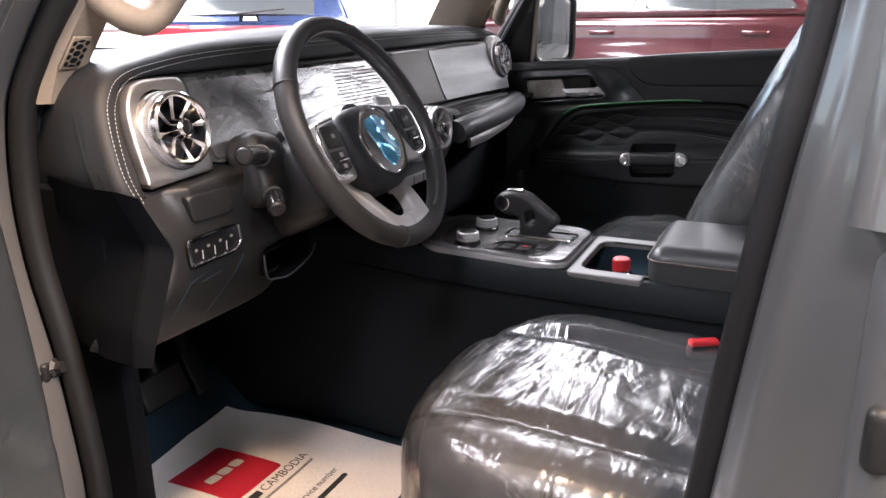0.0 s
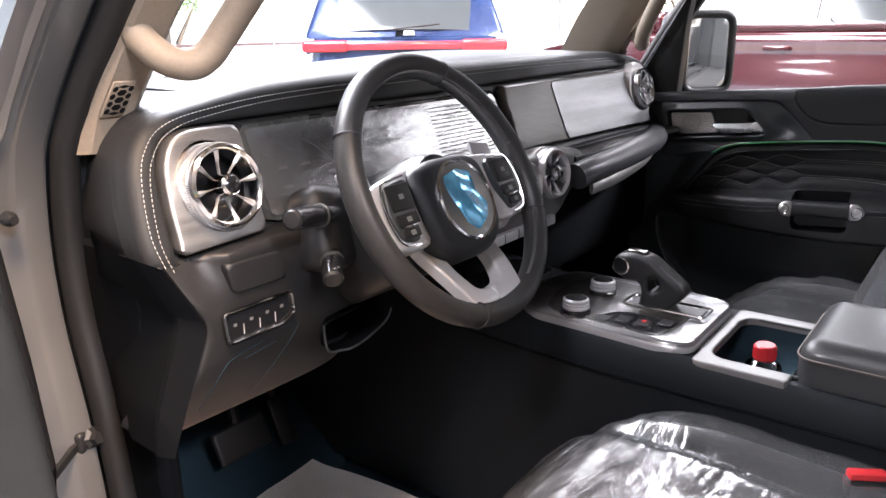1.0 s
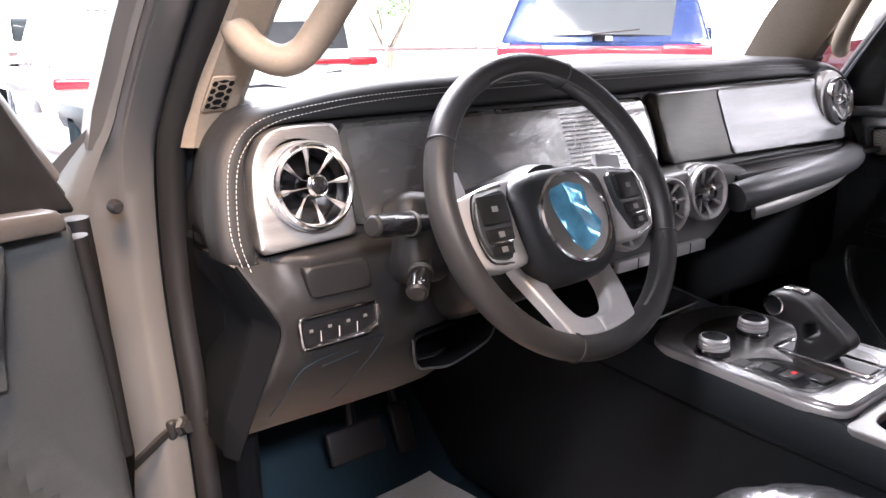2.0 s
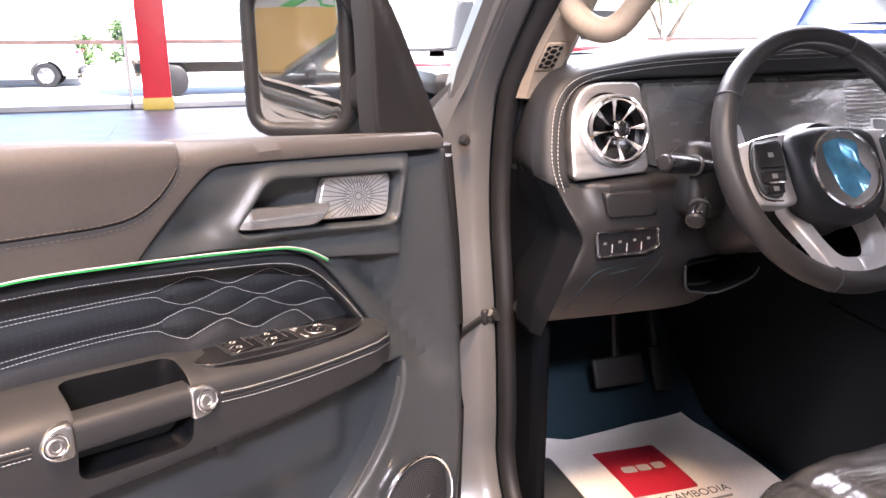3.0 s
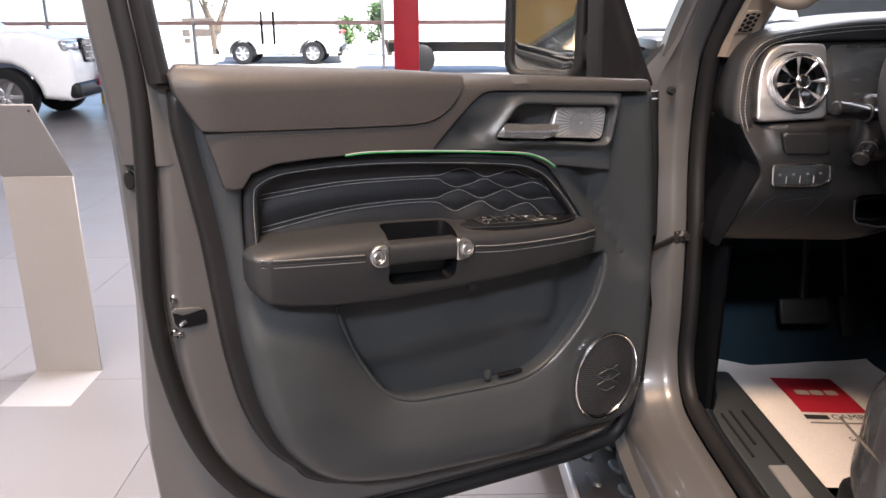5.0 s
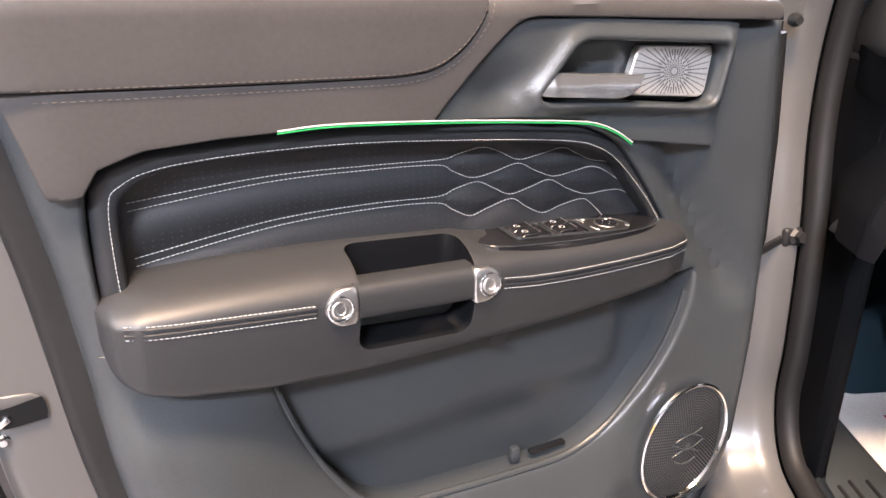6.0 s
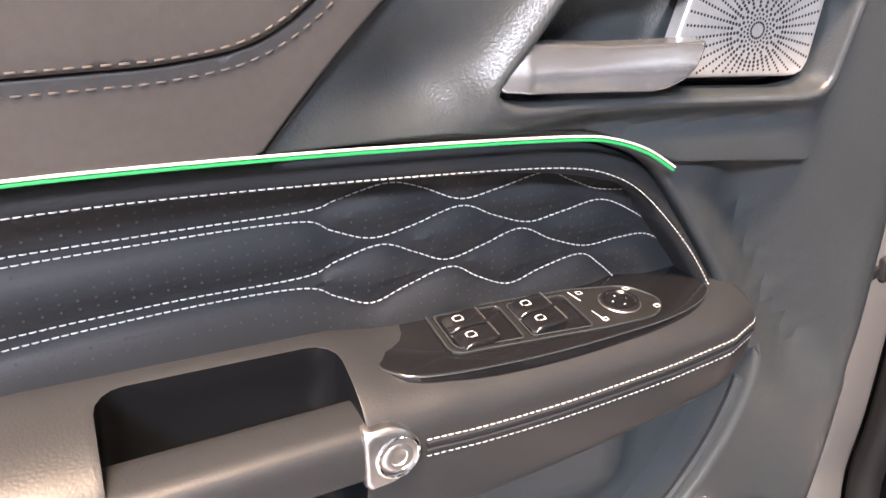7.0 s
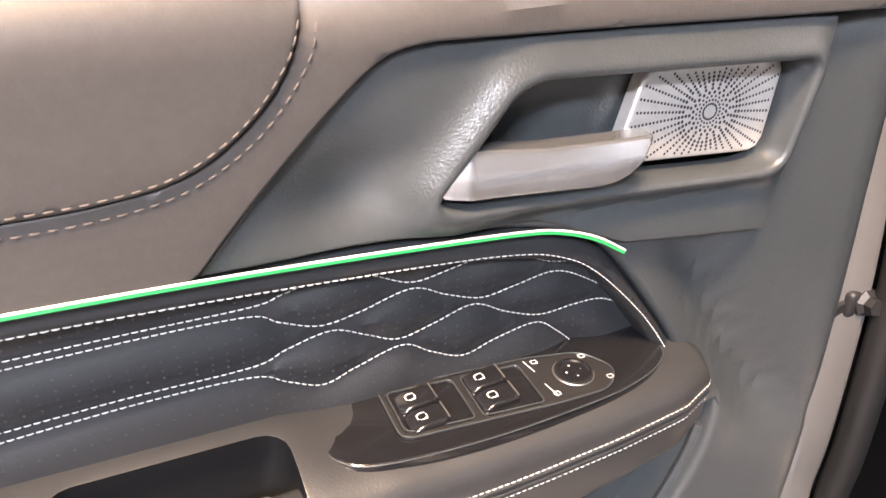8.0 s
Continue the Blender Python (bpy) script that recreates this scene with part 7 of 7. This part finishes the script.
for x, y in ((-0.123, -0.180), (-0.016, -0.176)):
    kb = part("drive_knob", lathe([(0, 0.026), (0.018, 0.026), (0.0205, 0.0235), (0.0205, 0.020), (0.0195, 0.0192), (0.021, 0.018), (0.021, 0.015), (0.0198, 0.0142), (0.0216, 0.013), (0.0216, 0.010), (0.0205, 0.009)], 40, (x, y, 1.0145), (0, 0, 1)), SATIN, con, "ridged silver drive mode knob")
    part("knob_face", lathe([(0, 0.0008), (0.0165, 0.0005), (0.017, 0)], 32, (x, y, 1.0405), (0, 0, 1)), GLOSS, kb, "dark knob face")
    part("knob_base", lathe([(0.0210, 0.0105), (0.0228, 0.009), (0.0235, 0.003), (0.026, 0.001), (0.027, -0.002)], 36, (x, y, 1.0145), (0, 0, 1)), GLOSS, kb)
# aeroplane-style selector
SX = CX + 0.012
side = [(-0.30, 1.018), (-0.325, 1.045), (-0.318, 1.058), (-0.285, 1.082), (-0.262, 1.098), (-0.235, 1.102), (-0.212, 1.098), (-0.202, 1.086), (-0.206, 1.066), (-0.222, 1.056), (-0.245, 1.056), (-0.252, 1.045), (-0.25, 1.02), (-0.262, 1.012), (-0.285, 1.010)]
leverbm = moved(pad(fillet([(-y, z, 0.008) for y, z in side]), 0.021, 0.008, 0.009, 0.024, [fillet([(0.268, 1.040, 0.004), (0.284, 1.052, 0.004), (0.278, 1.066, 0.004), (0.262, 1.062, 0.004)])], back=False), pose(0, 0, 0, 0, 0, -90))
other = leverbm.copy()
other.transform(Matrix.Diagonal((-1, 1, 1, 1)))
bmesh.ops.reverse_faces(other, faces=other.faces)
lv = part("gear_selector", moved(joined(leverbm, other), Matrix.Translation((SX, 0, 0))), TRIM, con, "black hooked gear selector with a chrome ring")
part("selector_ring", lathe([(0.0145, 0.0), (0.0145, 0.003), (0.0125, 0.0035), (0.0115, 0.001)], 30, (SX - 0.020, -0.218, 1.079), (-1, 0, 0)), CHROME, lv)
part("selector_cap", lathe([(0, 0.0015), (0.0115, 0.001)], 24, (SX - 0.0205, -0.218, 1.079), (-1, 0, 0)), GLOSS, lv)
part("selector_top", rbox(0.020, 0.03, 0.004, 0.0018, 2, (SX, -0.238, 1.1025)), CHROME, lv)
part("selector_boot", rbox(0.030, 0.05, 0.02, 0.006, 2, (SX, -0.272, 1.014)), INK, lv)
arm_o = fillet([(CX - 0.11, -0.508, 0.03), (CX + 0.11, -0.508, 0.03), (CX + 0.115, -0.95, 0.03), (CX - 0.115, -0.95, 0.03)])
arm_b = lay2(pad([tuple(q) for q in arm_o], 0.03, 0.016, 0.028, 0.06), 1.024)
part("console_armrest", arm_b, ARM_LEATHER, con, "padded charcoal leather armrest lid")
st_l = [(p[0], p[1], 1.030) for p in spaced(fillet([(CX - 0.1115, -0.5065, 0.03), (CX + 0.1115, -0.5065, 0.03), (CX + 0.1165, -0.951, 0.03), (CX - 0.1165, -0.951, 0.03)]), 0.01, True)]
part("armrest_seam", tube(st_l, 0.0016, 5, closed=True), TAN_THREAD, con, "pale seam round the lid")

bottle = thing("water_bottle", "small clear bottle with a red screw cap in the console bin", "bottle", (-0.035, -0.447, 0.951))
part("flask", lathe([(0, -0.006), (0.026, -0.006), (0.027, 0.0), (0.027, 0.005), (0.024, 0.013), (0.013, 0.021), (0.0125, 0.027)], 28), BOTTLE, bottle, "clear plastic bottle body")
part("cap", lathe([(0, 0.044), (0.0135, 0.044), (0.0155, 0.042), (0.0158, 0.024), (0.0158, 0.022)], 32), RED_PLASTIC, bottle, "ribbed red cap")
part("cap_rib", joined(*[rbox(0.001, 0.0012, 0.016, 0, 1, (0.0159 * math.cos(a), 0.0159 * math.sin(a), 0.032)) for a in np.linspace(0, 2 * math.pi, 37)[:-1]]), RED_PLASTIC, bottle, kind="stuff", smooth=False)


# ---- seats under plastic film ----
def seat_shape(w, d, h, nu=56, nv=28, bolster=0.03, grow=0.0, crinkle=0.0, seed=0, groove=0.018, nose=0.0, fold=7.0):
    """A cushion with raised sides: x across, y along, z up from its base."""
    bm = bmesh.new()
    rows = []
    off = Vector((seed * 3.1, seed * 1.7, 0))
    for j in range(nv + 1):
        ph = -math.pi / 2 + math.pi * j / nv
        row = []
        for i in range(nu):
            th = 2 * math.pi * i / nu
            sp = lambda c, e: math.copysign(abs(c) ** e, c)
            e = 0.5 + nose * max(0.0, math.sin(th)) ** 0.7
            x = (w / 2 + grow) * sp(math.cos(ph), 0.5) * sp(math.cos(th), e)
            y = (d / 2 + grow) * sp(math.cos(ph), 0.5) * sp(math.sin(th), e)
            z = h / 2 + (h / 2 + grow) * sp(math.sin(ph), 0.5)
            top = max(0, math.sin(ph)) ** 0.5
            z += top * bolster * (abs(x) / (w / 2)) ** 3 - top * bolster * 0.6 * (1 - (abs(x) / (w / 2)) ** 2)
            z -= top * groove * math.exp(-((abs(x) - w * 0.27) / 0.020) ** 2)
            if crinkle:
                q = Vector((x * fold, y * fold, z * fold)) + off
                f = noise.noise(q) * 0.7 + 0.2 * noise.noise(q * 3) - abs(noise.noise(Vector((x * 9 + y * 5, y * 22 - x * 9, z * 10)) + off)) * 1.3
                x, y, z = x * (1 + crinkle * f), y * (1 + crinkle * f), z + crinkle * 0.16 * f + top * 0.004
            row.append(bm.verts.new((x, y, z)))
        rows.append(row)
    for a, b in zip(rows, rows[1:]):
        for i in range(nu):
            bm.faces.new((a[i], a[(i + 1) % nu], b[(i + 1) % nu], b[i]))
    bmesh.ops.remove_doubles(bm, verts=bm.verts, dist=1e-5)
    bmesh.ops.recalc_face_normals(bm, faces=bm.faces)
    return bm


def car_seat(name, label, x, seed, back=-0.245, crease=0.018):
    st = thing(name, label, "car seat", (x, -0.50, 0.60))
    M1 = pose(0, 0, 0.088, 4, 0, 0)
    part("seat_cushion", moved(seat_shape(0.50, 0.50, 0.235, seed=seed, nose=0.28), M1), LEATHER, st, "black leather seat cushion")
    part("cushion_film", moved(seat_shape(0.515, 0.52, 0.235, grow=0.012, crinkle=crease, seed=seed, nu=180, nv=100, groove=0.014, nose=0.28), M1), FILM, st, "crumpled clear plastic cover")
    part("backrest", moved(seat_shape(0.50, 0.66, 0.16, seed=seed + 1), pose(0, back, 0.60, 115, 0, 0) @ pose(0, 0, -0.06)), LEATHER, st, "black leather backrest")
    part("backrest_film", moved(seat_shape(0.515, 0.68, 0.16, grow=0.012, crinkle=0.016, seed=seed + 1, nu=120, nv=60, groove=0.004), pose(0, back, 0.60, 115, 0, 0) @ pose(0, 0, -0.06)), FILM, st, "crumpled clear plastic cover")
    part("headrest", moved(rbox(0.26, 0.11, 0.18, 0.05, 4), pose(0, back - 0.195, 1.02, -18)), LEATHER, st)
    for s in (-1, 1):
        part("headrest_rod", tube([(s * 0.06, back - 0.155, 0.86), (s * 0.06, back - 0.185, 0.98)], 0.006, 8), CHROME, st)
        part("seat_rail", rbox(0.05, 0.45, 0.09, 0.01, 1, (s * 0.18, 0, 0.03)), TRIM, st)
    part("seat_base", rbox(0.46, 0.44, 0.09, 0.02, 2, (0, 0, 0.085)), TRIM, st)
    part("side_seam", tube([(-0.262, 0.18, 0.245), (-0.2655, 0.0, 0.235), (-0.262, -0.2, 0.22)], 0.002, 5), TAN_THREAD, st)
    return st


car_seat("driver_seat", "black leather driver's seat under crumpled clear plastic", -0.405, 1, -0.335)
car_seat("passenger_seat", "black leather passenger seat under crumpled clear plastic", 0.345, 4, -0.185, 0.034)
bk = thing("seat_belt_buckle", "red seat belt release in a black buckle", "buckle", (-0.215, -0.615, 0.70))
part("buckle_body", rbox(0.05, 0.025, 0.22, 0.008, 2, (0, 0, 0.12), (0, 0, -60)), TRIM, bk)
part("release_button", rbox(0.046, 0.018, 0.012, 0.004, 2, (0, 0, 0.230), (0, 0, -60)), RED_PLASTIC, bk)

# ---- paper mat ----
paper = thing("paper_floor_mat", "white printed paper floor mat with a red square", "floor mat", (-0.40, 0.13, 0.592))
sheet_h = lambda a, b: 0.012 + 0.006 * np.sin(9 * a + 4) + 0.006 * np.sin(11 * b + 1) + 0.10 * np.clip((b - 0.17) / 0.25, 0, 1) ** 1.6 + 0.05 * np.clip((-a - 0.17) / 0.12, 0, 1) ** 1.5
lay3 = lambda bm: moved(bm, Matrix(((1, 0, 0, 0), (0, 0, 1, 0), (0, 1, 0, 0), (0, 0, 0, 1))))
sheet = [(-0.235, 0.245), (-0.10, 0.20), (0.06, 0.22), (0.185, 0.255), (0.20, 0.15), (0.21, 0.0), (0.215, -0.26), (-0.20, -0.27), (-0.225, -0.1)]
part("sheet", lay3(pad(sheet[::-1], sheet_h, 0.014, 0.0, 0.0)), PAPER, paper)
lift = lambda q: (lambda a, b: sheet_h(a, b) + q)
part("printed_square", lay3(pad([(-0.083, 0.135), (0.055, 0.135), (0.055, -0.020), (-0.083, -0.020)][::-1], lift(0.0012), 0.012, 0.0, 0.0)), RED_PRINT, paper, "red printed square")
for a, w in ((-0.044, 0.030), (-0.012, 0.026), (0.020, 0.026)):
    part("printed_bar", lay3(pad(fillet([(a - w / 2, 0.072, 0.003), (a + w / 2, 0.072, 0.003), (a + w / 2, 0.050, 0.003), (a - w / 2, 0.050, 0.003)][::-1]), lift(0.0024), 0.012, 0.0, 0.0)), WHITE_MARK, paper, "white printed bar")


def printed(text, size, a, b, mat):
    """A printed word laid on the sheet."""
    bm = lettering(text, size, 0.0)
    for v in bm.verts:
        x, y = v.co.x + a, v.co.y + b
        v.co = (x, y, float(sheet_h(np.array([x]), np.array([y]))[0]) + 0.0016)
    part("printed_word", bm, mat, paper, smooth=False)


part("printed_bar", lay3(pad([(-0.085, -0.030), (-0.035, -0.030), (-0.035, -0.046), (-0.085, -0.046)][::-1], lift(0.0012), 0.01, 0.0, 0.0)), INK, paper)
printed("CAMBODIA", 0.026, 0.038, -0.038, INK)
part("printed_bar", lay3(pad([(-0.085, -0.056), (0.10, -0.056), (0.10, -0.062), (-0.085, -0.062)][::-1], lift(0.0012), 0.012, 0.0, 0.0)), GREY_INK, paper)
printed("Service number", 0.020, 0.03, -0.115, INK)
part("printed_bar", lay3(pad([(-0.03, -0.135), (0.09, -0.135), (0.09, -0.146), (-0.03, -0.146)][::-1], lift(0.0012), 0.012, 0.0, 0.0)), INK, paper)

# ---- floor tiles ----
tile_me = bpy.data.meshes.new("tile")
tb = rbox(0.7975, 0.7975, 0.010, 0.0006, 1)
tb.to_mesh(tile_me)
tb.free()
tile_me.materials.append(FLOOR)
rest = []
for i in range(-20, 21):
    for j in range(-11, 19):
        x, y = -1.0 + 0.8 * i, 0.3 + 0.8 * j
        if -17.6 < x < 15.6 and -9.0 < y < 14.6:
            if -8 < x < 2 and -3.5 < y < 12.2:
                tl = new("tile", tile_me)
                tl.parent = floor
                tl.location = (x + 1, y - 2.8, 0.129)
            else:
                rest.append((x + 1, y - 2.8, 0.129))
me = bpy.data.meshes.new("tiles")
q = np.array([(sx * 0.39875, sy * 0.39875, 0.005) for sx, sy in ((-1, -1), (1, -1), (1, 1), (-1, 1))])
vv = np.concatenate([q + p for p in np.array(rest)])
me.from_pydata(vv.tolist(), [], [[4 * k, 4 * k + 1, 4 * k + 2, 4 * k + 3] for k in range(len(rest))])
me.materials.append(FLOOR)
far_tiles = new("far_tiles", me)
far_tiles.parent = floor
tagged(far_tiles, kind="stuff")
